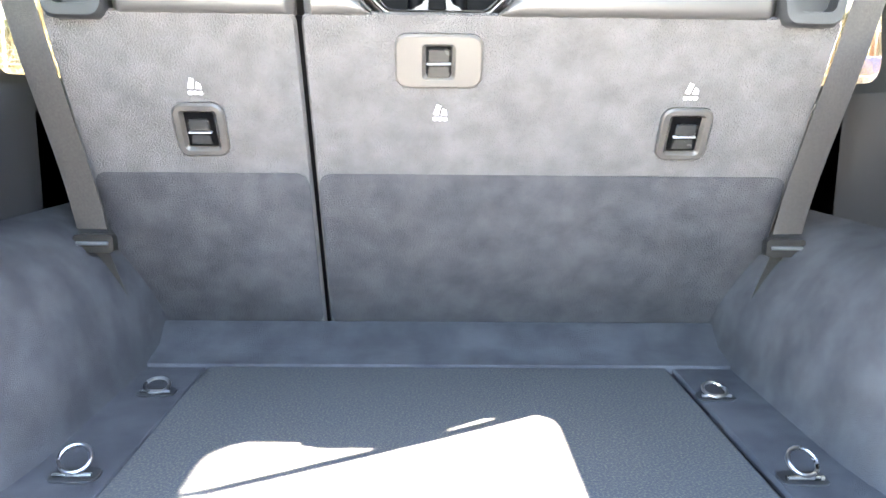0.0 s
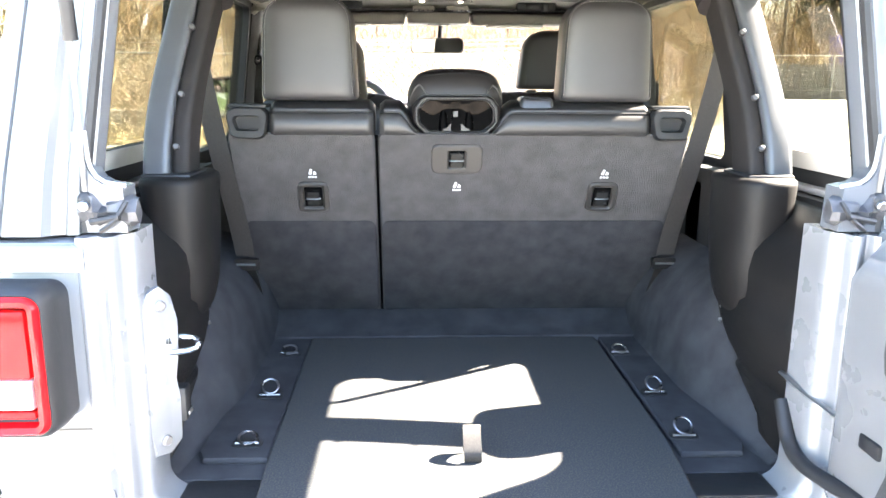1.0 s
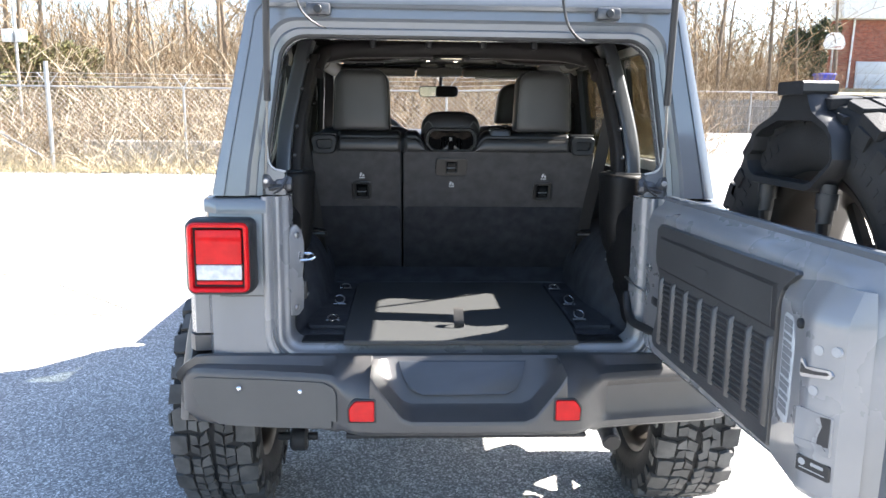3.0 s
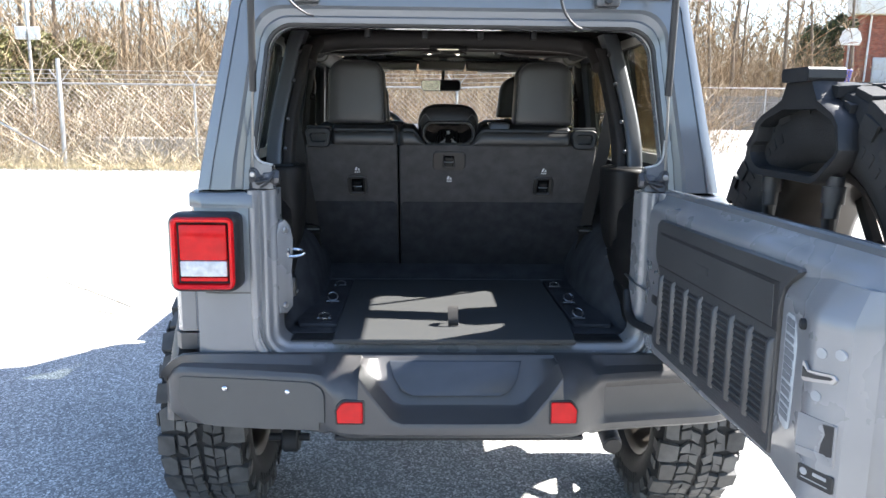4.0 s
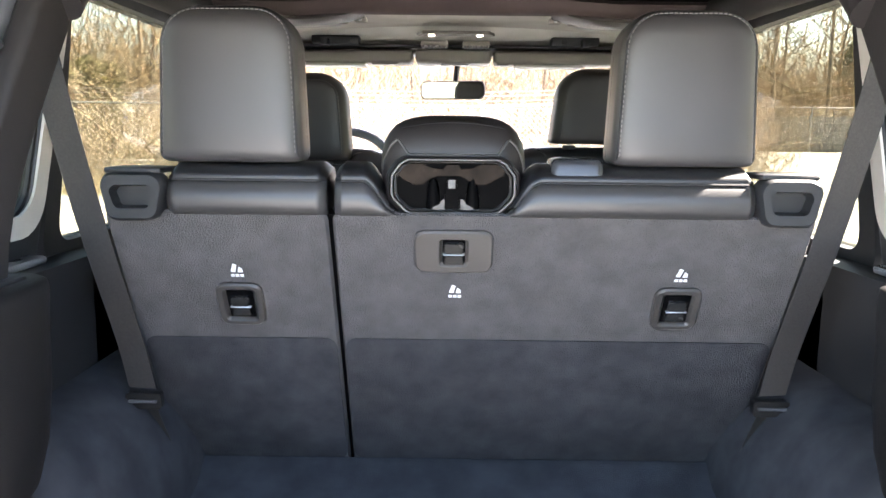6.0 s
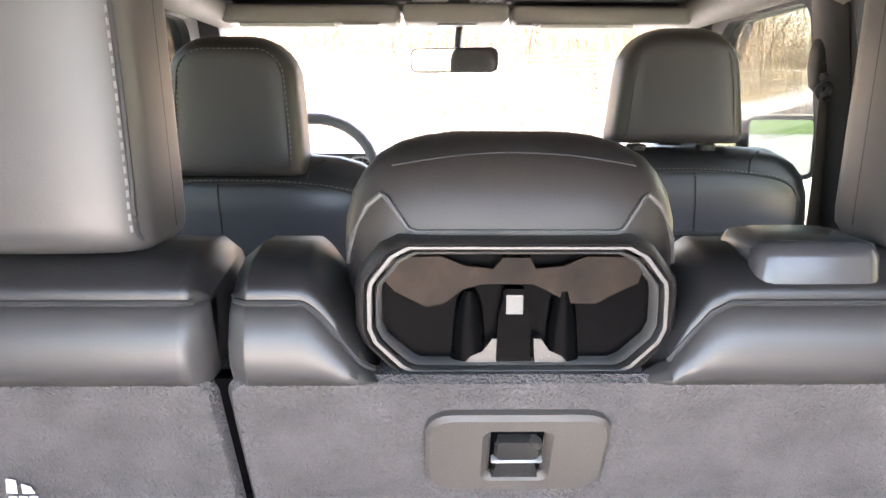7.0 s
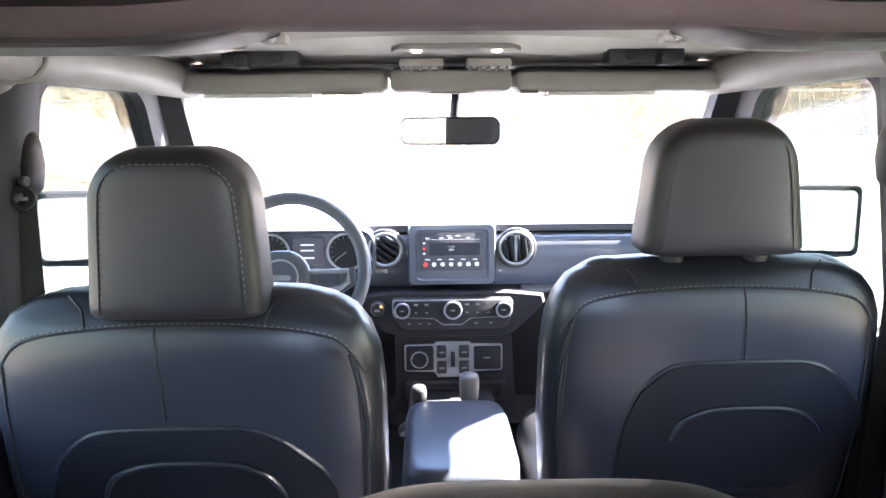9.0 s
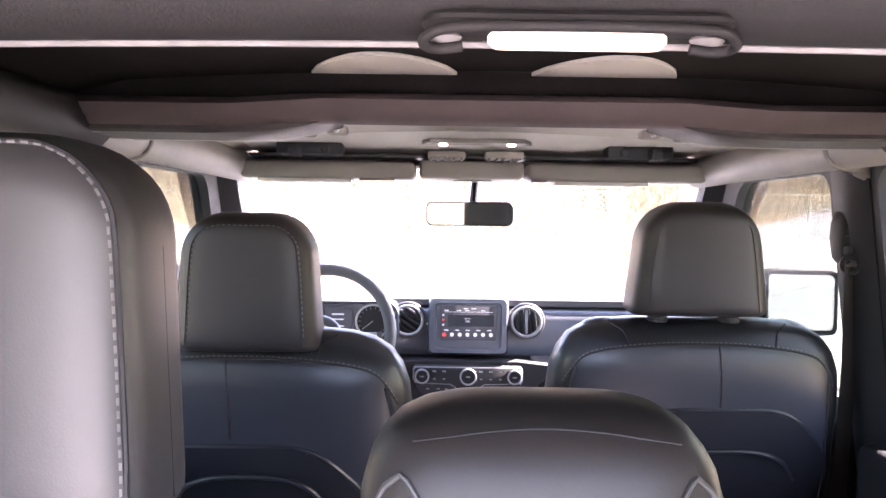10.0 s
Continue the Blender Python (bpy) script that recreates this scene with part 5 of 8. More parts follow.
seat_fl = front_seat(-0.388, 1.463, 0.002, "black leather driver seat with headrest and grey stitching", 0.115)
hr, line = headrest(seat_fl, -0.380, 1.452, 1.404, 0.228, 0.218, 0.115, 0.13, 48, 0.068, M_HEADREST)
part("seam", tube(line, 0.0010, 6), M_SEAM, hr)
stitches([p + Vector((0.003, -0.001, 0)) for p in line if p.z > 1.43], 0.0085, "stitching", hr, 0.0006, 0.0048)
seat_fr = front_seat(0.388, 1.612, 0.009, "black leather passenger seat with raised headrest on chrome posts", 0.13)
hr, line = headrest(seat_fr, 0.381, 1.607, 1.449, 0.246, 0.203, 0.12, 0.20, 48, 0.070, M_HEADREST)
part("seam", tube([p for p in line if p.x < 0.307 and p.z < 1.61], 0.0010, 6), M_SEAM, hr)
part("seam", tube([p for p in line if p.x > 0.447 and p.z < 1.61], 0.0006, 6), M_SEAM, hr)
for s in (-1, 1):
    part("post_sleeve", disc((0.381 + s * 0.065, 1.667, 1.440), (0, 0, 1), 0.018, 0.012, 20), M_PLASTIC, seat_fr)


# ---- dashboard ----
def text_bar(x0, x1, y, z0, z1, material, parent, name="print_bar"):
    return part(name, box(x0, x1, y - 0.0012, y, z0, z1, 0.0003, 1), material, parent)


def dashboard():
    t = thing("dashboard", (0, 2.5, 0.9), "dark grey dashboard with round vents, screen and control panel", "dashboard")
    prof = [(2.72, 1.16), (2.71, 1.375), (2.67, 1.388), (2.58, 1.382), (2.46, 1.372), (2.432, 1.362), (2.430, 1.345), (2.60, 1.30)]
    rings = [[(x, y, z) for y, z in prof] for x in (-0.70, -0.4, 0, 0.4, 0.70)]
    part("top_pad", loft(rings, True), M_DASH, t, "black vinyl dash top")
    rings = [[(x, y, z) for y, z in ((2.60, 1.338), (2.440, 1.338), (2.424, 1.325), (2.414, 1.29), (2.418, 1.23), (2.44, 1.195), (2.60, 1.195))] for x in (-0.70, -0.2, 0.2, 0.70)]
    part("face_panel", loft(rings, True), M_DASHP, t, "satin grey dash panel")
    rings = [[(x, y, z) for y, z in ((2.7, 1.196), (2.44, 1.196), (2.395, 1.186), (2.39, 1.17), (2.42, 1.14), (2.48, 1.0), (2.6, 0.82), (2.75, 0.8))] for x in (-0.70, 0.70)]
    part("knee_panel", loft(rings, True), M_TRIM, t)
    part("ledge_trim", loft([[(x, y, z) for y, z in ((2.42, 1.200), (2.385, 1.192), (2.383, 1.185), (2.42, 1.184))] for x in (0.19, 0.70)], True), M_GREYPL, t)
    # middle pod that carries the climate controls
    outl = [(-0.245, 1.185), (-0.15, 1.195), (0.15, 1.195), (0.245, 1.185), (0.25, 1.165), (0.225, 1.135), (0.17, 1.085), (0.13, 1.07), (-0.13, 1.07), (-0.18, 1.085), (-0.225, 1.135), (-0.25, 1.165)]
    part("control_pod", loft([[(x, 2.46, z) for x, z in outl], [(x, 2.375, z) for x, z in outl], [(x * 0.97, 2.365, 1.13 + (z - 1.13) * 0.92) for x, z in outl]], True), M_TRIM, t)
    face = [(-0.150, 1.180), (0.155, 1.180), (0.163, 1.17), (0.163, 1.135), (0.150, 1.105), (0.13, 1.092), (-0.12, 1.092), (-0.14, 1.105), (-0.155, 1.135), (-0.155, 1.17)]
    cf = part("climate_panel", prism(face, 2.365, 2.357, 0.003), M_SEAL, t, "glossy black climate panel")
    rim = [(x, z) for x, z in ((-0.150, 1.176), (0.157, 1.176), (0.162, 1.168), (0.162, 1.140), (0.155, 1.128), (0.052, 1.124), (0.028, 1.106), (-0.022, 1.106), (-0.046, 1.124), (-0.148, 1.128), (-0.155, 1.140), (-0.155, 1.168))]
    part("silver_surround", prism(rim, 2.359, 2.3560, 0.001), M_BEZEL, cf, "bright silver plate round the dials")
    part("button_field", prism([(0.0035 + (x - 0.0035) * 0.972, 1.142 + (z - 1.142) * 0.90) for x, z in rim], 2.357, 2.3552, 0.0005), M_SEAL, cf)
    part("lower_field", prism([(-0.148, 1.1265), (-0.048, 1.1225), (-0.024, 1.1045), (0.030, 1.1045), (0.054, 1.1225), (0.155, 1.1265), (0.148, 1.107), (0.13, 1.095), (-0.12, 1.095), (-0.14, 1.107)], 2.358, 2.3555, 0.0005), M_SEAL, cf)
    for x, r in ((-0.128, 0.021), (0.004, 0.024), (0.137, 0.021)):
        k = part("dial", disc((x, 2.349, 1.150), (0, 1, 0), r, 0.018, 28, 0.003), M_TRIM, t, "black rotary dial with silver ring")
        part("dial_ring", ringbar((x, 2.340, 1.150), (0, 1, 0), r - 0.002, 0.0026, 28, 6), M_SILVER, k)
        part("dial_mark", box(x - 0.006, x + 0.006, 2.338, 2.3395, 1.148, 1.152, 0.0004, 1), M_MARK, k)
    for x0 in (-0.098, -0.070, 0.036, 0.064, 0.092):
        text_bar(x0, x0 + 0.011, 2.3548, 1.160, 1.165, M_MARK, cf)
        text_bar(x0 + 0.002, x0 + 0.009, 2.3548, 1.139, 1.142, M_MARK, cf)
    for x0 in (-0.115, -0.085, -0.062, 0.062, 0.10):
        text_bar(x0, x0 + 0.008, 2.3550, 1.110, 1.113, M_MARK, cf)
    # start button
    sb = part("start_button", disc((-0.193, 2.362, 1.152), (0, 1, 0), 0.021, 0.02, 28, 0.003), M_PLASTIC, t, "round start button with amber light")
    part("button_ring", ringbar((-0.193, 2.352, 1.152), (0, 1, 0), 0.0165, 0.0016, 28, 6), M_GREYPL, sb)
    part("button_light", box(-0.186, -0.180, 2.349, 2.351, 1.157, 1.163, 0.0006, 1), M_AMBER, sb)
    text_bar(-0.201, -0.187, 2.351, 1.146, 1.152, M_MARK, sb)
    # lower switch panel
    part("stack_body", loft([[(x, y, z) for x, z in ((-0.15, 1.08), (0.16, 1.08), (0.175, 0.86), (-0.15, 0.86))] for y in (2.62, 2.372)], True), M_TRIM, t)
    sw = part("switch_panel", prism(rrect(0.262, 0.088, 0.01, 4, 0.005, 1.016), 2.372, 2.364, 0.003), M_PLASTIC, t)
    sil = [(-0.122, 1.052), (-0.045, 1.054), (-0.040, 1.060), (0.048, 1.060), (0.053, 1.054), (0.133, 1.052), (0.136, 1.045), (0.136, 0.985), (0.131, 0.979), (0.058, 0.977), (0.048, 0.962), (-0.036, 0.962), (-0.046, 0.977), (-0.119, 0.979), (-0.125, 0.985), (-0.125, 1.045)]
    part("silver_surround", prism(sil, 2.366, 2.3610, 0.0015), M_BEZEL, sw, "bright silver switch bezel")
    part("dial_field", prism(rrect(0.073, 0.067, 0.006, 4, -0.084, 1.0155), 2.3620, 2.3595, 0.0005), M_TRIM, sw)
    ks = part("switch_dial", disc((-0.085, 2.357, 1.014), (0, 1, 0), 0.024, 0.016, 28, 0.004), M_TRIM, sw)
    part("dial_ring", ringbar((-0.085, 2.350, 1.014), (0, 1, 0), 0.0215, 0.0018, 28, 6), M_SILVER, ks)
    for x in (-0.026, 0.034):
        for z in (1.033, 0.990):
            part("rocker_switch", box(x - 0.013, x + 0.013, 2.353, 2.368, z - 0.017, z + 0.017, 0.004), M_SEAL, sw)
            text_bar(x - 0.007, x + 0.007, 2.3525, z - 0.002, z + 0.002, M_MARK, sw)
    part("thumb_wheel", disc((0.004, 2.366, 1.011), (1, 0, 0), 0.022, 0.010, 24, 0.002), M_TRIM, sw)
    part("socket_cover", prism(rrect(0.072, 0.064, 0.006, 4, 0.0955, 1.0155), 2.364, 2.357, 0.002), M_TRIM, sw)
    text_bar(0.085, 0.103, 2.356, 1.014, 1.018, M_MARK, sw)
    tr = part("tray_slot", loft([[(x, y, z) for x, z in rrect(w, h, 0.016, 4, 0.012, 0.922)] for w, h, y in ((0.27, 0.062, 2.374), (0.27, 0.062, 2.362), (0.258, 0.05, 2.360), (0.238, 0.032, 2.362), (0.236, 0.030, 2.40))], True), M_PLASTIC, t)
    part("slot_dark", box(-0.10, 0.125, 2.369, 2.3725, 0.910, 0.935, 0.001, 1), M_SEAL, tr)
    # display
    d = part("display", loft([[(x, y, z) for x, z in rrect(w, h, 0.014, 4, 0.004, 1.291)] for w, h, y in ((0.232, 0.168, 2.44), (0.232, 0.168, 2.386), (0.222, 0.158, 2.376), (0.192, 0.135, 2.374), (0.186, 0.129, 2.378))], True), M_DASHP, t, "grey framed touch display")
    part("screen", prism(rrect(0.160, 0.100, 0.003, 2, 0.004, 1.300), 2.379, 2.3745, 0.0008), M_SCREEN, d, "lit dark screen with plain marks")
    y = 2.3742
    text_bar(-0.065, 0.075, y, 1.3315, 1.3325, M_SCREENW, d)
    text_bar(-0.010, 0.002, y, 1.340, 1.343, M_SCREENW, d)
    text_bar(0.012, 0.026, y, 1.340, 1.343, M_SCREENW, d)
    for i, x in enumerate((-0.066, -0.030, -0.006, 0.04)):
        text_bar(x, x + 0.012, y, 1.3345, 1.3375, M_SCREENW, d)
    for i, z in enumerate((1.320, 1.306, 1.292)):
        text_bar(-0.072, -0.066, y, z, z + 0.005, M_SCREENR if i == 1 else M_SCREENW, d)
    text_bar(-0.008, 0.012, y, 1.311, 1.314, M_SCREENW, d)
    text_bar(-0.005, 0.009, y, 1.302, 1.308, M_SCREENW, d)
    text_bar(-0.056, 0.078, y, 1.290, 1.3235, mat("display field", (0.03, 0.033, 0.04), 0.3), d)
    for i in range(7):
        x = -0.066 + i * 0.0225
        part("screen_button", disc((x, y, 1.266), (0, 1, 0), 0.0058, 0.001, 14, 0.0002), M_SCREENR if i == 0 else M_SCREENW, d)
    for i in range(5):
        text_bar(-0.066 + i * 0.031, -0.054 + i * 0.031, y, 1.2775, 1.2805, M_SCREENW, d)
    # round vents
    for x in (-0.172, 0.174, 0.64, -0.64):
        v = part("air_vent", ringbar((x, 2.396, 1.303), (0, 1, 0), 0.0425, 0.0045, 40, 10), M_SILVER, t, "round silver-rimmed vent")
        part("vent_lip", ringbar((x, 2.402, 1.303), (0, 1, 0), 0.0485, 0.0065, 40, 8), M_VENT, v)
        part("vent_core", disc((x, 2.424, 1.303), (0, 1, 0), 0.041, 0.02, 28), M_SEAL, v)
        ang = 35 if x < 0 else 82
        for i in (-1.5, -0.5, 0.5, 1.5):
            h = math.sqrt(0.037**2 - (i * 0.0165) ** 2)
            m = Matrix.Translation((x, 2.402, 1.303)) @ Matrix.Rotation(radians(ang), 4, "Y") @ Matrix.Translation((0, 0, i * 0.0165)) @ Matrix.Rotation(radians(18), 4, "X")
            part("vent_slat", box(-h, h, -0.007, 0.010, -0.0042, 0.0042, 0.002, 2, None, m), M_PLASTIC, v)
        if x > 0:
            part("vent_stem", box(x - 0.004, x + 0.004, 2.393, 2.40, 1.268, 1.338, 0.002, 1), M_BEZEL, v)
    # gauges behind the wheel
    gh = part("gauge_hood", loft([[(x, yy, z) for x, z in rrect(w, h, 0.04, 5, -0.375, 1.295)] for w, h, yy in ((0.36, 0.135, 2.44), (0.36, 0.135, 2.39), (0.35, 0.125, 2.385), (0.33, 0.105, 2.40), (0.33, 0.105, 2.42))], True), M_DASHP, t)
    for x in (-0.475, -0.275):
        part("gauge", disc((x, 2.412, 1.297), (0, 1, 0), 0.050, 0.012, 32, 0.002), M_TRIM, gh, "round gauge with silver rim")
        part("gauge_rim", ringbar((x, 2.403, 1.297), (0, 1, 0), 0.049, 0.0035, 36, 6), M_LABEL, gh)
        bm = bmesh.new()
        for a in range(-40, 221, 20):
            c, sn = math.cos(radians(a)), math.sin(radians(a))
            tube([(x + 0.036 * c, 2.405, 1.297 + 0.036 * sn), (x + 0.043 * c, 2.405, 1.297 + 0.043 * sn)], 0.0009, 4, bm)
        part("gauge_marks", bm, M_MARK, gh)
        part("needle", tube([(x, 2.404, 1.297), (x - 0.03, 2.404, 1.275)], 0.0010, 5), M_LABEL, gh)
    part("info_display", box(-0.415, -0.335, 2.404, 2.416, 1.262, 1.335, 0.004, 2), M_SCREEN, gh)
    for k in (1.315, 1.30, 1.28):
        text_bar(-0.395, -0.36, 2.4035, k, k + 0.004, M_SCREENW, gh)
    return t


dash = dashboard()


def steering_wheel():
    c = Vector((-0.374, 2.12, 1.305))
    ax = Vector((0, -0.93, 0.37)).normalized()
    up = Vector((0, 0.37, 0.93))
    sx = Vector((1, 0, 0))
    t = thing("steering_wheel", c, "dark grey leather steering wheel with silver spokes", "steering wheel")
    part("rim", ringbar(c, ax, 0.170, 0.0155, 56, 12), M_WHEELR, t)
    c = c - sx * 0.018 - up * 0.021
    h = part("hub", loft([[c + ax * d + sx * (px * k) + up * (pz * k) for px, pz in rrect(0.138, 0.132, 0.062, 7)] for d, k in ((-0.03, 0.8), (-0.005, 0.98), (0.008, 1.0), (0.016, 0.93), (0.019, 0.8))], True), M_WHEELR, t, "", 50)
    part("badge", disc(c + ax * 0.019, ax, 0.041, 0.004, 32, 0.001), M_WHEELR, h)
    part("badge_ring", ringbar(c + ax * 0.021, ax, 0.041, 0.0022, 36, 6), M_LABEL, h)
    part("badge_mark", loft([[c + ax * d + sx * px + up * pz for px, pz in rrect(0.05, 0.012, 0.004, 3)] for d in (0.020, 0.0225)], True), M_LABEL, h)
    for s in (-1, 1):
        sp = part("spoke", loft([[c + ax * d + sx * (s * px) + up * pz for px, pz in ((0.055, 0.024), (0.14, 0.020), (0.165, 0.028), (0.168, -0.012), (0.14, -0.030), (0.06, -0.040))] for d in (-0.012, 0.004)], True), M_WHEELR, t)
        part("spoke_trim", tube([c + ax * 0.006 + sx * (s * px) + up * pz for px, pz in ((0.062, -0.034), (0.135, -0.022), (0.152, -0.008), (0.152, 0.018), (0.065, 0.016))], 0.0060, 8), M_LABEL, sp)
        part("spoke_keys", loft([[c + ax * d + sx * (s * px) + up * pz for px, pz in rrect(0.05, 0.022, 0.007, 4, 0.108, 0.0)] for d in (0.004, 0.010)], True), M_DASHP, sp)
    part("lower_spoke", loft([[c + ax * d + sx * px - up * pz for px, pz in ((-0.03, 0.05), (0.03, 0.05), (0.018, 0.165), (-0.018, 0.165))] for d in (-0.012, 0.004)], True), M_SILVER, t)
    part("column", tube([c - ax * 0.02, c - ax * 0.30], 0.04, 14), M_TRIM, t)


M_WHEELR = mat("grey wheel leather", (0.105, 0.112, 0.128), 0.42, 0, (0.125, 0.131, 0.147), 8.0, bump=0.25, bscale=500, rvar=0.08)
steering_wheel()


def console():
    t = thing("centre_console", (0, 1.95, 0.70), "black centre console with padded armrest and shift levers", "console")
    part("body", box(-0.115, 0.115, 1.66, 2.40, 0.70, 0.925, 0.03, 3), M_TRIM, t)
    part("armrest", loft([sellipse(0.0, 1.91, z, a, b, 6, 44) for z, a, b in ((0.925, 0.106, 0.185), (0.945, 0.113, 0.192), (0.985, 0.113, 0.192), (0.998, 0.106, 0.185), (1.004, 0.09, 0.168))], True), M_ARM_SKY, t, "padded leather armrest lid", 60)
    part("lid_edge", loft([sellipse(0.0, 1.91, z, 0.116, 0.195, 6, 44) for z in (0.925, 0.938)], True), M_PLASTIC, t)
    part("rear_face", box(-0.10, 0.10, 1.645, 1.67, 0.72, 0.93, 0.015, 3), M_PLASTIC, t)
    for x, y, z, r, mt in ((-0.085, 2.125, 0.997, 0.019, M_TRIM), (0.035, 2.145, 1.018, 0.024, M_GREYPL)):
        lv = part("shift_lever", tube([(x, y, 0.90), (x, y, z - 0.02)], 0.010, 10), M_CHROME, t)
        part("collar", disc((x, y, z - 0.048), (0, 0, 1), r * 0.95, 0.012, 22, 0.003), M_SILVER, lv)
        part("knob", loft([sellipse(x, y, z + q, r * a, r * a * 1.05, 2.6, 26) for q, a in ((-0.042, 0.74), (-0.03, 0.92), (0.0, 1.0), (0.016, 0.98), (0.024, 0.88), (0.028, 0.6))], True), mt, lv, "", 50)
        part("boot", loft([sellipse(x, y, zz, a, a, 3, 20) for zz, a in ((0.915, 0.05), (0.925, 0.04), (0.945, 0.02), (0.955, 0.014))], True), M_LEATHER, lv)


console()


def mirror():
    t = thing("rear_view_mirror", (-0.004, 2.19, 1.614), "black-framed rear-view mirror hanging from the windscreen header", "mirror")
    cx, cz = -0.004, 1.614
    out = rrect(0.236, 0.064, 0.020, 6)
    part("housing", loft([[(cx + x * k, y, cz + z * k) for x, z in out] for y, k in ((2.218, 0.55), (2.21, 0.85), (2.188, 1.0), (2.180, 1.0), (2.178, 0.965), (2.181, 0.95))], True), M_PLASTIC, t)
    part("mirror_glass", loft([[(cx + x, y - z * 0.05, cz + z) for x, z in rrect(0.228, 0.056, 0.017, 6)] for y in (2.180, 2.177)], True), M_MIRROR, t, "silvered glass")
    part("stem", tube([(0, 2.205, 1.63), (0, 2.215, 1.67), (0, 2.235, 1.72)], 0.010, 8), M_PLASTIC, t)
    t.rotation_euler = (radians(1), 0, radians(-17))


mirror()


def visors():
    for x0, x1 in ((-0.585, -0.145), (0.135, 0.585)):
        t = thing("sun_visor", ((x0 + x1) / 2, 2.15, 1.72), "warm grey sun visor folded up under the header", "sun visor", "sun visors")
        part("flap", box(x0, x1, 2.09, 2.21, 1.698, 1.742, 0.014, 3), M_GREYTRIM, t)
        a0 = x0 + 0.07 if x0 > 0 else x0 + 0.045
        # pale colour carries the windscreen light that whitens this panel
        part("vanity_panel_lit", box(a0, a0 + 0.235, 2.10, 2.185, 1.689, 1.6975, 0.001, 1), M_INNER, t)
        part("grip", box(x1 - 0.14 if x0 < 0 else x0 + 0.01, x1 - 0.05 if x0 < 0 else x0 + 0.05, 2.094, 2.115, 1.694, 1.6985, 0.002, 1), M_GREYTRIM, t)
    part("header", box(-0.60, 0.60, 2.19, 2.27, 1.735, 1.765, 0.012, 3), M_GREYTRIM, car)
    # added wedge, its paler colour standing for light on the roof's underside
    part("header_lip_lit", loft([[(x, y, z) for y, z in ((2.02, 1.826), (2.10, 1.797), (2.335, 1.777), (2.335, 1.83))] for x in (-0.56, 0, 0.56)], True), M_INNER, car, "pale front edge of the roof lining")
    hc = part("header_console", box(-0.135, 0.125, 2.08, 2.24, 1.700, 1.745, 0.012, 3), M_GREYTRIM, car, "overhead console with map lamps")
    part("console_recess", prism(rrect(0.10, 0.05, 0.012, 4, 0.0, 2.14), 1.696, 1.6995, 0.001, "z"), M_GREYPL, hc)
    for x in (-0.068, 0.068):
        part("map_lamp", box(x - 0.045, x + 0.045, 1.97, 2.04, 1.742, 1.76, 0.006), M_GREYTRIM, hc)
        for i in range(5):
            part("lamp_rib", box(x - 0.04 + i * 0.018, x - 0.034 + i * 0.018, 1.968, 2.03, 1.738, 1.744, 0.001, 1), M_GREYPL, hc)
        part("map_bulb", ball((x * 1.12, 1.90, 1.768), 0.011, 0.010, 0.005, 10), M_MAPLAMP, hc)
    part("lamp_plate", prism([(-0.125, 1.93), (-0.105, 1.872), (0.105, 1.872), (0.125, 1.93)], 1.768, 1.778, 0.002, "z"), M_GREYTRIM, hc)
    # solid dark strip added for the shade in the gap above the visors
    part("header_gap_shade", box(-0.56, 0.56, 2.085, 2.16, 1.750, 1.760, 0.004), M_SEAL, car, "dark strip drawn for the shaded gap above the sun visors")
    # catches of the front roof panels
    for s in (-1, 1):
        c = part("roof_catch", box(s * 0.40 - 0.08, s * 0.40 + 0.08, 2.03, 2.09, 1.752, 1.785, 0.008), M_PLASTIC, car, "black roof panel catch")
        part("catch_lever", box(s * 0.43 - 0.012, s * 0.43 + 0.012, 1.99, 2.04, 1.745, 1.77, 0.004), M_PLASTIC, c)
        part("catch_bolt", disc((s * 0.36, 2.025, 1.765), (0, 1, 0), 0.010, 0.012, 12), M_TRIM, c)
        k = part("bar_clip", box(s * 0.238 - 0.016, s * 0.238 + 0.016, 1.385, 1.415, 1.741, 1.754, 0.005), M_GREYTRIM, car)
        part("clip_bolt", disc((s * 0.238, 1.382, 1.747), (0, 1, 0), 0.005, 0.008, 12), M_STEEL, k)


visors()


def front_belt(s):
    t = thing("seat_belt", (s * 0.64, 1.63, 1.0), "black seat belt with height adjuster on the centre pillar", "seat belt", "front seat belts")
    x = s * 0.668
    part("adjuster", loft([sellipse(x, 1.612, z, a, b, 3, 24) for z, a, b in ((1.535, 0.010, 0.02), (1.545, 0.018, 0.028), (1.58, 0.023, 0.032), (1.61, 0.021, 0.030), (1.635, 0.015, 0.022), (1.642, 0.008, 0.012))], True), M_CORNER, t, "", 50)
    part("guide_loop", ringbar((x - s * 0.010, 1.575, 1.535), (s * 0.5, 0.85, 0), 0.0135, 0.0055, 24, 8), M_CORNER, t)
    part("guide_bolt", disc((x - s * 0.016, 1.575, 1.560), (s, 0.3, 0), 0.008, 0.010, 14), M_TRIM, t)
    part("cover_line", tube([(x - s * 0.016, 1.583, 1.586), (x, 1.5785, 1.588), (x + s * 0.016, 1.583, 1.596), (x + s * 0.008, 1.588, 1.622)], 0.0014, 6), M_SEAM, t)
    part("webbing", ribbon([(x - s * 0.004, 1.578, 1.53), (x + s * 0.008, 1.60, 1.35), (x + s * 0.014, 1.63, 1.1), (x + s * 0.018, 1.65, 0.85)], [(0.020, 0.010, 0)] * 4), M_WEB, t)


for s in (-1, 1):
    front_belt(s)


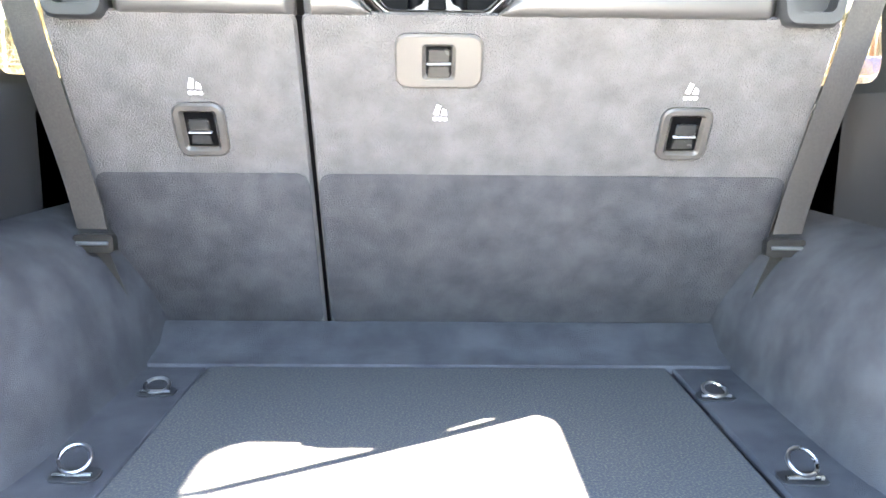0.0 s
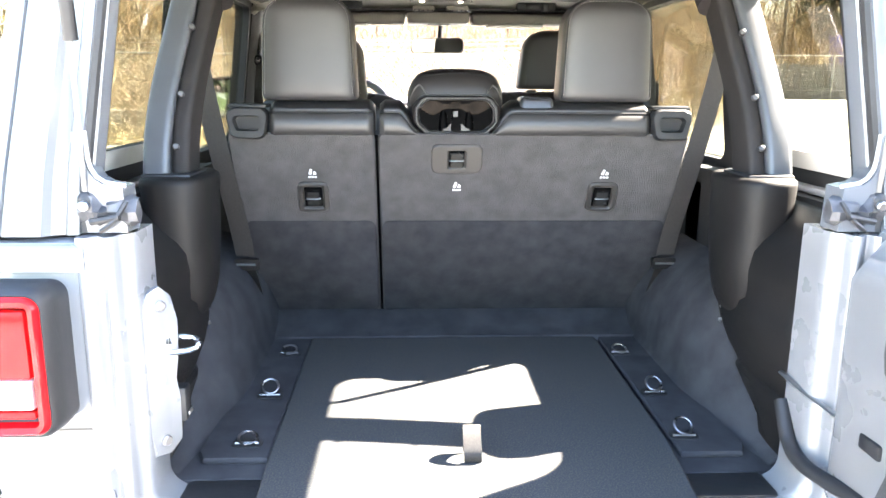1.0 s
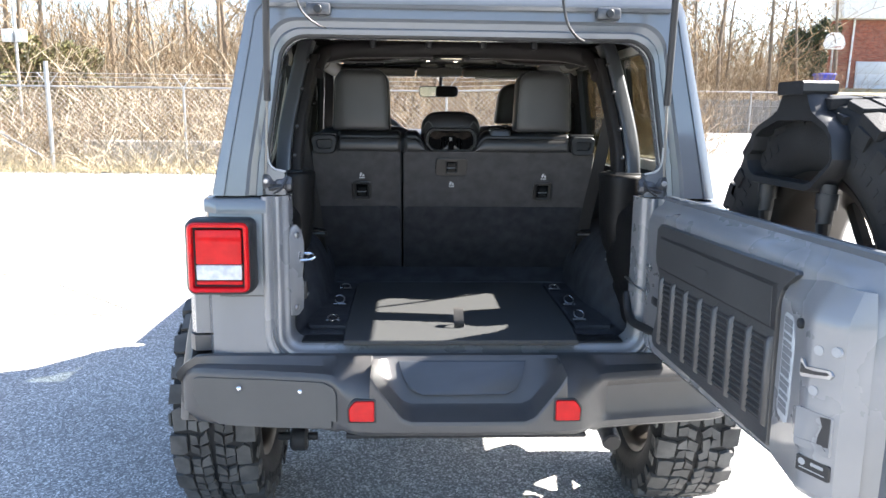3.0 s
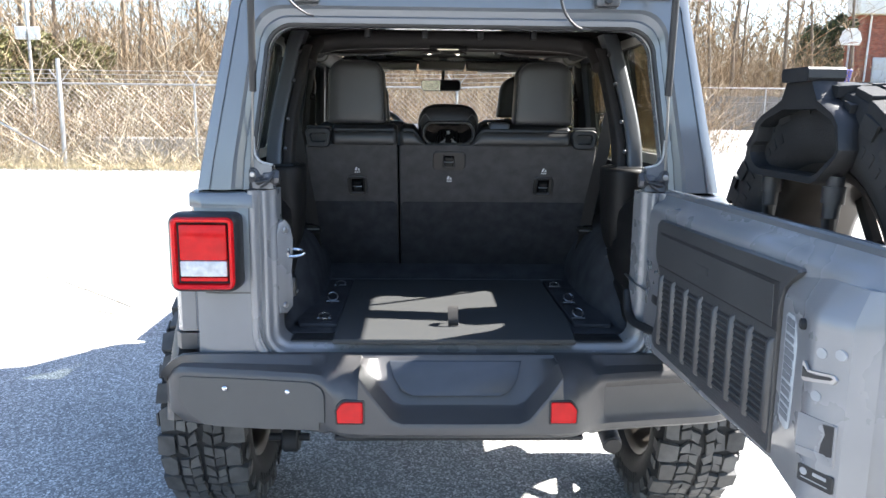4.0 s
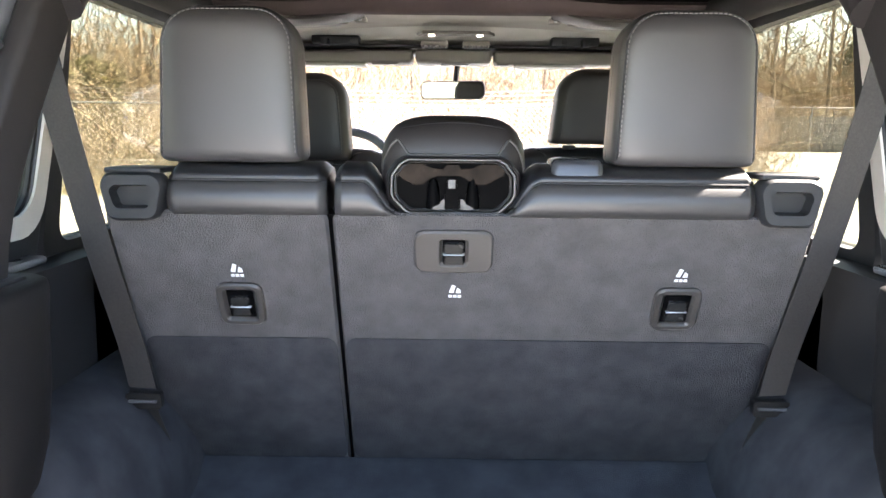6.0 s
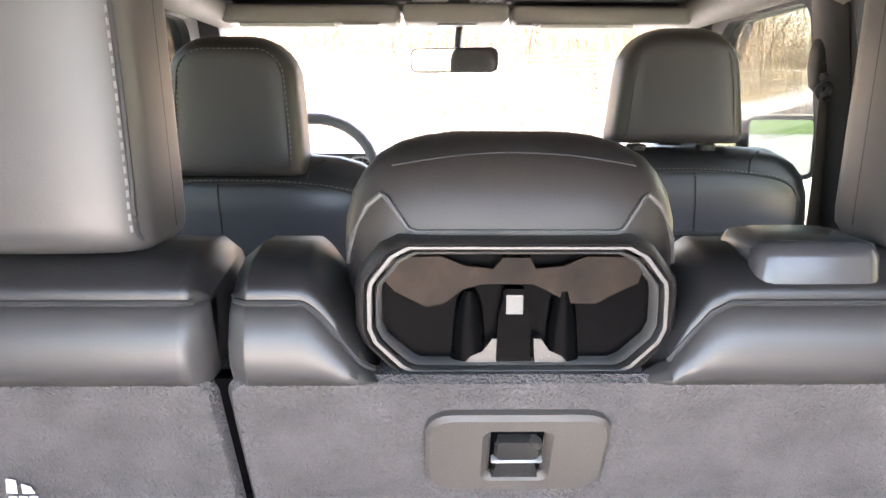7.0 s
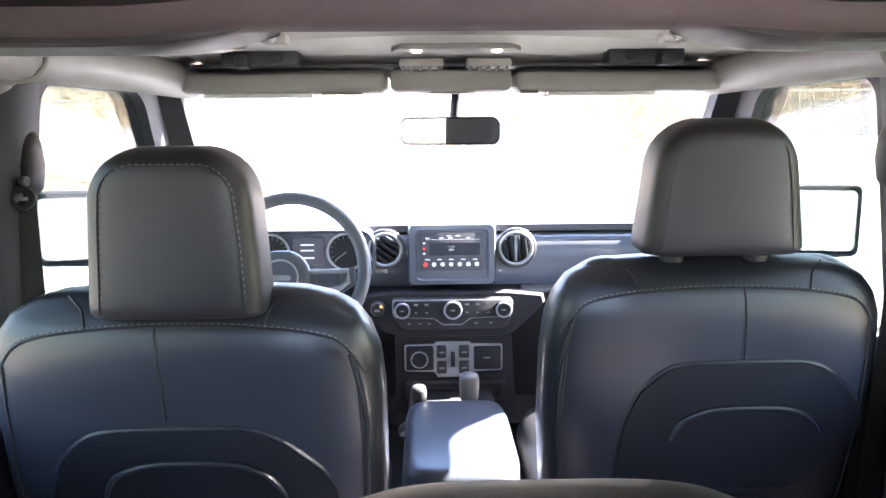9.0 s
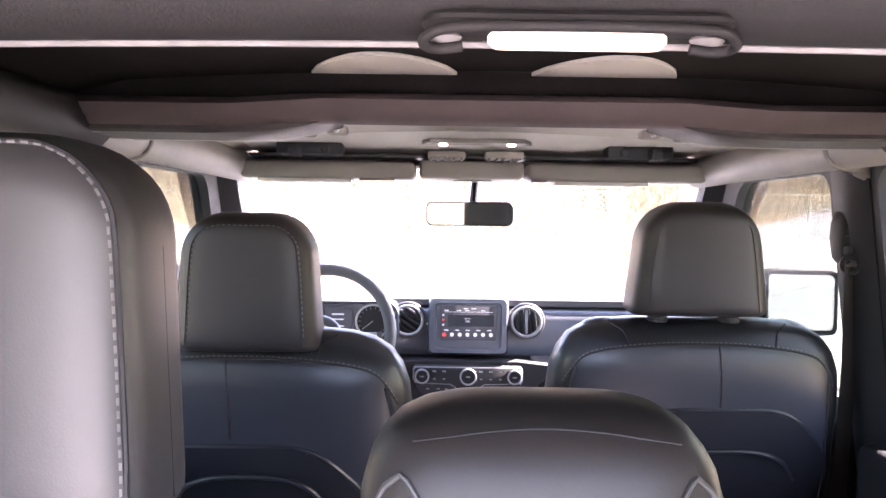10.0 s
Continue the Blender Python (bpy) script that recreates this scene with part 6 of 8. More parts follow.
def wing_mirror(s):
    t = thing("wing_mirror", (s * 0.905, 2.30, 1.30), "black door mirror with square glass", "wing mirror", "wing mirrors")
    cx, cz = s * 0.905, 1.386
    out = rrect(0.20, 0.18, 0.02, 4)
    part("housing", loft([[(cx + x * k, y, cz + z * k) for x, z in out] for y, k in ((2.36, 0.7), (2.34, 0.9), (2.30, 1.0), (2.25, 1.0), (2.245, 0.97), (2.25, 0.90), (2.28, 0.89))], True), M_TRIM, t)
    part("mirror_glass", loft([[(cx + x, y + x * s * -0.16, cz + z) for x, z in rrect(0.172, 0.150, 0.014, 4)] for y in (2.262, 2.258)], True), M_DOORMIRROR, t, "silvered glass")
    part("arm", box(min(s * 0.76, s * 0.87), max(s * 0.76, s * 0.87), 2.30, 2.35, 1.26, 1.31, 0.012), M_PLASTIC, t)


for s in (-1, 1):
    wing_mirror(s)


# the whole front of the cabin stands a little further forward and higher
FRONT = Vector((0.0, 0.096, 0.014))
for o in list(scene.objects):
    if o.type == "EMPTY" and o.location.y > 1.6 and o.name.split(".")[0] in ("dashboard", "steering_wheel", "centre_console", "rear_view_mirror", "sun_visor", "wing_mirror"):
        o.location += FRONT
    elif o.type == "EMPTY" and o.name.startswith("seat_belt") and o.location.y > 1.4:
        o.location += Vector((0, 0.08, 0.008))
    elif o.parent == car and o.name.split(".")[0] in ("header", "header_console", "header_gap_shade", "roof_catch"):
        o.location += FRONT
    elif o.parent == car and o.name.startswith("bar_clip"):
        o.location += Vector((0, 0.06, 0))


# ---- rear bumper ----
def face_y(x):
    """Depth of the bumper's face along its width."""
    return float(np.interp(abs(x), (0.0, 0.30, 0.33, 0.355, 0.385, 0.42, 0.55, 0.70, 0.80, 0.845, 0.868, 0.884), (-0.188, -0.184, -0.178, -0.160, -0.132, -0.112, -0.088, -0.068, -0.050, -0.030, 0.0, 0.05)))


def bumper():
    b = thing("rear_bumper", (0, -0.1, 0.55), "grey plastic rear bumper with bolted side plate and red reflectors", "bumper")
    rings = []
    half = (0.884, 0.878, 0.868, 0.85, 0.82, 0.78, 0.70, 0.60, 0.50, 0.44, 0.425, 0.405, 0.39, 0.37, 0.355, 0.34, 0.325, 0.305, 0.292, 0.288, 0.2845, 0.275, 0.262, 0.25, 0.235, 0.215, 0.20, 0.19, 0.178, 0.166, 0.15, 0.08)
    for x in [-h for h in half] + [0.0] + list(half[::-1]):
        ax, yb = abs(x), face_y(x)
        e = 0.05 * max(0, (ax - 0.80) / 0.084) ** 2
        m = min(1.0, max(0.0, (0.405 - ax) / 0.05))
        zt = 0.712 * (1 - m) + 0.682 * m - e
        r = 0.010 * (1 - m) + 0.034 * m
        zb = 0.545 + (0.012 if ax < 0.38 else 0) + e
        bow = 0.757 - 0.058 * max(0, (ax - 0.80) / 0.084) ** 2
        if ax > 0.286:
            dip = 0.016 if 0.42 < x < 0.80 else 0.004 if 0.40 < x < 0.82 else 0.0
            top = [(0.0, bow), (-0.02, bow - 0.001), (yb * 0.45, bow - 0.006 - 0.4 * (0.757 - zt) * (1 - m)), (yb + r, zt + r * 0.9 + 0.004), (yb + r * 0.35, zt + r * 0.45), (yb, zt - r * 0.3)]
            face = [(yb, zt - r * 0.5 - 0.004), (yb + dip, zt - 0.030), (yb + dip, 0.600), (yb + dip * 0.6, 0.588), (yb, 0.578)]
        else:
            zf = float(np.interp(ax, (0.0, 0.166, 0.195, 0.235, 0.269, 0.286), (0.612, 0.612, 0.624, 0.676, 0.722, 0.752)))
            top = [(0.0, bow), (-0.022, bow - 0.001), (-0.030, min(bow - 0.004, max(zf, 0.748))), (-0.088, min(zf + 0.014, 0.75)), (-0.100, zf + 0.006), (yb + 0.020, zf - 0.002)]
            face = [(yb + 0.004, zf - 0.006), (yb, zf - 0.016), (yb, min(0.600, zf - 0.02)), (yb, 0.588), (yb, 0.576)]
        low = [(yb + 0.006, zb + 0.012), (yb + 0.022, zb), (0.03, zb - 0.004), (0.03, bow - 0.02)]
        rings.append([(x, y, z) for y, z in top + face + low])
    part("shell", loft(rings, True), M_BUMPER, b, "", 28)
    # raised step pad on the back wall of the basin
    pad = [(-0.205, 0.742), (0.185, 0.742), (0.172, 0.700), (0.150, 0.668), (0.12, 0.655), (-0.138, 0.655), (-0.168, 0.668), (-0.190, 0.700)]
    part("step_pad", loft([[(x * k, -0.030 - 0.62 * (0.748 - z) - d, 0.70 + (z - 0.70) * k) for x, z in pad] for d, k in ((-0.01, 1.0), (0.004, 1.0), (0.006, 0.97))], True), M_STEPPAD, b, "grey step pad")
    # bolted plate on one end
    pl = [(-0.822, 0.692), (-0.806, 0.699), (-0.70, 0.7015), (-0.56, 0.7025), (-0.425, 0.7025), (-0.398, 0.692), (-0.386, 0.672), (-0.386, 0.625), (-0.386, 0.590), (-0.402, 0.588), (-0.404, 0.566), (-0.43, 0.560), (-0.56, 0.553), (-0.70, 0.553), (-0.745, 0.555), (-0.785, 0.578), (-0.812, 0.610), (-0.828, 0.650)]
    plate = part("side_plate", loft([[(-0.60 + (x + 0.60) * k, face_y(x) - d, 0.63 + (z - 0.63) * k) for x, z in pl] for d, k in ((-0.01, 1.0), (0.0035, 1.0), (0.005, 0.994))], True), M_STEELPL, b, "flat grey steel cover plate", 30)
    for x in (-0.681, -0.495):
        part("bolt", ball((x, face_y(x) - 0.007, 0.672), 0.009, 0.006, 0.009, 12), M_CHROME, plate)
    for s in (-1, 1):
        rp = [(s * x, z) for x, z in ((-0.038, 0.604), (-0.035, 0.601), (0.032, 0.601), (0.035, 0.604), (0.037, 0.638), (0.033, 0.646), (0.022, 0.660), (0.014, 0.664), (-0.034, 0.664), (-0.038, 0.660))]
        cx = 0.290 if s < 0 else -0.310
        part("reflector_bezel", loft([[(cx - x * q, y, 0.642 + (z - 0.632) * q) for x, z in rp] for q, y in ((1.12, -0.165), (1.12, -0.187), (1.0, -0.1895), (0.96, -0.183))], True), M_SEAL, b)
        part("reflector", loft([[(cx - x * q, y, 0.642 + (z - 0.632) * q) for x, z in rp] for q, y in ((0.97, -0.175), (0.97, -0.1895), (0.92, -0.192))], True), M_RED, b, "red reflector")
    part("valance", box(-0.36, 0.36, -0.14, 0.0, 0.535, 0.552, 0.008, 2), M_TRIM, b)


M_STEPPAD = mat("worn grey step pad", (0.050, 0.056, 0.068), 0.45, 0, (0.042, 0.047, 0.056), 9.0, bump=0.2, bscale=400, rvar=0.1)
M_STEELPL = mat("grey coated steel", (0.062, 0.061, 0.061), 0.55, 0.1, (0.075, 0.074, 0.072), 5.0, rvar=0.08)
bumper()


def tail_lamp(s):
    t = thing("tail_lamp", (s * 0.727, -0.04, 1.07), "square red and white tail lamp in black housing", "tail lamp", "tail lamps")
    cx, cz = s * 0.724 - 0.004, 1.068

    def loop(w, h, r, y, dx=0.0):
        return [(x + dx, y, z) for x, z in rrect(w, h, r, 6, cx, cz)]
    part("housing", loft([loop(0.195, 0.222, 0.024, 0.008), loop(0.198, 0.226, 0.026, -0.03), loop(0.192, 0.222, 0.026, -0.062), loop(0.180, 0.210, 0.022, -0.070), loop(0.160, 0.190, 0.016, -0.068), loop(0.150, 0.185, 0.016, -0.052)], True), M_PLASTIC, t, "", 50)
    part("red_frame", loft([loop(0.176, 0.206, 0.020, -0.062), loop(0.176, 0.206, 0.020, -0.074), loop(0.166, 0.196, 0.016, -0.080), loop(0.150, 0.180, 0.008, -0.077), loop(0.146, 0.176, 0.006, -0.060)], False, True), M_RED, t, "red light frame", 50)
    part("inner_bezel", loft([loop(0.148, 0.178, 0.006, -0.058), loop(0.132, 0.164, 0.004, -0.054), loop(0.132, 0.164, 0.004, -0.05), loop(0.148, 0.178, 0.006, -0.05)], False, True), M_SEAL, t)
    part("red_lens", box(cx - 0.066, cx + 0.066, -0.070, -0.05, 1.048, 1.150, 0.004), M_RED, t)
    part("white_lens", box(cx - 0.066, cx + 0.066, -0.070, -0.05, 1.001, 1.0465, 0.004), M_WHITE, t)
    part("lower_lens", box(cx - 0.066, cx + 0.066, -0.068, -0.05, 0.987, 0.998, 0.002), M_RED, t)


tail_lamp(-1)
tail_lamp(1)


# ---- wheels ----
def wheel_mesh(R, W):
    """Tyre carcass, tread blocks and rim, axis along x about the origin."""
    prof = [(-0.30, 0.575), (-0.42, 0.62), (-0.485, 0.72), (-0.49, 0.82), (-0.465, 0.91), (-0.44, 0.955), (-0.38, 0.965), (0, 0.968), (0.38, 0.965), (0.44, 0.955), (0.465, 0.91), (0.49, 0.82), (0.485, 0.72), (0.42, 0.62), (0.30, 0.575)]
    n = 64
    tyre = loft([[(W * a, R * q * math.cos(2 * math.pi * i / n), R * q * math.sin(2 * math.pi * i / n)) for a, q in prof] for i in range(n)], False, True, None, False)
    vs, fs = [], []
    rnd = random.Random(3)

    def block(poly, r0, r1):
        k = len(vs)
        m = len(poly)
        cu = sum(p[0] for p in poly) / m
        cv = sum(p[1] for p in poly) / m
        poly = [(u + rnd.uniform(-0.004, 0.004), v + rnd.uniform(-0.0065, 0.0065)) for u, v in poly]
        for r, g in ((r0, 1.0), (r1 - 0.002, 0.995), (r1, 0.965)):
            for u, v in poly:
                u2, v2 = cu + (u - cu) * g, cv + (v - cv) * g
                rr_ = r - 0.010 * max(0, abs(u2) / (W / 2) - 0.62) ** 1.2 * 2
                th = v2 / R
                vs.append((u2, rr_ * math.cos(th), rr_ * math.sin(th)))
        for a in (0, m):
            for i in range(m):
                j = (i + 1) % m
                fs.append((k + a + i, k + a + j, k + a + m + j, k + a + m + i))
        fs.append(tuple(k + 2 * m + i for i in range(m)))

    pitch = 2 * math.pi * R / 30
    for k in range(30):
        v = k * pitch
        h = pitch
        for sg in (1, -1):
            o = 0.5 * pitch if sg < 0 else 0.0
            j = rnd.uniform(-0.002, 0.002)
            L = 0.0 if k % 2 else 0.014
            block([(sg * (W * 0.275 + j), v + o + 0.10 * h), (sg * (W * 0.37 + j), v + o + 0.02 * h), (sg * (W * 0.488 - L), v + o + 0.06 * h), (sg * (W * 0.488 - L), v + o + 0.84 * h), (sg * W * 0.36, v + o + 0.90 * h), (sg * W * 0.275, v + o + 0.80 * h)], R * 0.945, R)
            block([(sg * W * 0.018, v + o + 0.16 * h), (sg * W * 0.13, v + o - 0.06 * h), (sg * W * 0.135, v + o + 0.36 * h), (sg * W * 0.03, v + o + 0.50 * h)], R * 0.945, R)
            block([(sg * W * 0.03, v + o + 0.56 * h), (sg * W * 0.137, v + o + 0.42 * h), (sg * W * 0.14, v + o + 0.80 * h), (sg * W * 0.045, v + o + 0.98 * h)], R * 0.945, R * 0.999)
            block([(sg * W * 0.145, v + o - 0.02 * h), (sg * W * 0.25, v + o + 0.12 * h), (sg * W * 0.25, v + o + 0.46 * h), (sg * W * 0.148, v + o + 0.38 * h)], R * 0.945, R)
            block([(sg * W * 0.150, v + o + 0.44 * h), (sg * W * 0.25, v + o + 0.52 * h), (sg * W * 0.25, v + o + 0.86 * h), (sg * W * 0.152, v + o + 0.82 * h)], R * 0.945, R * 0.999)
            block([(sg * W * 0.475, v + o + 0.10 * h), (sg * W * 0.50, v + o + 0.10 * h), (sg * W * 0.50, v + o + 0.60 * h), (sg * W * 0.475, v + o + 0.60 * h)], R * 0.86, R * 0.945)
    # raised marks on the sidewalls
    ws, gs = [], []
    for k in range(66):
        if k % 22 > 12:
            continue
        th = 2 * math.pi * k / 66
        ln, dt0 = rnd.choice((0.05, 0.06, 0.065)), rnd.choice((0.012, 0.018, 0.026))
        for sg in (1, -1):
            b0 = len(ws)
            for du in (0.478, 0.4935):
                for r, dt in ((0.75 * R, -dt0), (0.75 * R, dt0), ((0.75 + ln) * R, dt0 * 0.9), ((0.75 + ln) * R, -dt0 * 0.9)):
                    ws.append((sg * W * du, r * math.cos(th + dt), r * math.sin(th + dt)))
            gs.append((b0 + 4, b0 + 5, b0 + 6, b0 + 7))
            for i in range(4):
                gs.append((b0 + i, b0 + (i + 1) % 4, b0 + 4 + (i + 1) % 4, b0 + 4 + i))
    rim = bmesh.new()
    rp = [(-0.36, 0.55), (-0.40, 0.60), (-0.36, 0.60), (-0.30, 0.555), (0.30, 0.555), (0.36, 0.60), (0.40, 0.60), (0.38, 0.56), (0.30, 0.52), (-0.30, 0.52)]
    loft([[(W * a, R * q * math.cos(2 * math.pi * i / 48), R * q * math.sin(2 * math.pi * i / 48)) for a, q in rp] for i in range(48)], False, True, rim)
    disc((W * 0.2, 0, 0), (1, 0, 0), R * 0.2, W * 0.18, 28, 0.006, rim)
    return tyre, (vs, fs), (ws, gs), rim


def spokes(m, R, W, parent):
    for k in range(8):
        a = 2 * math.pi * k / 8
        bm = tube([(W * 0.22, R * 0.13 * math.cos(a), R * 0.13 * math.sin(a)), (W * 0.30, R * 0.53 * math.cos(a), R * 0.53 * math.sin(a))], R * 0.055, 8)
        bmesh.ops.transform(bm, matrix=m, verts=bm.verts)
        part("spoke", bm, M_RIM, parent)


def wheel(name, c, flip, parent, label):
    tyre, blocks, marks, rim = wheel_mesh(0.425, 0.295)
    m = Matrix.Translation(c) @ (Matrix.Rotation(math.pi, 4, "Z") if flip else Matrix.Identity(4))
    for b in (tyre, rim):
        bmesh.ops.transform(b, matrix=m, verts=b.verts)
    w = part(name, rim, M_RIM, parent, "dark bronze alloy wheel")
    spokes(m, 0.425, 0.295, w)
    part("tyre", tyre, M_RUBBER, w, "", 50)
    tagged(raw("tread", [m @ Vector(v) for v in blocks[0]], blocks[1], M_TREAD, w, "chunky tread blocks"), kind="stuff")
    tagged(raw("sidewall_marks", [m @ Vector(v) for v in marks[0]], marks[1], M_RUBBER, w, "raised black sidewall marks"), kind="stuff")
    return w


R_AX = 0.60
wheel("wheel", (-0.838, R_AX, 0.425), True, car, "")
wheel("wheel", (0.838, R_AX, 0.425), False, car, "")
wheel("wheel", (-0.815, 3.58, 0.425), True, car, "")
wheel("wheel", (0.815, 3.58, 0.425), False, car, "")
part("rear_axle", tube([(-0.75, R_AX, 0.425), (0.75, R_AX, 0.425)], 0.045, 12), M_TRIM, car)

# ---- tailgate ----
HINGE = Vector((0.598, 0.02, 0))
SWING = 3
D = Vector((math.sin(radians(SWING)), -math.cos(radians(SWING)), 0))
N = Vector((-math.cos(radians(SWING)), -math.sin(radians(SWING)), 0))
GATE = Matrix(((D.x, N.x, 0, HINGE.x), (D.y, N.y, 0, HINGE.y), (0, 0, 1, 0), (0, 0, 0, 1)))


def gated(bm):
    bmesh.ops.transform(bm, matrix=GATE, verts=bm.verts)
    return bm


def tailgate():
    """Built in its own plane: along from the hinge, out towards the bay, up."""
    skin = [(0.0, 0.765), (0.02, 0.742), (0.98, 0.740), (1.045, 0.748), (1.085, 0.785), (1.096, 0.90), (1.102, 0.93), (1.090, 0.955), (1.088, 1.145), (1.098, 1.165), (1.100, 1.19), (1.065, 1.235), (1.03, 1.252), (0.3, 1.254), (0.015, 1.252), (0.0, 1.238)]
    g = part("tailgate", gated(prism(skin, -0.024, 0.0, 0.005)), M_PAINT, car, "grey swing tailgate standing open")
    o = [(0.006, 0.785), (0.03, 0.756), (0.96, 0.756), (1.03, 0.765), (1.068, 0.80), (1.072, 1.00), (1.070, 1.16), (1.045, 1.212), (1.015, 1.236), (0.3, 1.238), (0.03, 1.238), (0.006, 1.21)]

    def ringo(i, j, d):
        """The pressing's outline drawn in by i along and j up and down."""
        return [(u + (i if u < 0.5 else -i), d, z + (j if z < 1 else -j)) for u, z in o]
    part("inner_panel", gated(loft([ringo(0, 0, 0.0), ringo(0.002, 0.002, 0.004), ringo(0.008, 0.010, 0.008), ringo(0.014, 0.020, 0.030), ringo(0.022, 0.032, 0.046), ringo(0.036, 0.042, 0.052)], True)), M_JAMB, g, "grey inner pressing", 50)
    # black panel with storage lid and louvres
    vp = [(0.150, 0.850), (0.156, 0.832), (0.172, 0.824), (0.60, 0.812), (0.806, 0.806), (0.812, 0.815), (0.806, 1.10), (0.820, 1.148), (0.865, 1.184), (0.86, 1.190), (0.60, 1.186), (0.165, 1.184), (0.146, 1.170), (0.144, 1.10), (0.150, 1.075), (0.176, 1.045), (0.184, 1.02), (0.180, 0.93), (0.166, 0.89)]
    part("vent_panel", gated(loft([[(u, d, z) for u, z in vp] for d in (0.046, 0.062)] + [[(0.48 + (u - 0.48) * 0.992, 0.066, 0.99 + (z - 0.99) * 0.985) for u, z in vp]], True)), M_VENT, g, "black vented inner panel")
    part("lid_gap", gated(prism([(0.180, 1.058), (0.806, 1.055), (0.800, 1.152), (0.180, 1.152)], 0.066, 0.0672, 0.0004)), M_SEAL, g)
    part("storage_lid", gated(prism([(0.184, 1.063), (0.790, 1.060), (0.786, 1.145), (0.184, 1.147)], 0.0672, 0.0692, 0.001)), M_VENT, g, "plain black storage lid")
    part("lid_badge", gated(box(0.42, 0.49, 0.0692, 0.0704, 1.096, 1.114, 0.0004, 1)), M_VENT, g)
    xs = [0.207 + i * 0.0835 for i in range(8)]
    for x in xs:
        part("louvre_rib", gated(loft([[(x + q, 0.066 + (d - 0.066) * k, z) for q, d in ((-0.010, 0.064), (-0.0085, 0.071), (-0.005, 0.0755), (0.005, 0.0755), (0.0085, 0.071), (0.010, 0.064))] for z, k in ((0.843, 0.0), (0.850, 1.0), (1.030, 1.0), (1.040, 0.0))], True)), M_BUMPER, g, "", 50)
    bm = box(-0.031, 0.031, -0.004, 0.003, -0.0030, 0.0030, 0.0012, 1, None, Matrix.Rotation(radians(22), 4, "X"))
    me = bpy.data.meshes.new("louvre_slat")
    bm.to_mesh(me)
    bm.free()
    me.materials.append(M_VENT)
    for i in range(7):
        xc = (xs[i] + xs[i + 1]) / 2
        part("louvre_back", gated(box(xc - 0.032, xc + 0.032, 0.0655, 0.0666, 0.850, 1.033, 0.0002, 1)), M_SEAL, g)
        for k in range(12):
            ob = new("louvre_slat", me)
            ob.parent = g
            ob.matrix_basis = GATE @ Matrix.Translation((xc, 0.0672, 0.858 + k * 0.0152))
    # housing at the latch side: slanted edge with the label, face, falling to the rim
    prof = [(0.806, 0.030), (0.808, 0.056), (0.822, 0.066), (0.955, 0.094), (0.972, 0.099), (0.984, 0.100), (0.994, 0.098), (1.030, 0.084), (1.046, 0.072), (1.052, 0.055), (1.060, 0.030)]
    rings = []
    for z, k, i in ((0.778, 0.30, 0.03), (0.786, 0.70, 0.012), (0.798, 0.94, 0.004), (0.808, 1.0, 0.0), (1.118, 1.0, 0.0), (1.128, 0.985, 0.001), (1.142, 0.90, 0.004), (1.176, 0.50, 0.012), (1.190, 0.34, 0.016)):
        rings.append([(u + (i if u < 0.92 else -i * 0.6), 0.03 + (d - 0.03) * k, z) for u, d in prof])
    part("latch_box", gated(loft(rings, True)), M_JAMB, g, "raised grey latch housing", 20)

    def onface(u):
        return 0.098 - (u - 0.994) * 0.39

    def slab(outline, lift_, depth=0.004):
        return gated(loft([[(u, onface(u) + lift_ + e, z) for u, z in outline] for e in (-depth, 0.0)], True))
    part("latch_slot", slab([(0.974, 1.024), (0.978, 1.020), (1.030, 1.031), (1.035, 1.039), (1.030, 1.046), (0.984, 1.041), (0.977, 1.054), (0.974, 1.054)], 0.004), M_STEEL, g, "chrome tailgate latch")
    part("latch_mouth", slab([(0.976, 1.027), (1.004, 1.031), (1.026, 1.036), (1.029, 1.039), (1.024, 1.041), (1.000, 1.037), (0.984, 1.037), (0.976, 1.046)], 0.0055), M_SEAL, g)
    for u, z in ((1.003, 1.076), (1.035, 1.082), (1.000, 1.000)):
        part("plug", slab([(u + 0.009 * math.cos(radians(a)), z + 0.009 * math.sin(radians(a))) for a in range(0, 360, 20)], 0.0015), M_PLUG, g)
    sd = Vector((-0.2, 1.0, 0))

    def onside(u):
        return 0.066 + (u - 0.822) * 0.2105
    part("round_stop", gated(disc((0.938, onside(0.938) + 0.003, 1.108), sd, 0.010, 0.010, 16, 0.002)), M_TRIM, g)
    part("stop_hole", gated(disc((0.938, onside(0.938) + 0.008, 1.108), sd, 0.004, 0.002, 10, 0.0005)), M_SEAL, g)
    part("pull_pocket", slab(rrect(0.068, 0.074, 0.004, 3, 1.006, 0.925), 0.0012), M_JAMB, g)
    # flat dark slab for the shade inside the pull pocket
    part("pocket_shade", slab([(1.016, 0.900), (1.0375, 0.906), (1.0375, 0.960), (1.018, 0.957), (1.024, 0.940), (1.018, 0.922)], 0.0022), M_SEAL, g)
    part("pocket_floor", slab([(0.974, 0.892), (1.034, 0.898), (1.026, 0.906), (0.974, 0.902)], 0.0024), M_JAMB, g)
    part("maker_plate", slab(rrect(0.062, 0.030, 0.002, 3, 1.012, 0.857), 0.0014), M_SEAL, g, "black data sticker")
    part("plate_mark", slab([(0.992 + 0.0065 * math.cos(radians(a)), 0.861 + 0.0065 * math.sin(radians(a))) for a in range(0, 360, 24)], 0.0022), M_PLUG, g)
    part("plate_bar", slab(rrect(0.024, 0.006, 0.001, 2, 1.021, 0.863), 0.0022), M_PLUG, g)
    part("plate_bar", slab(rrect(0.048, 0.0018, 0.0008, 2, 1.012, 0.850), 0.0022), M_PLUG, g)
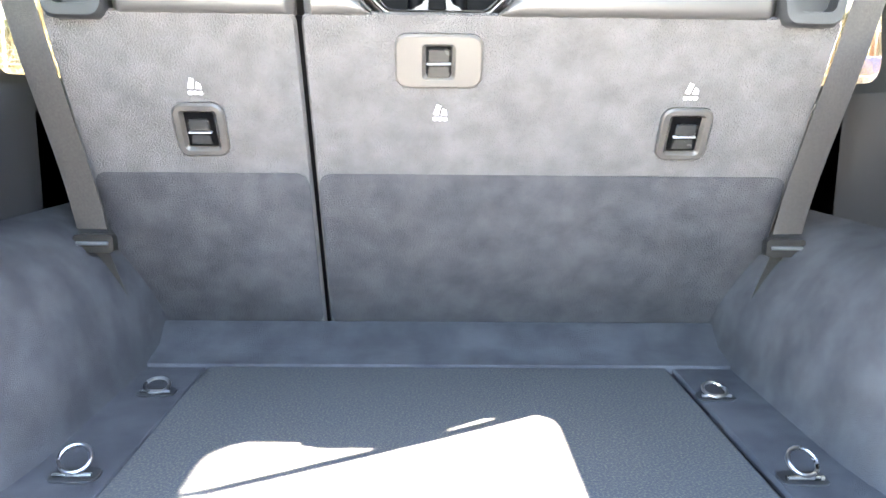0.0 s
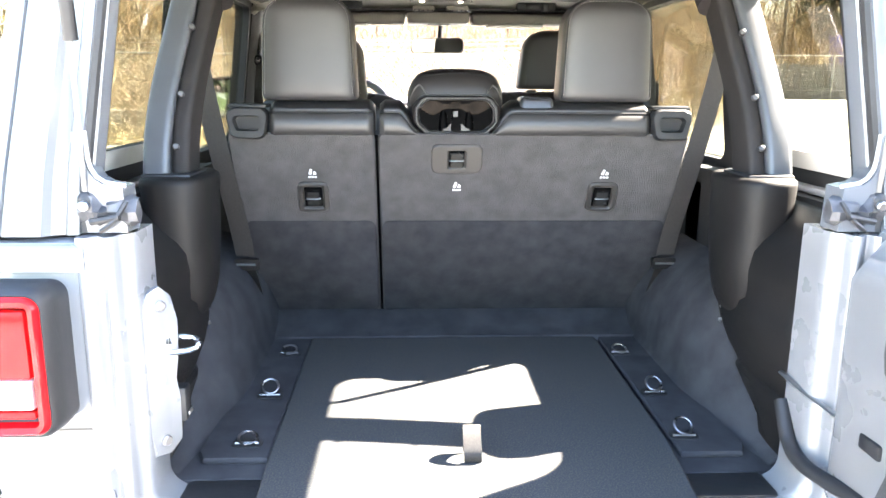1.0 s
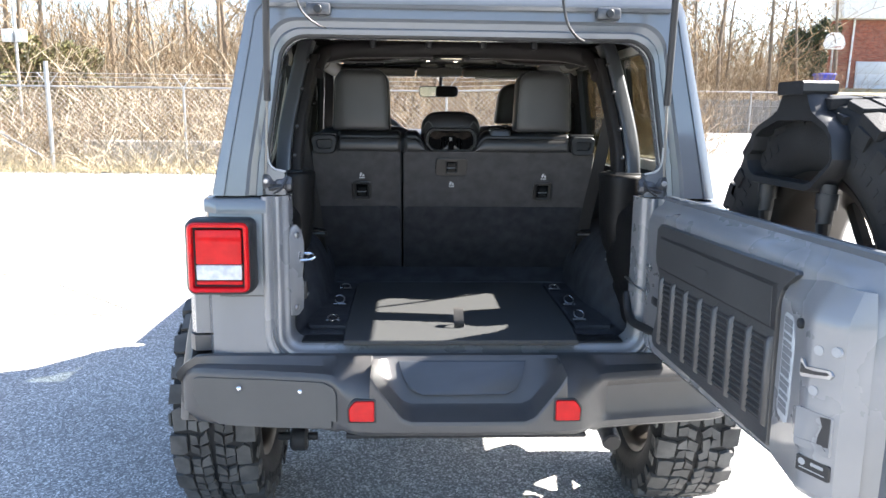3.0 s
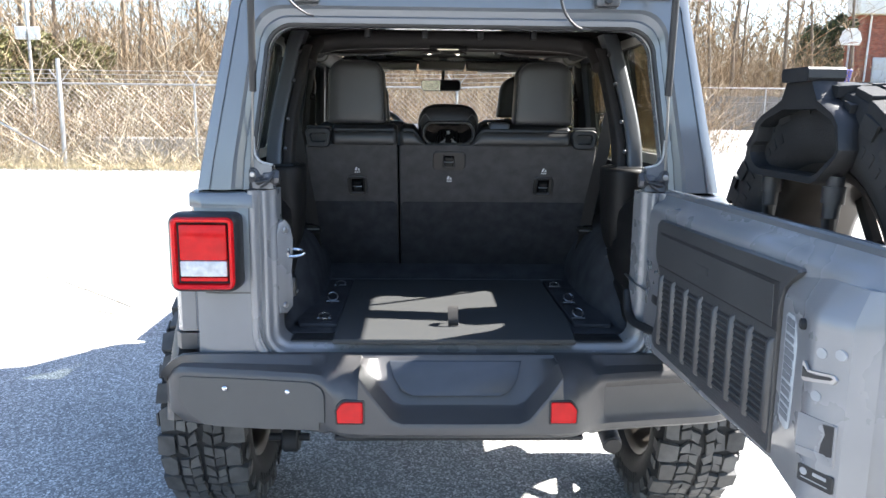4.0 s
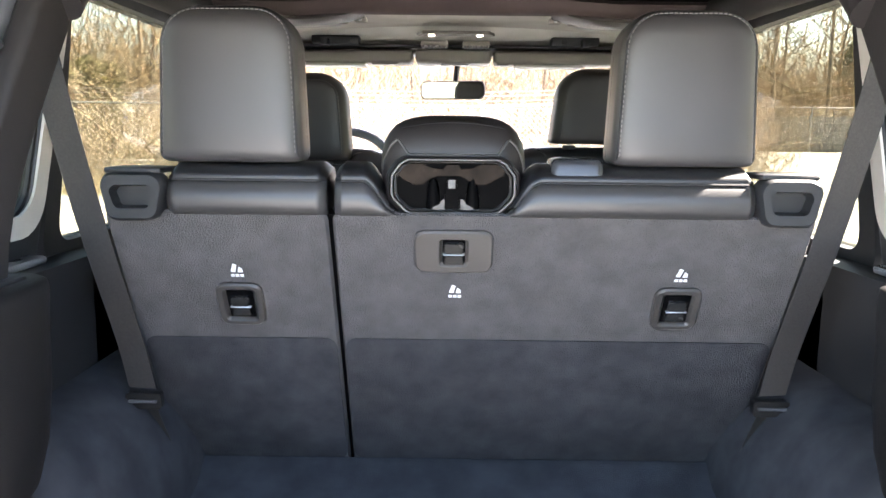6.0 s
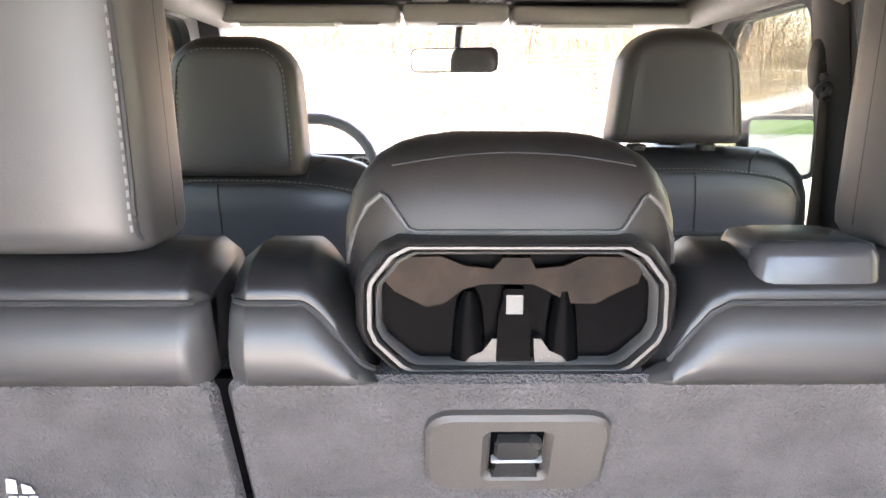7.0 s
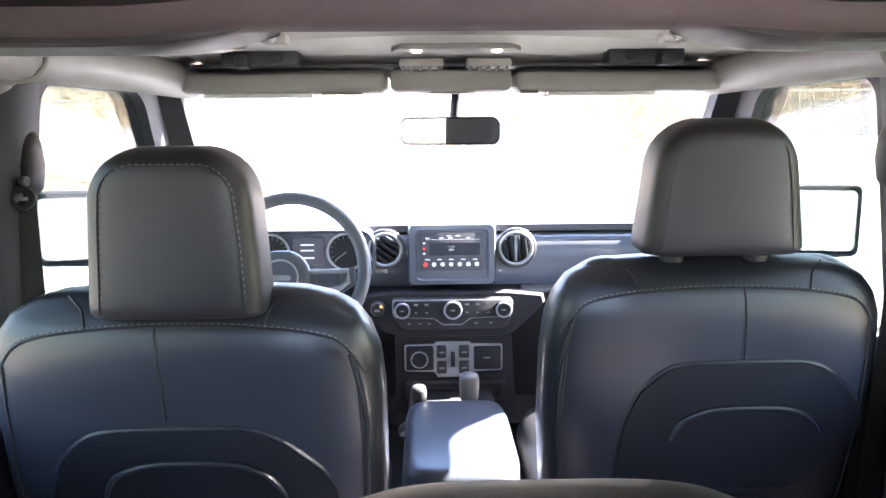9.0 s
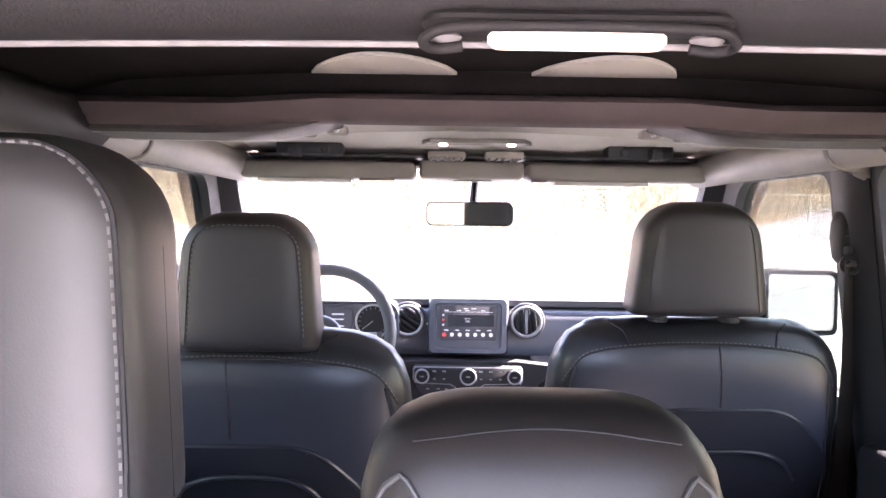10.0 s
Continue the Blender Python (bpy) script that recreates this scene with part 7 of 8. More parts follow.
    # load label on the slanted edge of the housing
    lab = [(0.848, 0.915), (0.856, 0.898), (0.890, 0.892), (0.906, 0.900), (0.910, 0.93), (0.912, 1.06), (0.900, 1.095), (0.888, 1.108), (0.856, 1.108), (0.848, 1.10)]
    part("load_label", gated(loft([[(0.879 + (u - 0.879) * k, onside(u) + d, 1.0 + (z - 1.0) * k) for u, z in lab] for d, k in ((-0.003, 1.0), (0.0012, 1.0), (0.0014, 0.99))], True)), M_LABEL, g, "silver label strip with dark print")
    rnd = random.Random(9)
    for k in range(13):
        z = 0.910 + k * 0.0148
        u1 = 0.853 + rnd.uniform(0.042, 0.051)
        h = rnd.choice((0.009, 0.012, 0.0125))
        part("print_bar", gated(loft([[(u, onside(u) + d, zz) for u, zz in ((0.853, z), (u1, z), (u1, z + h), (0.853, z + h))] for d in (0.0005, 0.0020)], True)), M_PRINT, g)
    for u in (0.40, 0.72):
        part("flange_bolt", gated(disc((u, 0.010, 0.766), (0, 1, 0), 0.004, 0.006, 10)), M_SEAL, g)
    return g


M_PLUG = mat("pale grey plug", (0.30, 0.305, 0.315), 0.4, 0, (0.26, 0.265, 0.275), 20.0)
M_PRINT = mat("grey label print", (0.13, 0.137, 0.15), 0.5, 0, (0.17, 0.177, 0.19), 80.0)
gate = tailgate()
# hinges, check strap and cable boot between body and gate
for z in (1.115, 0.86):
    h = part("gate_hinge", box(0.568, 0.625, -0.045, 0.0, z - 0.05, z + 0.05, 0.005), M_PAINT, car, "painted gate hinge")
    part("hinge_pin", tube([(0.604, -0.050, z - 0.054), (0.604, -0.050, z + 0.054)], 0.009, 12), M_JAMB, h)
    part("hinge_slot", box(0.577, 0.597, -0.049, -0.044, z - 0.022, z + 0.022, 0.002, 1), M_SEAL, h)
part("check_strap", tube(smoothline([(0.528, 0.12, 0.975), (0.540, 0.06, 0.962), (0.552, 0.0, 0.955), (0.562, -0.06, 0.948), (0.565, -0.14, 0.945)], 5), 0.006, 8, None, True, False, 0.5), M_STEEL, car, "steel door check strap")
part("strap_end", box(0.548, 0.575, -0.135, -0.085, 0.936, 0.960, 0.004), M_SEAL, car)
part("cable_boot", tube(smoothline([(0.535, 0.12, 0.92), (0.528, 0.07, 0.868), (0.530, 0.02, 0.850), (0.545, -0.05, 0.850), (0.565, -0.14, 0.858)], 6), 0.013, 10), M_SEAL, car, "black rubber cable boot")

# ---- spare wheel on its carrier ----
sp = GATE @ Vector((0.60, -0.240, 1.112))
tyre, blocks, marks, rim = wheel_mesh(0.425, 0.295)
mm = Matrix.Translation(sp) @ Matrix.Rotation(radians(SWING), 4, "Z")
for b in (tyre, rim):
    bmesh.ops.transform(b, matrix=mm, verts=b.verts)
spare = thing("spare_wheel", sp, "full-size spare wheel with chunky black tyre on the open tailgate", "spare wheel")
spokes(mm, 0.425, 0.295, part("rim", rim, M_RIM, spare, "dark bronze alloy rim"))
part("tyre", tyre, M_RUBBER, spare, "", 50)
tagged(raw("tread", [mm @ Vector(v) for v in blocks[0]], blocks[1], M_RUBBER, spare), kind="stuff")
tagged(raw("sidewall_marks", [mm @ Vector(v) for v in marks[0]], marks[1], M_RUBBER, spare), kind="stuff")
carrier = thing("wheel_carrier", GATE @ Vector((0.56, -0.06, 1.1)), "black cast carrier with high brake lamp behind the spare wheel", "wheel carrier")
out = [(0.395, 1.335), (0.42, 1.328), (0.66, 1.325), (0.685, 1.335), (0.745, 1.385), (0.752, 1.40), (0.742, 1.448), (0.72, 1.472), (0.66, 1.500), (0.635, 1.540), (0.535, 1.540), (0.515, 1.500), (0.43, 1.468), (0.402, 1.448), (0.392, 1.405), (0.372, 1.392), (0.366, 1.372), (0.376, 1.350)]
CU, CZ = 0.555, 1.408


def ring_at(k, d):
    return [(CU + (u - CU) * k, d, CZ + (min(z, 1.498 if k < 0.92 else 9) - CZ) * (k - (0.10 if k < 0.92 else 0))) for u, z in out]


part("ring_frame", gated(loft([ring_at(0.97, -0.112), ring_at(1.0, -0.102), ring_at(1.0, -0.068), ring_at(0.97, -0.058), ring_at(0.90, -0.062), ring_at(0.875, -0.075), ring_at(0.875, -0.108)], False, True)), M_PLASTIC, carrier, "", 30)
part("lamp_head", gated(loft([[(u, d, z) for u, z in ((0.543, 1.536), (0.636, 1.536), (0.642, 1.543), (0.642, 1.560), (0.636, 1.565), (0.543, 1.565), (0.537, 1.560), (0.537, 1.543))] for d in (-0.125, -0.12, -0.05, -0.044)], True)), M_PLASTIC, carrier)
for u in (0.445, 0.690):
    part("carrier_leg", gated(tube([(u, -0.095, 1.345), (u, -0.09, 1.26), (u, -0.09, 1.02)], [0.019, 0.017, 0.016], 10)), M_PLASTIC, carrier)
    part("leg_collar", gated(tube([(u, -0.093, 1.325), (u, -0.092, 1.29)], 0.023, 12)), M_PLASTIC, carrier)
part("carrier_plate", gated(box(0.40, 0.76, -0.13, -0.024, 0.92, 1.10, 0.02, 3)), M_PLASTIC, carrier)

# ---- open rear glass ----
lg = thing("rear_glass", (0, 0.0, 1.85), "tinted rear glass swung up on two gas struts", "rear window")
A0, A1 = Vector((0, -0.03, 1.865)), Vector((0, -0.30, 2.27))
rings = []
for t in (0, 1):
    rings.append([Vector((x, A0.y + (A1.y - A0.y) * v, A0.z + (A1.z - A0.z) * v + 0.006 * t)) for x, v in ((-0.58, 0), (0.58, 0), (0.60, 0.9), (0.56, 1.0), (-0.56, 1.0), (-0.60, 0.9))])
part("pane", loft(rings, True), M_TINT, lg)
for s in (-1, 1):
    st = part("strut_rod", tube([(s * 0.603, 0.028, 1.30), (s * 0.578, -0.03, 1.62)], 0.0036, 8), M_GREYTRIM, lg)
    part("strut_body", tube([(s * 0.585, -0.012, 1.52), (s * 0.558, -0.125, 2.005)], 0.010, 10), M_SEAL, st)
    part("strut_end", ball((s * 0.603, 0.026, 1.292), 0.012, 0.010, 0.014, 10), M_SEAL, st)

# ---- underside bits behind the axle ----
part("shock_mount", disc((-0.56, 0.28, 0.50), (0, 0.2, 1), 0.055, 0.03, 20), M_TRIM, car)
part("shock_absorber", tube([(-0.57, 0.45, 0.40), (-0.56, 0.26, 0.62)], 0.03, 12), M_TRIM, car)
part("shock_bolt", tube([(-0.62, 0.20, 0.52), (-0.50, 0.20, 0.52)], 0.012, 8), M_STEEL, car)
part("tail_pipe", tube(smoothline([(0.50, 1.0, 0.42), (0.53, 0.6, 0.40), (0.55, 0.40, 0.37), (0.555, 0.27, 0.335)], 5), 0.034, 16), M_FOLD, car, "worn steel tail pipe")
part("pipe_mouth", tube([(0.5552, 0.262, 0.333), (0.5553, 0.2645, 0.3336)], 0.030, 16), M_SEAL, car)
part("lower_mount", tube([(-0.64, 0.32, 0.345), (-0.50, 0.32, 0.345)], 0.014, 10), M_TRIM, car)
part("lower_eye", disc((-0.565, 0.32, 0.335), (1, 0, 0), 0.042, 0.06, 20, 0.008), M_TRIM, car)
part("fuel_tank", box(-0.42, 0.42, 0.3, 0.95, 0.44, 0.62, 0.04, 3), M_TRIM, car)


# ---- surroundings ----
M_TWIG = mat("bare tan twigs", (0.150, 0.098, 0.056), 0.9, 0, (0.27, 0.195, 0.115), 3.0, island=0.62)
M_STRAW = mat("dry straw grass", (0.50, 0.42, 0.28), 0.9, 0, (0.38, 0.30, 0.18), 3.0, island=0.4)
M_VINE = mat("pale bare canes", (0.44, 0.37, 0.27), 0.9, 0, (0.30, 0.24, 0.16), 3.0, island=0.35)
M_BARK = mat("grey brown bark", (0.13, 0.10, 0.075), 0.95, 0, (0.20, 0.16, 0.12), 5.0, bump=0.8, bscale=25, bdist=0.02, island=0.2)
M_EVER = mat("evergreen leaves", (0.028, 0.048, 0.02), 0.6, 0, (0.06, 0.075, 0.03), 2.0, island=0.5)
M_OLIVE = mat("olive leaves", (0.10, 0.10, 0.03), 0.7, 0, (0.16, 0.14, 0.05), 2.0, island=0.5)
M_GALV = mat("galvanised steel", (0.45, 0.45, 0.44), 0.5, 0.6, (0.36, 0.35, 0.34), 6.0, rvar=0.12)
M_WIRE = mat("dull fence wire", (0.36, 0.34, 0.32), 0.7, 0, (0.27, 0.25, 0.23), 4.0)
M_CONC = mat("pale concrete", (0.45, 0.43, 0.40), 0.9, 0, (0.36, 0.345, 0.32), 2.0, bump=0.4, bscale=60)
M_WOODF = mat("weathered grey boards", (0.16, 0.15, 0.14), 0.9, 0, (0.10, 0.095, 0.09), 4.0, bump=0.5, bscale=40, island=0.3)
M_BRICK = mat("red brick", (0.30, 0.10, 0.065), 0.9, 0, (0.22, 0.075, 0.05), 4.0, bump=0.4, bscale=60, island=0.25)
M_HWHITE = mat("white painted wood", (0.75, 0.75, 0.73), 0.6, 0, (0.65, 0.65, 0.63), 5.0)
M_ROOF = mat("grey shingles", (0.12, 0.115, 0.11), 0.9, 0, (0.17, 0.165, 0.16), 6.0, bump=0.5, bscale=20)
M_BLUE = mat("blue plastic", (0.04, 0.05, 0.45), 0.45, 0, (0.05, 0.06, 0.38), 5.0)


def sticks(name, segs, material, sides=3):
    """Many thin tapered rods as one mesh: rows of start, end, radius."""
    p = np.array([s_[0] for s_ in segs], float)
    q = np.array([s_[1] for s_ in segs], float)
    r = np.array([s_[2] for s_ in segs], float)[:, None]
    d = q - p
    d /= np.linalg.norm(d, axis=1, keepdims=True) + 1e-9
    ref = np.where(np.abs(d[:, 2:3]) > 0.9, np.array([[1.0, 0, 0]]), np.array([[0, 0, 1.0]]))
    u = np.cross(d, ref)
    u /= np.linalg.norm(u, axis=1, keepdims=True) + 1e-9
    v = np.cross(d, u)
    rows = []
    for base, k in ((p, 1.0), (q, 0.6)):
        for j in range(sides):
            a = 2 * math.pi * j / sides
            rows.append(base + r * k * (math.cos(a) * u + math.sin(a) * v))
    co = np.stack(rows, 1).reshape(-1, 3)
    n = len(segs)
    f = []
    for j in range(sides):
        f.append([j, (j + 1) % sides, sides + (j + 1) % sides, sides + j])
    f = (np.array(f)[None] + (np.arange(n) * 2 * sides)[:, None, None]).reshape(-1, 4)
    me = bpy.data.meshes.new(name)
    me.from_pydata(co.tolist(), [], f.tolist())
    me.materials.append(material)
    return me


def leaves(name, pts, size, material, rnd):
    """Many small folded leaf clumps as one mesh."""
    co, f = [], []
    for p in pts:
        n = Vector((rnd.gauss(0, 1), rnd.gauss(0, 1), rnd.gauss(0, 1) + 0.6)).normalized()
        a = n.orthogonal().normalized()
        b = n.cross(a)
        s_ = size * rnd.uniform(0.6, 1.4)
        k = len(co)
        p = Vector(p)
        co += [p - a * s_, p + b * s_ * 0.45 + n * s_ * 0.2, p + a * s_, p - b * s_ * 0.45 + n * s_ * 0.2]
        f += [(k, k + 1, k + 2), (k, k + 2, k + 3)]
    me = bpy.data.meshes.new(name)
    me.from_pydata([tuple(c) for c in co], [], f)
    me.materials.append(material)
    return me


def grow(rnd, p, d, length, r, depth, segs, tips, spread=0.6, up=0.15):
    """A branch of three bent lengths that forks until the depth is used up."""
    pts = [p]
    for i in range(3):
        d = (d + Vector((rnd.gauss(0, 0.16), rnd.gauss(0, 0.16), rnd.gauss(0, 0.10) + up * 0.3))).normalized()
        pts.append(pts[-1] + d * length / 3)
        segs.append((pts[-2], pts[-1], r * (1 - 0.22 * i)))
    if depth == 0:
        tips.append(pts[-1])
        return
    for k in range(rnd.choice((2, 3, 3))):
        base = pts[rnd.choice((1, 2, 3, 3))]
        nd = (d + Vector((rnd.gauss(0, spread), rnd.gauss(0, spread), rnd.gauss(0, spread * 0.6) + up))).normalized()
        grow(rnd, base, nd, length * rnd.uniform(0.55, 0.8), max(0.004, r * 0.52), depth - 1, segs, tips, spread, up)


def tree_meshes(seed, height, r, depth):
    rnd = random.Random(seed)
    trunk, twig, tips = [], [], []
    p, d = Vector((0, 0, -0.3)), Vector((rnd.gauss(0, 0.04), rnd.gauss(0, 0.04), 1)).normalized()
    n = 6
    for i in range(n):
        q = p + d * height / n
        trunk.append((p, q, r * (1 - 0.72 * i / n)))
        if i >= 1:
            for k in range(rnd.choice((2, 3))):
                a = rnd.uniform(0, 6.28)
                nd = Vector((math.cos(a), math.sin(a), rnd.uniform(0.35, 0.9))).normalized()
                grow(rnd, p.lerp(q, rnd.random()), nd, height * rnd.uniform(0.16, 0.26), r * 0.34 * (1 - 0.5 * i / n), depth, twig, tips)
        p = q
        d = (d + Vector((rnd.gauss(0, 0.07), rnd.gauss(0, 0.07), 0.1))).normalized()
    return sticks("trunk", trunk, M_BARK, 9), sticks("crown", twig, M_TWIG, 3), tips


def place(ob_name, me, parent):
    ob = new(ob_name, me)
    ob.parent = parent
    return ob


TREES = [tree_meshes(s_, h, r, 3) for s_, h, r in ((11, 10, 0.13), (12, 8, 0.09), (13, 12, 0.16), (14, 7, 0.07))]


def bare_tree(x, y, k, scale, turn):
    t = thing("bare_tree", (x, y, rise(x, y)), "leafless winter tree with grey trunk and tan twigs", "tree", "bare trees")
    t.rotation_euler = (0, 0, radians(turn))
    t.scale = (scale, scale, scale)
    place("trunk", TREES[k][0], t)
    place("crown", TREES[k][1], t)


rnd = random.Random(21)
for x, y, k, sc in ((-13.5, 25, 0, 1.0), (-10.8, 27, 1, 1.1), (-8.6, 24, 3, 1.0), (-7.4, 28, 2, 0.9), (-5.2, 25, 1, 1.0), (-3.4, 29, 0, 1.0), (-1.2, 26, 3, 1.1), (0.8, 30, 2, 0.9), (3.2, 27, 1, 1.0), (5.6, 30, 0, 0.9), (7.6, 25, 3, 1.2), (10.0, 31.5, 0, 1.1), (11.2, 34, 2, 1.0), (13.2, 33, 1, 1.2), (12.3, 37, 0, 1.0), (14.4, 39, 2, 0.9), (16.6, 38, 1, 1.1), (18.6, 36.5, 3, 1.3), (15.4, 36, 2, 0.9), (17.5, 35, 0, 1.1), (20.5, 38, 1, 1.2), (23.5, 40, 2, 0.8), (27, 45, 0, 1.2), (-17, 26, 2, 0.9), (-21, 24, 0, 1.0), (-26, 25, 1, 1.2), (-31, 22, 2, 0.9), (-24, 17, 3, 1.1), (-28, 12, 0, 1.0), (-32, 6, 2, 0.9), (30, 26, 0, 1.0), (34, 20, 2, 0.9), (36, 14, 1, 1.2), (38, 6, 0, 1.0)):
    bare_tree(x, y, k, sc, rnd.uniform(0, 360))


def pine(x, y, h, seed):
    r2 = random.Random(seed)
    t = thing("pine_tree", (x, y, rise(x, y)), "tall pine with bare trunk and high green crown", "tree", "pine trees")
    segs = [(Vector((0, 0, -0.3 + h * i / 6)), Vector((0, 0, -0.3 + h * (i + 1) / 6)), 0.16 - 0.018 * i) for i in range(6)]
    pts = []
    for k in range(26):
        z = h * r2.uniform(0.55, 1.0)
        a = r2.uniform(0, 6.28)
        L = (1.15 - z / h) * 4.5 + 0.4
        tip = Vector((L * math.cos(a), L * math.sin(a), z + 0.2))
        segs.append((Vector((0, 0, z)), tip, 0.03))
        for j in range(70):
            u = r2.uniform(0.35, 1.05)
            pts.append(tip * u + Vector((0, 0, z)) * (1 - u) + Vector((r2.gauss(0, 0.25), r2.gauss(0, 0.25), r2.gauss(0, 0.16))))
    place("trunk", sticks("trunk", segs, M_BARK, 7), t)
    place("crown", leaves("crown", pts, 0.16, M_EVER, r2), t)


for i, (x, y, h) in enumerate(((-16.5, 33, 17), (-14.2, 35, 19), (-12.6, 34, 18), (-11.0, 36, 20), (-9.2, 35, 17), (-18.5, 34, 18), (16, 48, 17), (22, 52, 18))):
    pine(x, y, h, 40 + i)


def shrub(name, x, y, w, h, n, material, size, seed, label):
    """A leafy evergreen mass: a core of limbs and leaf clumps in lobes."""
    r2 = random.Random(seed)
    t = thing(name, (x, y, rise(x, y)), label, "shrub", "evergreen shrubs")
    lobes = [(Vector((r2.uniform(-w, w), r2.uniform(-w * 0.5, w * 0.5), r2.uniform(0.2, 0.85) * h)), r2.uniform(0.25, 0.5) * min(w, h)) for _ in range(16)]
    pts = []
    for i in range(n):
        c, r = lobes[i % 16]
        v = Vector((r2.gauss(0, 1), r2.gauss(0, 1), r2.gauss(0, 1))).normalized() * r * r2.uniform(0.6, 1.08)
        p = c + v
        pts.append((p.x, p.y, max(0.05, p.z)))
    segs = [(Vector((r2.uniform(-w, w) * 0.3, 0, -0.2)), c, 0.03) for c, r in lobes]
    place("branch", sticks("branch", segs, M_BARK, 5), t)
    place("foliage", leaves("foliage", pts, size, material, r2), t)


shrub("evergreen_shrub", -15.0, 23.4, 2.3, 3.9, 9000, M_OLIVE, 0.10, 5, "olive-green evergreen thicket behind the fence")
shrub("evergreen_shrub", -11.9, 24.8, 1.2, 3.6, 4500, M_OLIVE, 0.09, 6, "olive-green evergreen bush behind the fence")
shrub("holly_tree", 23.2, 41.8, 1.0, 4.4, 8000, M_EVER, 0.12, 7, "dark evergreen tree beside the brick house")
shrub("holly_tree", 22.2, 41.6, 0.8, 3.2, 4000, M_EVER, 0.12, 8, "dark evergreen tree beside the brick house")
shrub("evergreen_shrub", 31.0, 24.0, 3.0, 3.5, 6000, M_EVER, 0.13, 9, "dark evergreen hedge beside the lot")


def thicket(name, label, x0, x1, y0, y1, h0, h1, n, material, seed, lean=0.35, r=(0.004, 0.009), category="brush"):
    """Uncountable upright canes and twigs with side shoots."""
    r2 = random.Random(seed)
    segs = []
    for i in range(n):
        x, y = r2.uniform(x0, x1), r2.uniform(y0, y1)
        h = r2.uniform(h0, h1) * (0.6 + 0.4 * math.sin(x * 1.7 + 0.6 * math.sin(x * 0.6)) ** 2)
        p = Vector((x, y, rise(x, y) - 0.05))
        d = Vector((r2.gauss(0, lean), r2.gauss(0, lean), 1)).normalized()
        q_r = r2.uniform(*r)
        k = 4
        for j in range(k):
            q = p + d * h / k
            segs.append((p, q, q_r * (1 - 0.2 * j)))
            if j and r2.random() < 0.8:
                a = r2.uniform(0, 6.28)
                nd = (d * 0.7 + Vector((math.cos(a), math.sin(a), r2.uniform(-0.2, 0.5)))).normalized()
                segs.append((p, p + nd * h * r2.uniform(0.12, 0.3), q_r * 0.6))
            d = (d + Vector((r2.gauss(0, 0.25), r2.gauss(0, 0.25), -0.12 * j * lean))).normalized()
            p = q
    ob = new(name, sticks(name, segs, material))
    tagged(ob, label, category, kind="stuff")


thicket("brush", "dense bare tan brush behind the chain-link fence", -34, 9, 18.6, 24, 1.2, 3.4, 8500, M_TWIG, 1, 0.5)
thicket("brush", "taller bare saplings behind the fence", -36, 9.5, 22, 32, 2.5, 8.5, 7500, M_TWIG, 2, 0.36, (0.006, 0.014))
thicket("dry_grass", "pale dry weeds along the foot of the fence", -34, 6, 16.4, 18.8, 0.2, 0.8, 6000, M_STRAW, 3, 0.5, (0.004, 0.007), "grass")
thicket("brush", "bare brush on the bank behind the board fence", 7, 20.5, 31.5, 42, 1.0, 5.0, 3800, M_TWIG, 4, 0.40, (0.006, 0.014))
thicket("brush", "low bare brush on the bank below the brick house", 20.5, 34, 31.5, 36, 0.5, 1.4, 1500, M_TWIG, 41, 0.4, (0.005, 0.010))
thicket("vines", "pale bare vines and canes grown through the fence", -36, 7, 16.6, 18.6, 0.7, 2.6, 1300, M_VINE, 31, 0.65, (0.009, 0.018))
thicket("brush", "pale tangled canes standing behind the fence", -12, -2, 19.0, 22.5, 2.0, 5.2, 380, M_VINE, 33, 0.5, (0.012, 0.022))
thicket("far_woods", "far grey-brown winter woods", -90, 70, 48, 75, 6.0, 12.0, 5200, M_TWIG, 5, 0.15, (0.03, 0.07), "woods")
thicket("brush", "bare brush beside the lot", -42, -24, -14, 18, 2.0, 6.0, 2600, M_TWIG, 6, 0.25, (0.01, 0.02))
thicket("brush", "bare brush beside the lot", 33, 46, -20, 30, 2.0, 6.0, 2200, M_TWIG, 7, 0.25, (0.01, 0.02))
thicket("far_woods", "far tree line behind the lot", -80, 80, -130, -110, 7.0, 12.0, 3000, M_EVER, 8, 0.3, (0.2, 0.5), "woods")


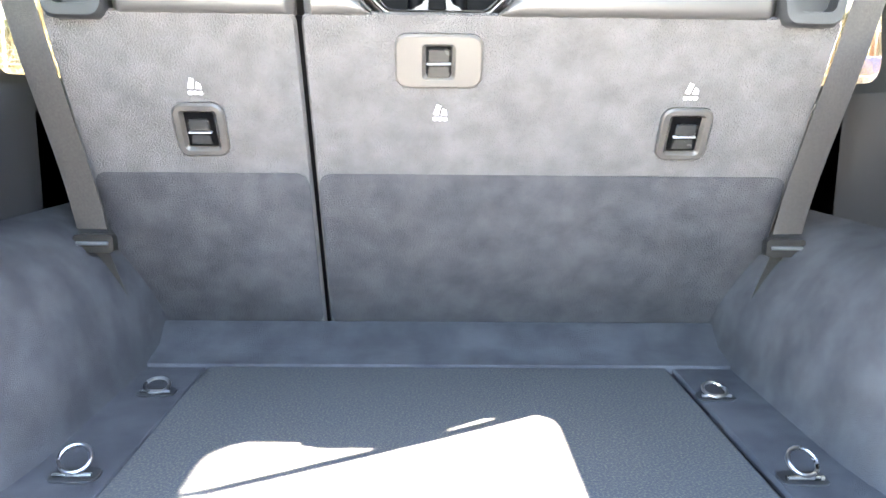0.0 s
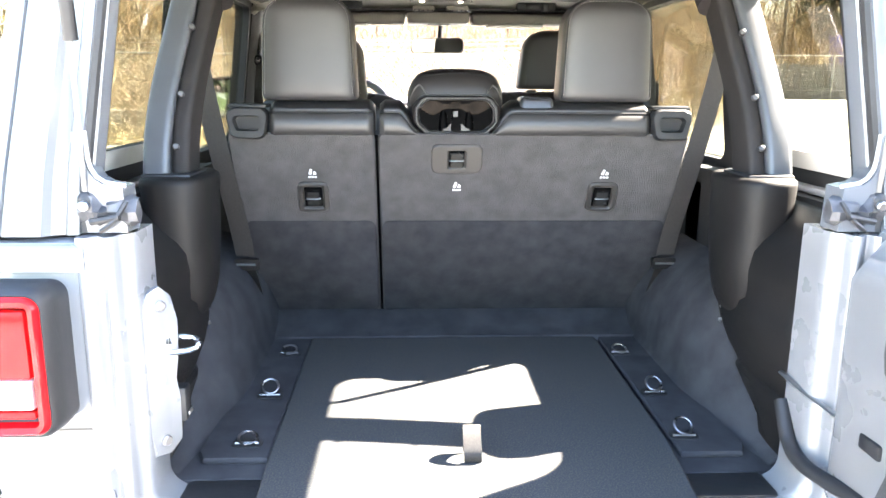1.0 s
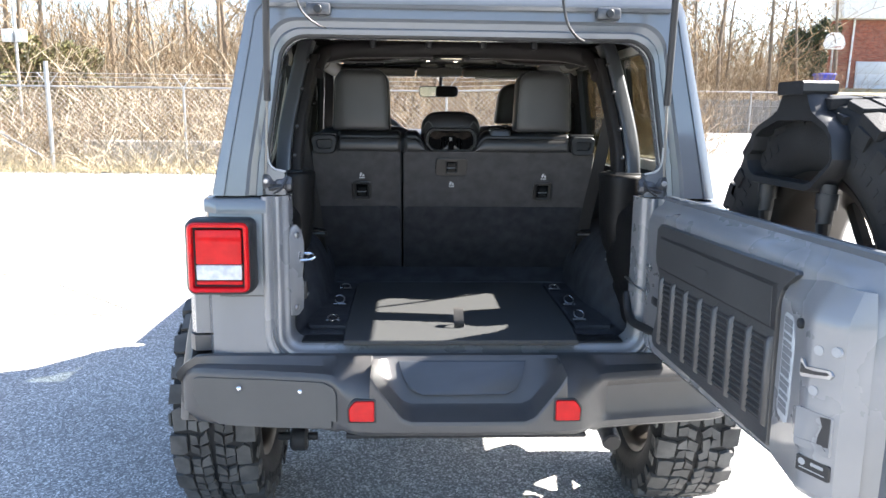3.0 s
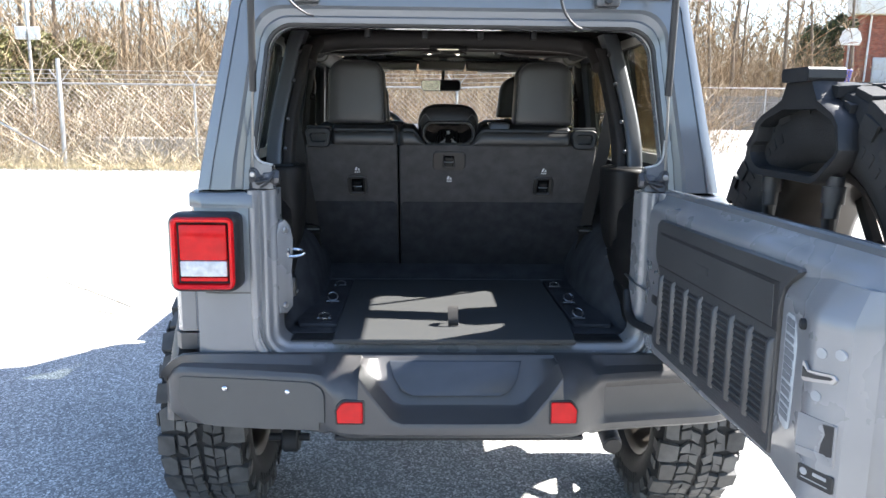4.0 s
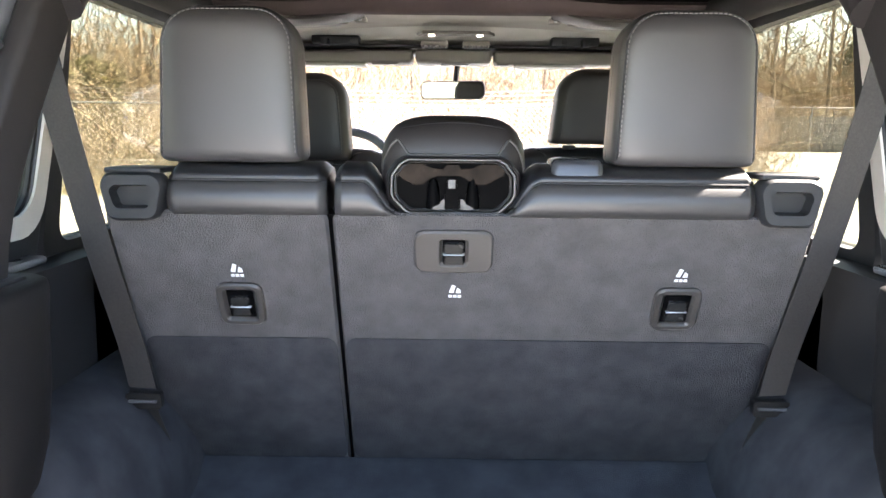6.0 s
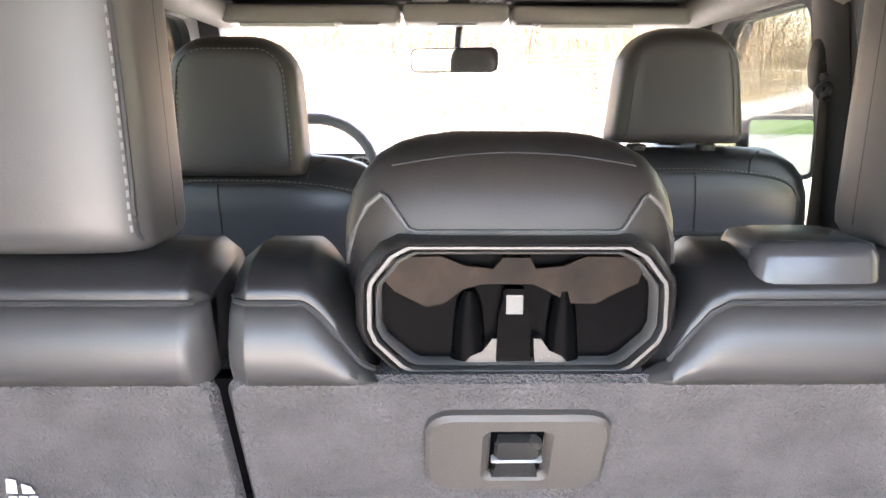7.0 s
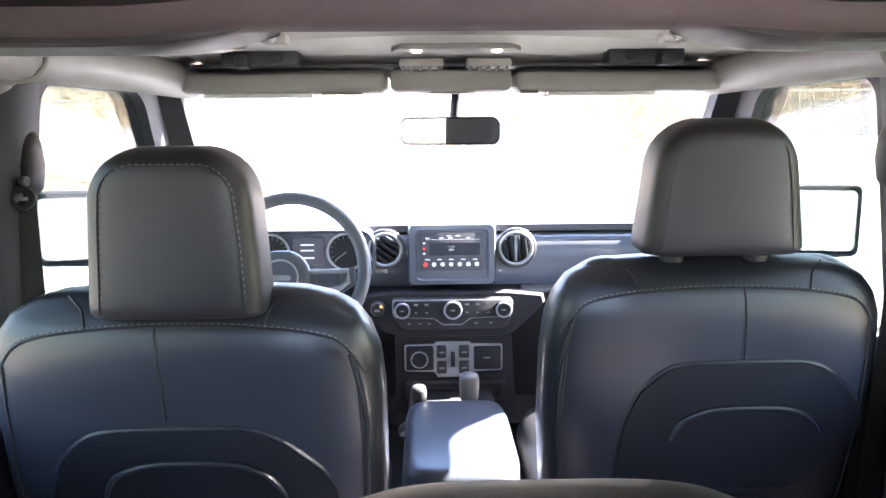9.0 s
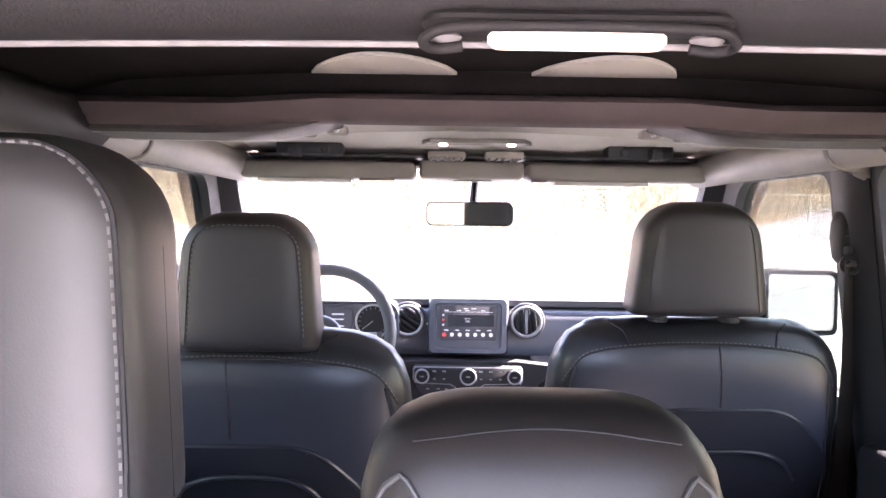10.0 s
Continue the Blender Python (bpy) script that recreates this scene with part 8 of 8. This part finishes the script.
# ---- chain-link fence ----
def chain_fence(name, a, b, h, step, label, arms=True):
    """Posts, rails, barbed strands and a woven wire mesh from a to b."""
    a, b = Vector(a), Vector(b)
    L = (b - a).length
    d = (b - a) / L
    n = round(L / step)
    t = thing(name, (a + b) / 2, label, "fence")
    zs = [rise(*(a + d * (L * i / n)).xy) for i in range(n + 1)]
    for i in range(n + 1):
        p = a + d * (L * i / n)
        part("post", tube([(p.x, p.y, zs[i] - 0.2), (p.x, p.y, zs[i] + h + 0.03)], 0.032, 8), M_GALV, t)
        if arms:
            for s in (-1, 1):
                part("arm", tube([(p.x, p.y, zs[i] + h), (p.x + s * 0.26, p.y, zs[i] + h + 0.34)], 0.014, 6), M_GALV, t)
    zr = [(a + d * (L * i / n)) + Vector((0, 0, zs[i] + h)) for i in range(n + 1)]
    part("top_rail", tube(zr, 0.024, 8), M_GALV, t)
    if arms:
        for k in (0.12, 0.24, 0.34):
            part("strand", tube([q + Vector((0, 0.02, k)) for q in zr], 0.006, 4), M_GALV, t)
    segs = []
    w = 0.14
    m = int(L / w)
    for i in range(-int(h / w), m):
        for sg in (1, -1):
            u0, u1 = i * w, i * w + h
            v0, v1 = (0.05, h) if sg > 0 else (h, 0.05)
            if u0 < 0:
                v0, u0 = v0 + sg * -u0, 0
            if u1 > L:
                v1, u1 = v1 - sg * (u1 - L), L
            if u1 <= u0:
                continue
            p, q = a + d * u0, a + d * u1
            segs.append((p + Vector((0, 0, v0 + rise(p.x, p.y))), q + Vector((0, 0, v1 + rise(q.x, q.y))), 0.0058))
    ob = place("wire_mesh", sticks("wire_mesh", segs, M_WIRE), t)
    ob.matrix_parent_inverse = Matrix.Translation(t.location).inverted()
    return t


chain_fence("chain_link_fence", (-37.15, 18.0, 0), (4.25, 18.2, 0), 2.17, 3.45, "galvanised chain-link fence with barbed strands along the lot")
corner = thing("corner_post", (-9.45, 17.85, 0), "stout galvanised gate post at the fence", "fence post")
part("post", tube([(-9.45, 17.85, -0.2), (-9.45, 17.85, 2.78)], 0.055, 10), M_GALV, corner)
part("brace", tube([(-9.5, 17.85, 0.25), (-12.3, 17.85, 1.9)], 0.028, 8), M_GALV, corner)


def board_fence(a, b, h, label):
    a, b = Vector(a), Vector(b)
    L = (b - a).length
    d = (b - a) / L
    t = thing("board_fence", (a + b) / 2, label, "fence")
    r2 = random.Random(5)
    n = int(L / 0.155)
    bm = box(-0.07, 0.07, -0.011, 0.011, 0.0, h, 0.004, 1)
    me = bpy.data.meshes.new("board")
    bm.to_mesh(me)
    bm.free()
    me.materials.append(M_WOODF)
    ang = math.atan2(d.y, d.x)
    for i in range(n):
        p = a + d * (i * 0.155)
        ob = new("board", me)
        ob.parent = t
        ob.matrix_parent_inverse = Matrix.Translation(t.location).inverted()
        ob.matrix_basis = Matrix.Translation((p.x, p.y, rise(p.x, p.y) - r2.uniform(0, 0.06))) @ Matrix.Rotation(ang + r2.gauss(0, 0.02), 4, "Z") @ Matrix.Rotation(r2.gauss(0, 0.01), 4, "Y")
    for k in (0.35, 1.15):
        part("rail", tube([(*(a + d * u).xy, rise(*(a + d * u).xy) + k) for u in np.linspace(0, L, 12)], 0.035, 5), M_WOODF, t)


board_fence((12.0, 30.35, 0), (40.0, 30.9, 0), 1.46, "weathered grey board fence behind chain-link")
chain_fence("chain_link_fence", (11.6, 30.0, 0), (40.0, 30.4, 0), 1.76, 2.9, "chain-link fence in front of grey boards", False)
wall_ = part("low_wall", loft([[(x, y, z) for y, z in ((19.4, -0.1), (19.4, 0.72), (19.43, 0.75), (19.65, 0.75), (19.65, -0.1))] for x in (-9.3, -4, 2.6)], True), M_CONC)
tagged(wall_, "low pale concrete wall behind the fence", "wall", kind="structure")


# ---- pole, house, hoop, bin ----
def utility_pole():
    t = thing("utility_pole", (-12.2, 22.0, 0), "slim pale metal pole with two white boxes", "pole")
    part("pole", tube([(-12.2, 22.0, -0.2), (-12.2, 22.0, 6.5)], 0.05, 10), M_GALV, t)
    for dx in (-0.2, 0.2):
        part("box", box(-12.2 + dx - 0.16, -12.2 + dx + 0.16, 21.88, 22.0, 3.60, 3.98, 0.02), M_HWHITE, t)
    part("bracket", box(-12.55, -11.85, 21.96, 22.02, 3.75, 3.81, 0.01), M_GALV, t)


utility_pole()


def house():
    x0, y0, z0 = 25.3, 43.0, 2.1
    t = thing("brick_house", (x0 + 6, y0 + 4, z0), "red brick house with white eaves and grey garage door", "house")
    part("wall", box(x0, x0 + 13, y0, y0 + 0.9, z0, z0 + 5.4, 0.02, 1), M_MORTAR, t, "mortar bed of the brick wall")
    part("eave", box(x0 - 0.1, x0 + 13.7, y0 - 0.5, y0 + 0.9, z0 + 5.4, z0 + 6.7, 0.03), M_HWHITE, t)
    part("roof", loft([[(x, y, z) for y, z in ((y0 - 0.4, z0 + 6.7), (y0 + 0.4, z0 + 7.5), (y0 + 0.9, z0 + 6.7))] for x in (x0, x0 + 13.6)], True), M_ROOF, t)
    part("downpipe", tube([(x0 + 0.7, y0 - 0.12, z0), (x0 + 0.85, y0 - 0.12, z0 + 5.4)], 0.06, 8), M_HWHITE, t)
    g = part("garage_door", box(x0 + 1.2, x0 + 3.9, y0 - 0.10, y0 - 0.02, z0, z0 + 2.97, 0.02), M_HGREY, t, "pale grey panelled door")
    for k in range(4):
        part("door_panel", box(x0 + 1.3, x0 + 3.8, y0 - 0.125, y0 - 0.10, z0 + 0.3 + k * 0.65, z0 + 0.9 + k * 0.65, 0.01), M_HGREY, g)
    for wx in (6.0, 9.5):
        w = part("window", box(x0 + wx, x0 + wx + 1.2, y0 - 0.08, y0 - 0.02, z0 + 2.6, z0 + 4.2, 0.02), M_HWHITE, t)
        part("pane", box(x0 + wx + 0.1, x0 + wx + 1.1, y0 - 0.10, y0 - 0.08, z0 + 2.7, z0 + 4.1, 0.005, 1), M_SEAL, w)
    # courses of brick on the two sides that face the lot
    vs, fs = [], []

    def brick(ax, u, z, w):
        k = len(vs)
        e = 0.012
        lo, hi = (u, u + w)
        if ax == "y":
            c = [(lo, y0 - e, z), (hi, y0 - e, z), (hi, y0 - e, z + 0.065), (lo, y0 - e, z + 0.065)]
            b_ = [(p[0], y0, p[2]) for p in c]
        else:
            c = [(x0 - e, lo, z), (x0 - e, hi, z), (x0 - e, hi, z + 0.065), (x0 - e, lo, z + 0.065)]
            b_ = [(x0, p[1], p[2]) for p in c]
        vs.extend(c + b_)
        fs.extend([(k, k + 1, k + 2, k + 3), (k, k + 1, k + 5, k + 4), (k + 1, k + 2, k + 6, k + 5), (k + 2, k + 3, k + 7, k + 6), (k + 3, k, k + 4, k + 7)])
    for j in range(70):
        z = z0 + 0.05 + j * 0.076
        for i in range(57):
            brick("y", x0 + i * 0.228 + (0.114 if j % 2 else 0), z, 0.215)
        for i in range(4):
            brick("x", y0 + i * 0.228 + (0.114 if j % 2 else 0), z, 0.215)
    tagged(raw("bricks", vs, fs, M_BRICK, t), kind="stuff")


M_MORTAR = mat("mortar", (0.32, 0.27, 0.24), 0.95, 0, (0.26, 0.22, 0.2), 8.0)
M_HGREY = mat("pale grey door paint", (0.5, 0.52, 0.54), 0.5, 0, (0.45, 0.47, 0.49), 4.0)
house()
hoop_t = thing("basketball_hoop", (23.35, 40, rise(23.35, 40)), "white fan-shaped basketball backboard on a grey pole", "basketball hoop")
zz = rise(23.35, 40) - 0.40
part("pole", tube([(23.35, 40, zz - 0.1), (23.35, 40, zz + 3.2)], 0.06, 8), M_GALV, hoop_t)
part("backboard", prism([(22.85, zz + 2.9), (23.85, zz + 2.9), (23.98, zz + 3.2), (23.85, zz + 3.6), (23.62, zz + 3.8), (23.08, zz + 3.8), (22.85, zz + 3.6), (22.72, zz + 3.2)], 39.85, 39.9, 0.01), M_HWHITE, hoop_t)
part("rim", ringbar((23.35, 39.58, zz + 3.0), (0, 0, 1), 0.23, 0.012, 20, 6), M_BRICK, hoop_t)
bin_t = thing("blue_bin", (22.2, 38.5, rise(22.2, 38.5)), "blue plastic wheeled bin on the bank", "bin")
zz = rise(22.2, 38.5)
part("tub", loft([[(22.2 + x * k, 38.5 + y * k, zz + h) for x, y in rrect(0.9, 0.75, 0.08, 4)] for k, h in ((0.8, 0.0), (1.0, 1.4))], True), M_BLUE, bin_t)
part("lid", loft([[(22.2 + x * k, 38.5 + y * k, zz + h) for x, y in rrect(0.98, 0.82, 0.08, 4)] for k, h in ((1.0, 1.4), (1.0, 1.45), (0.9, 1.52))], True), M_BLUE, bin_t)

# ---- cracks in the lot ----
r2 = random.Random(17)
M_CRACK = mat("crack dirt", (0.17, 0.145, 0.11), 0.95, 0, (0.22, 0.19, 0.15), 20.0)
for pts in (((-6.2, 6.6), (-4.2, 4.95), (-3.3, 4.35), (-2.3, 3.42)), ((-2.9, 3.3), (-2.5, 3.3), (-2.35, 3.22)), ((-7.5, 12.0), (-5.0, 11.0), (-3.5, 10.5))):
    line = smoothline([(x, y, 0) for x, y in pts], 10)
    rings = []
    for p in line:
        w = r2.uniform(0.006, 0.016)
        j = r2.uniform(-0.02, 0.02)
        rings.append([(p.x, p.y + j - w, 0.003), (p.x, p.y + j + w, 0.003), (p.x, p.y + j + w, 0.0045), (p.x, p.y + j - w, 0.0045)])
    c = part("crack", loft(rings, True), M_CRACK, None, "")
    tagged(c, "narrow dark crack in the asphalt", "crack", "cracks in the asphalt", "structure")
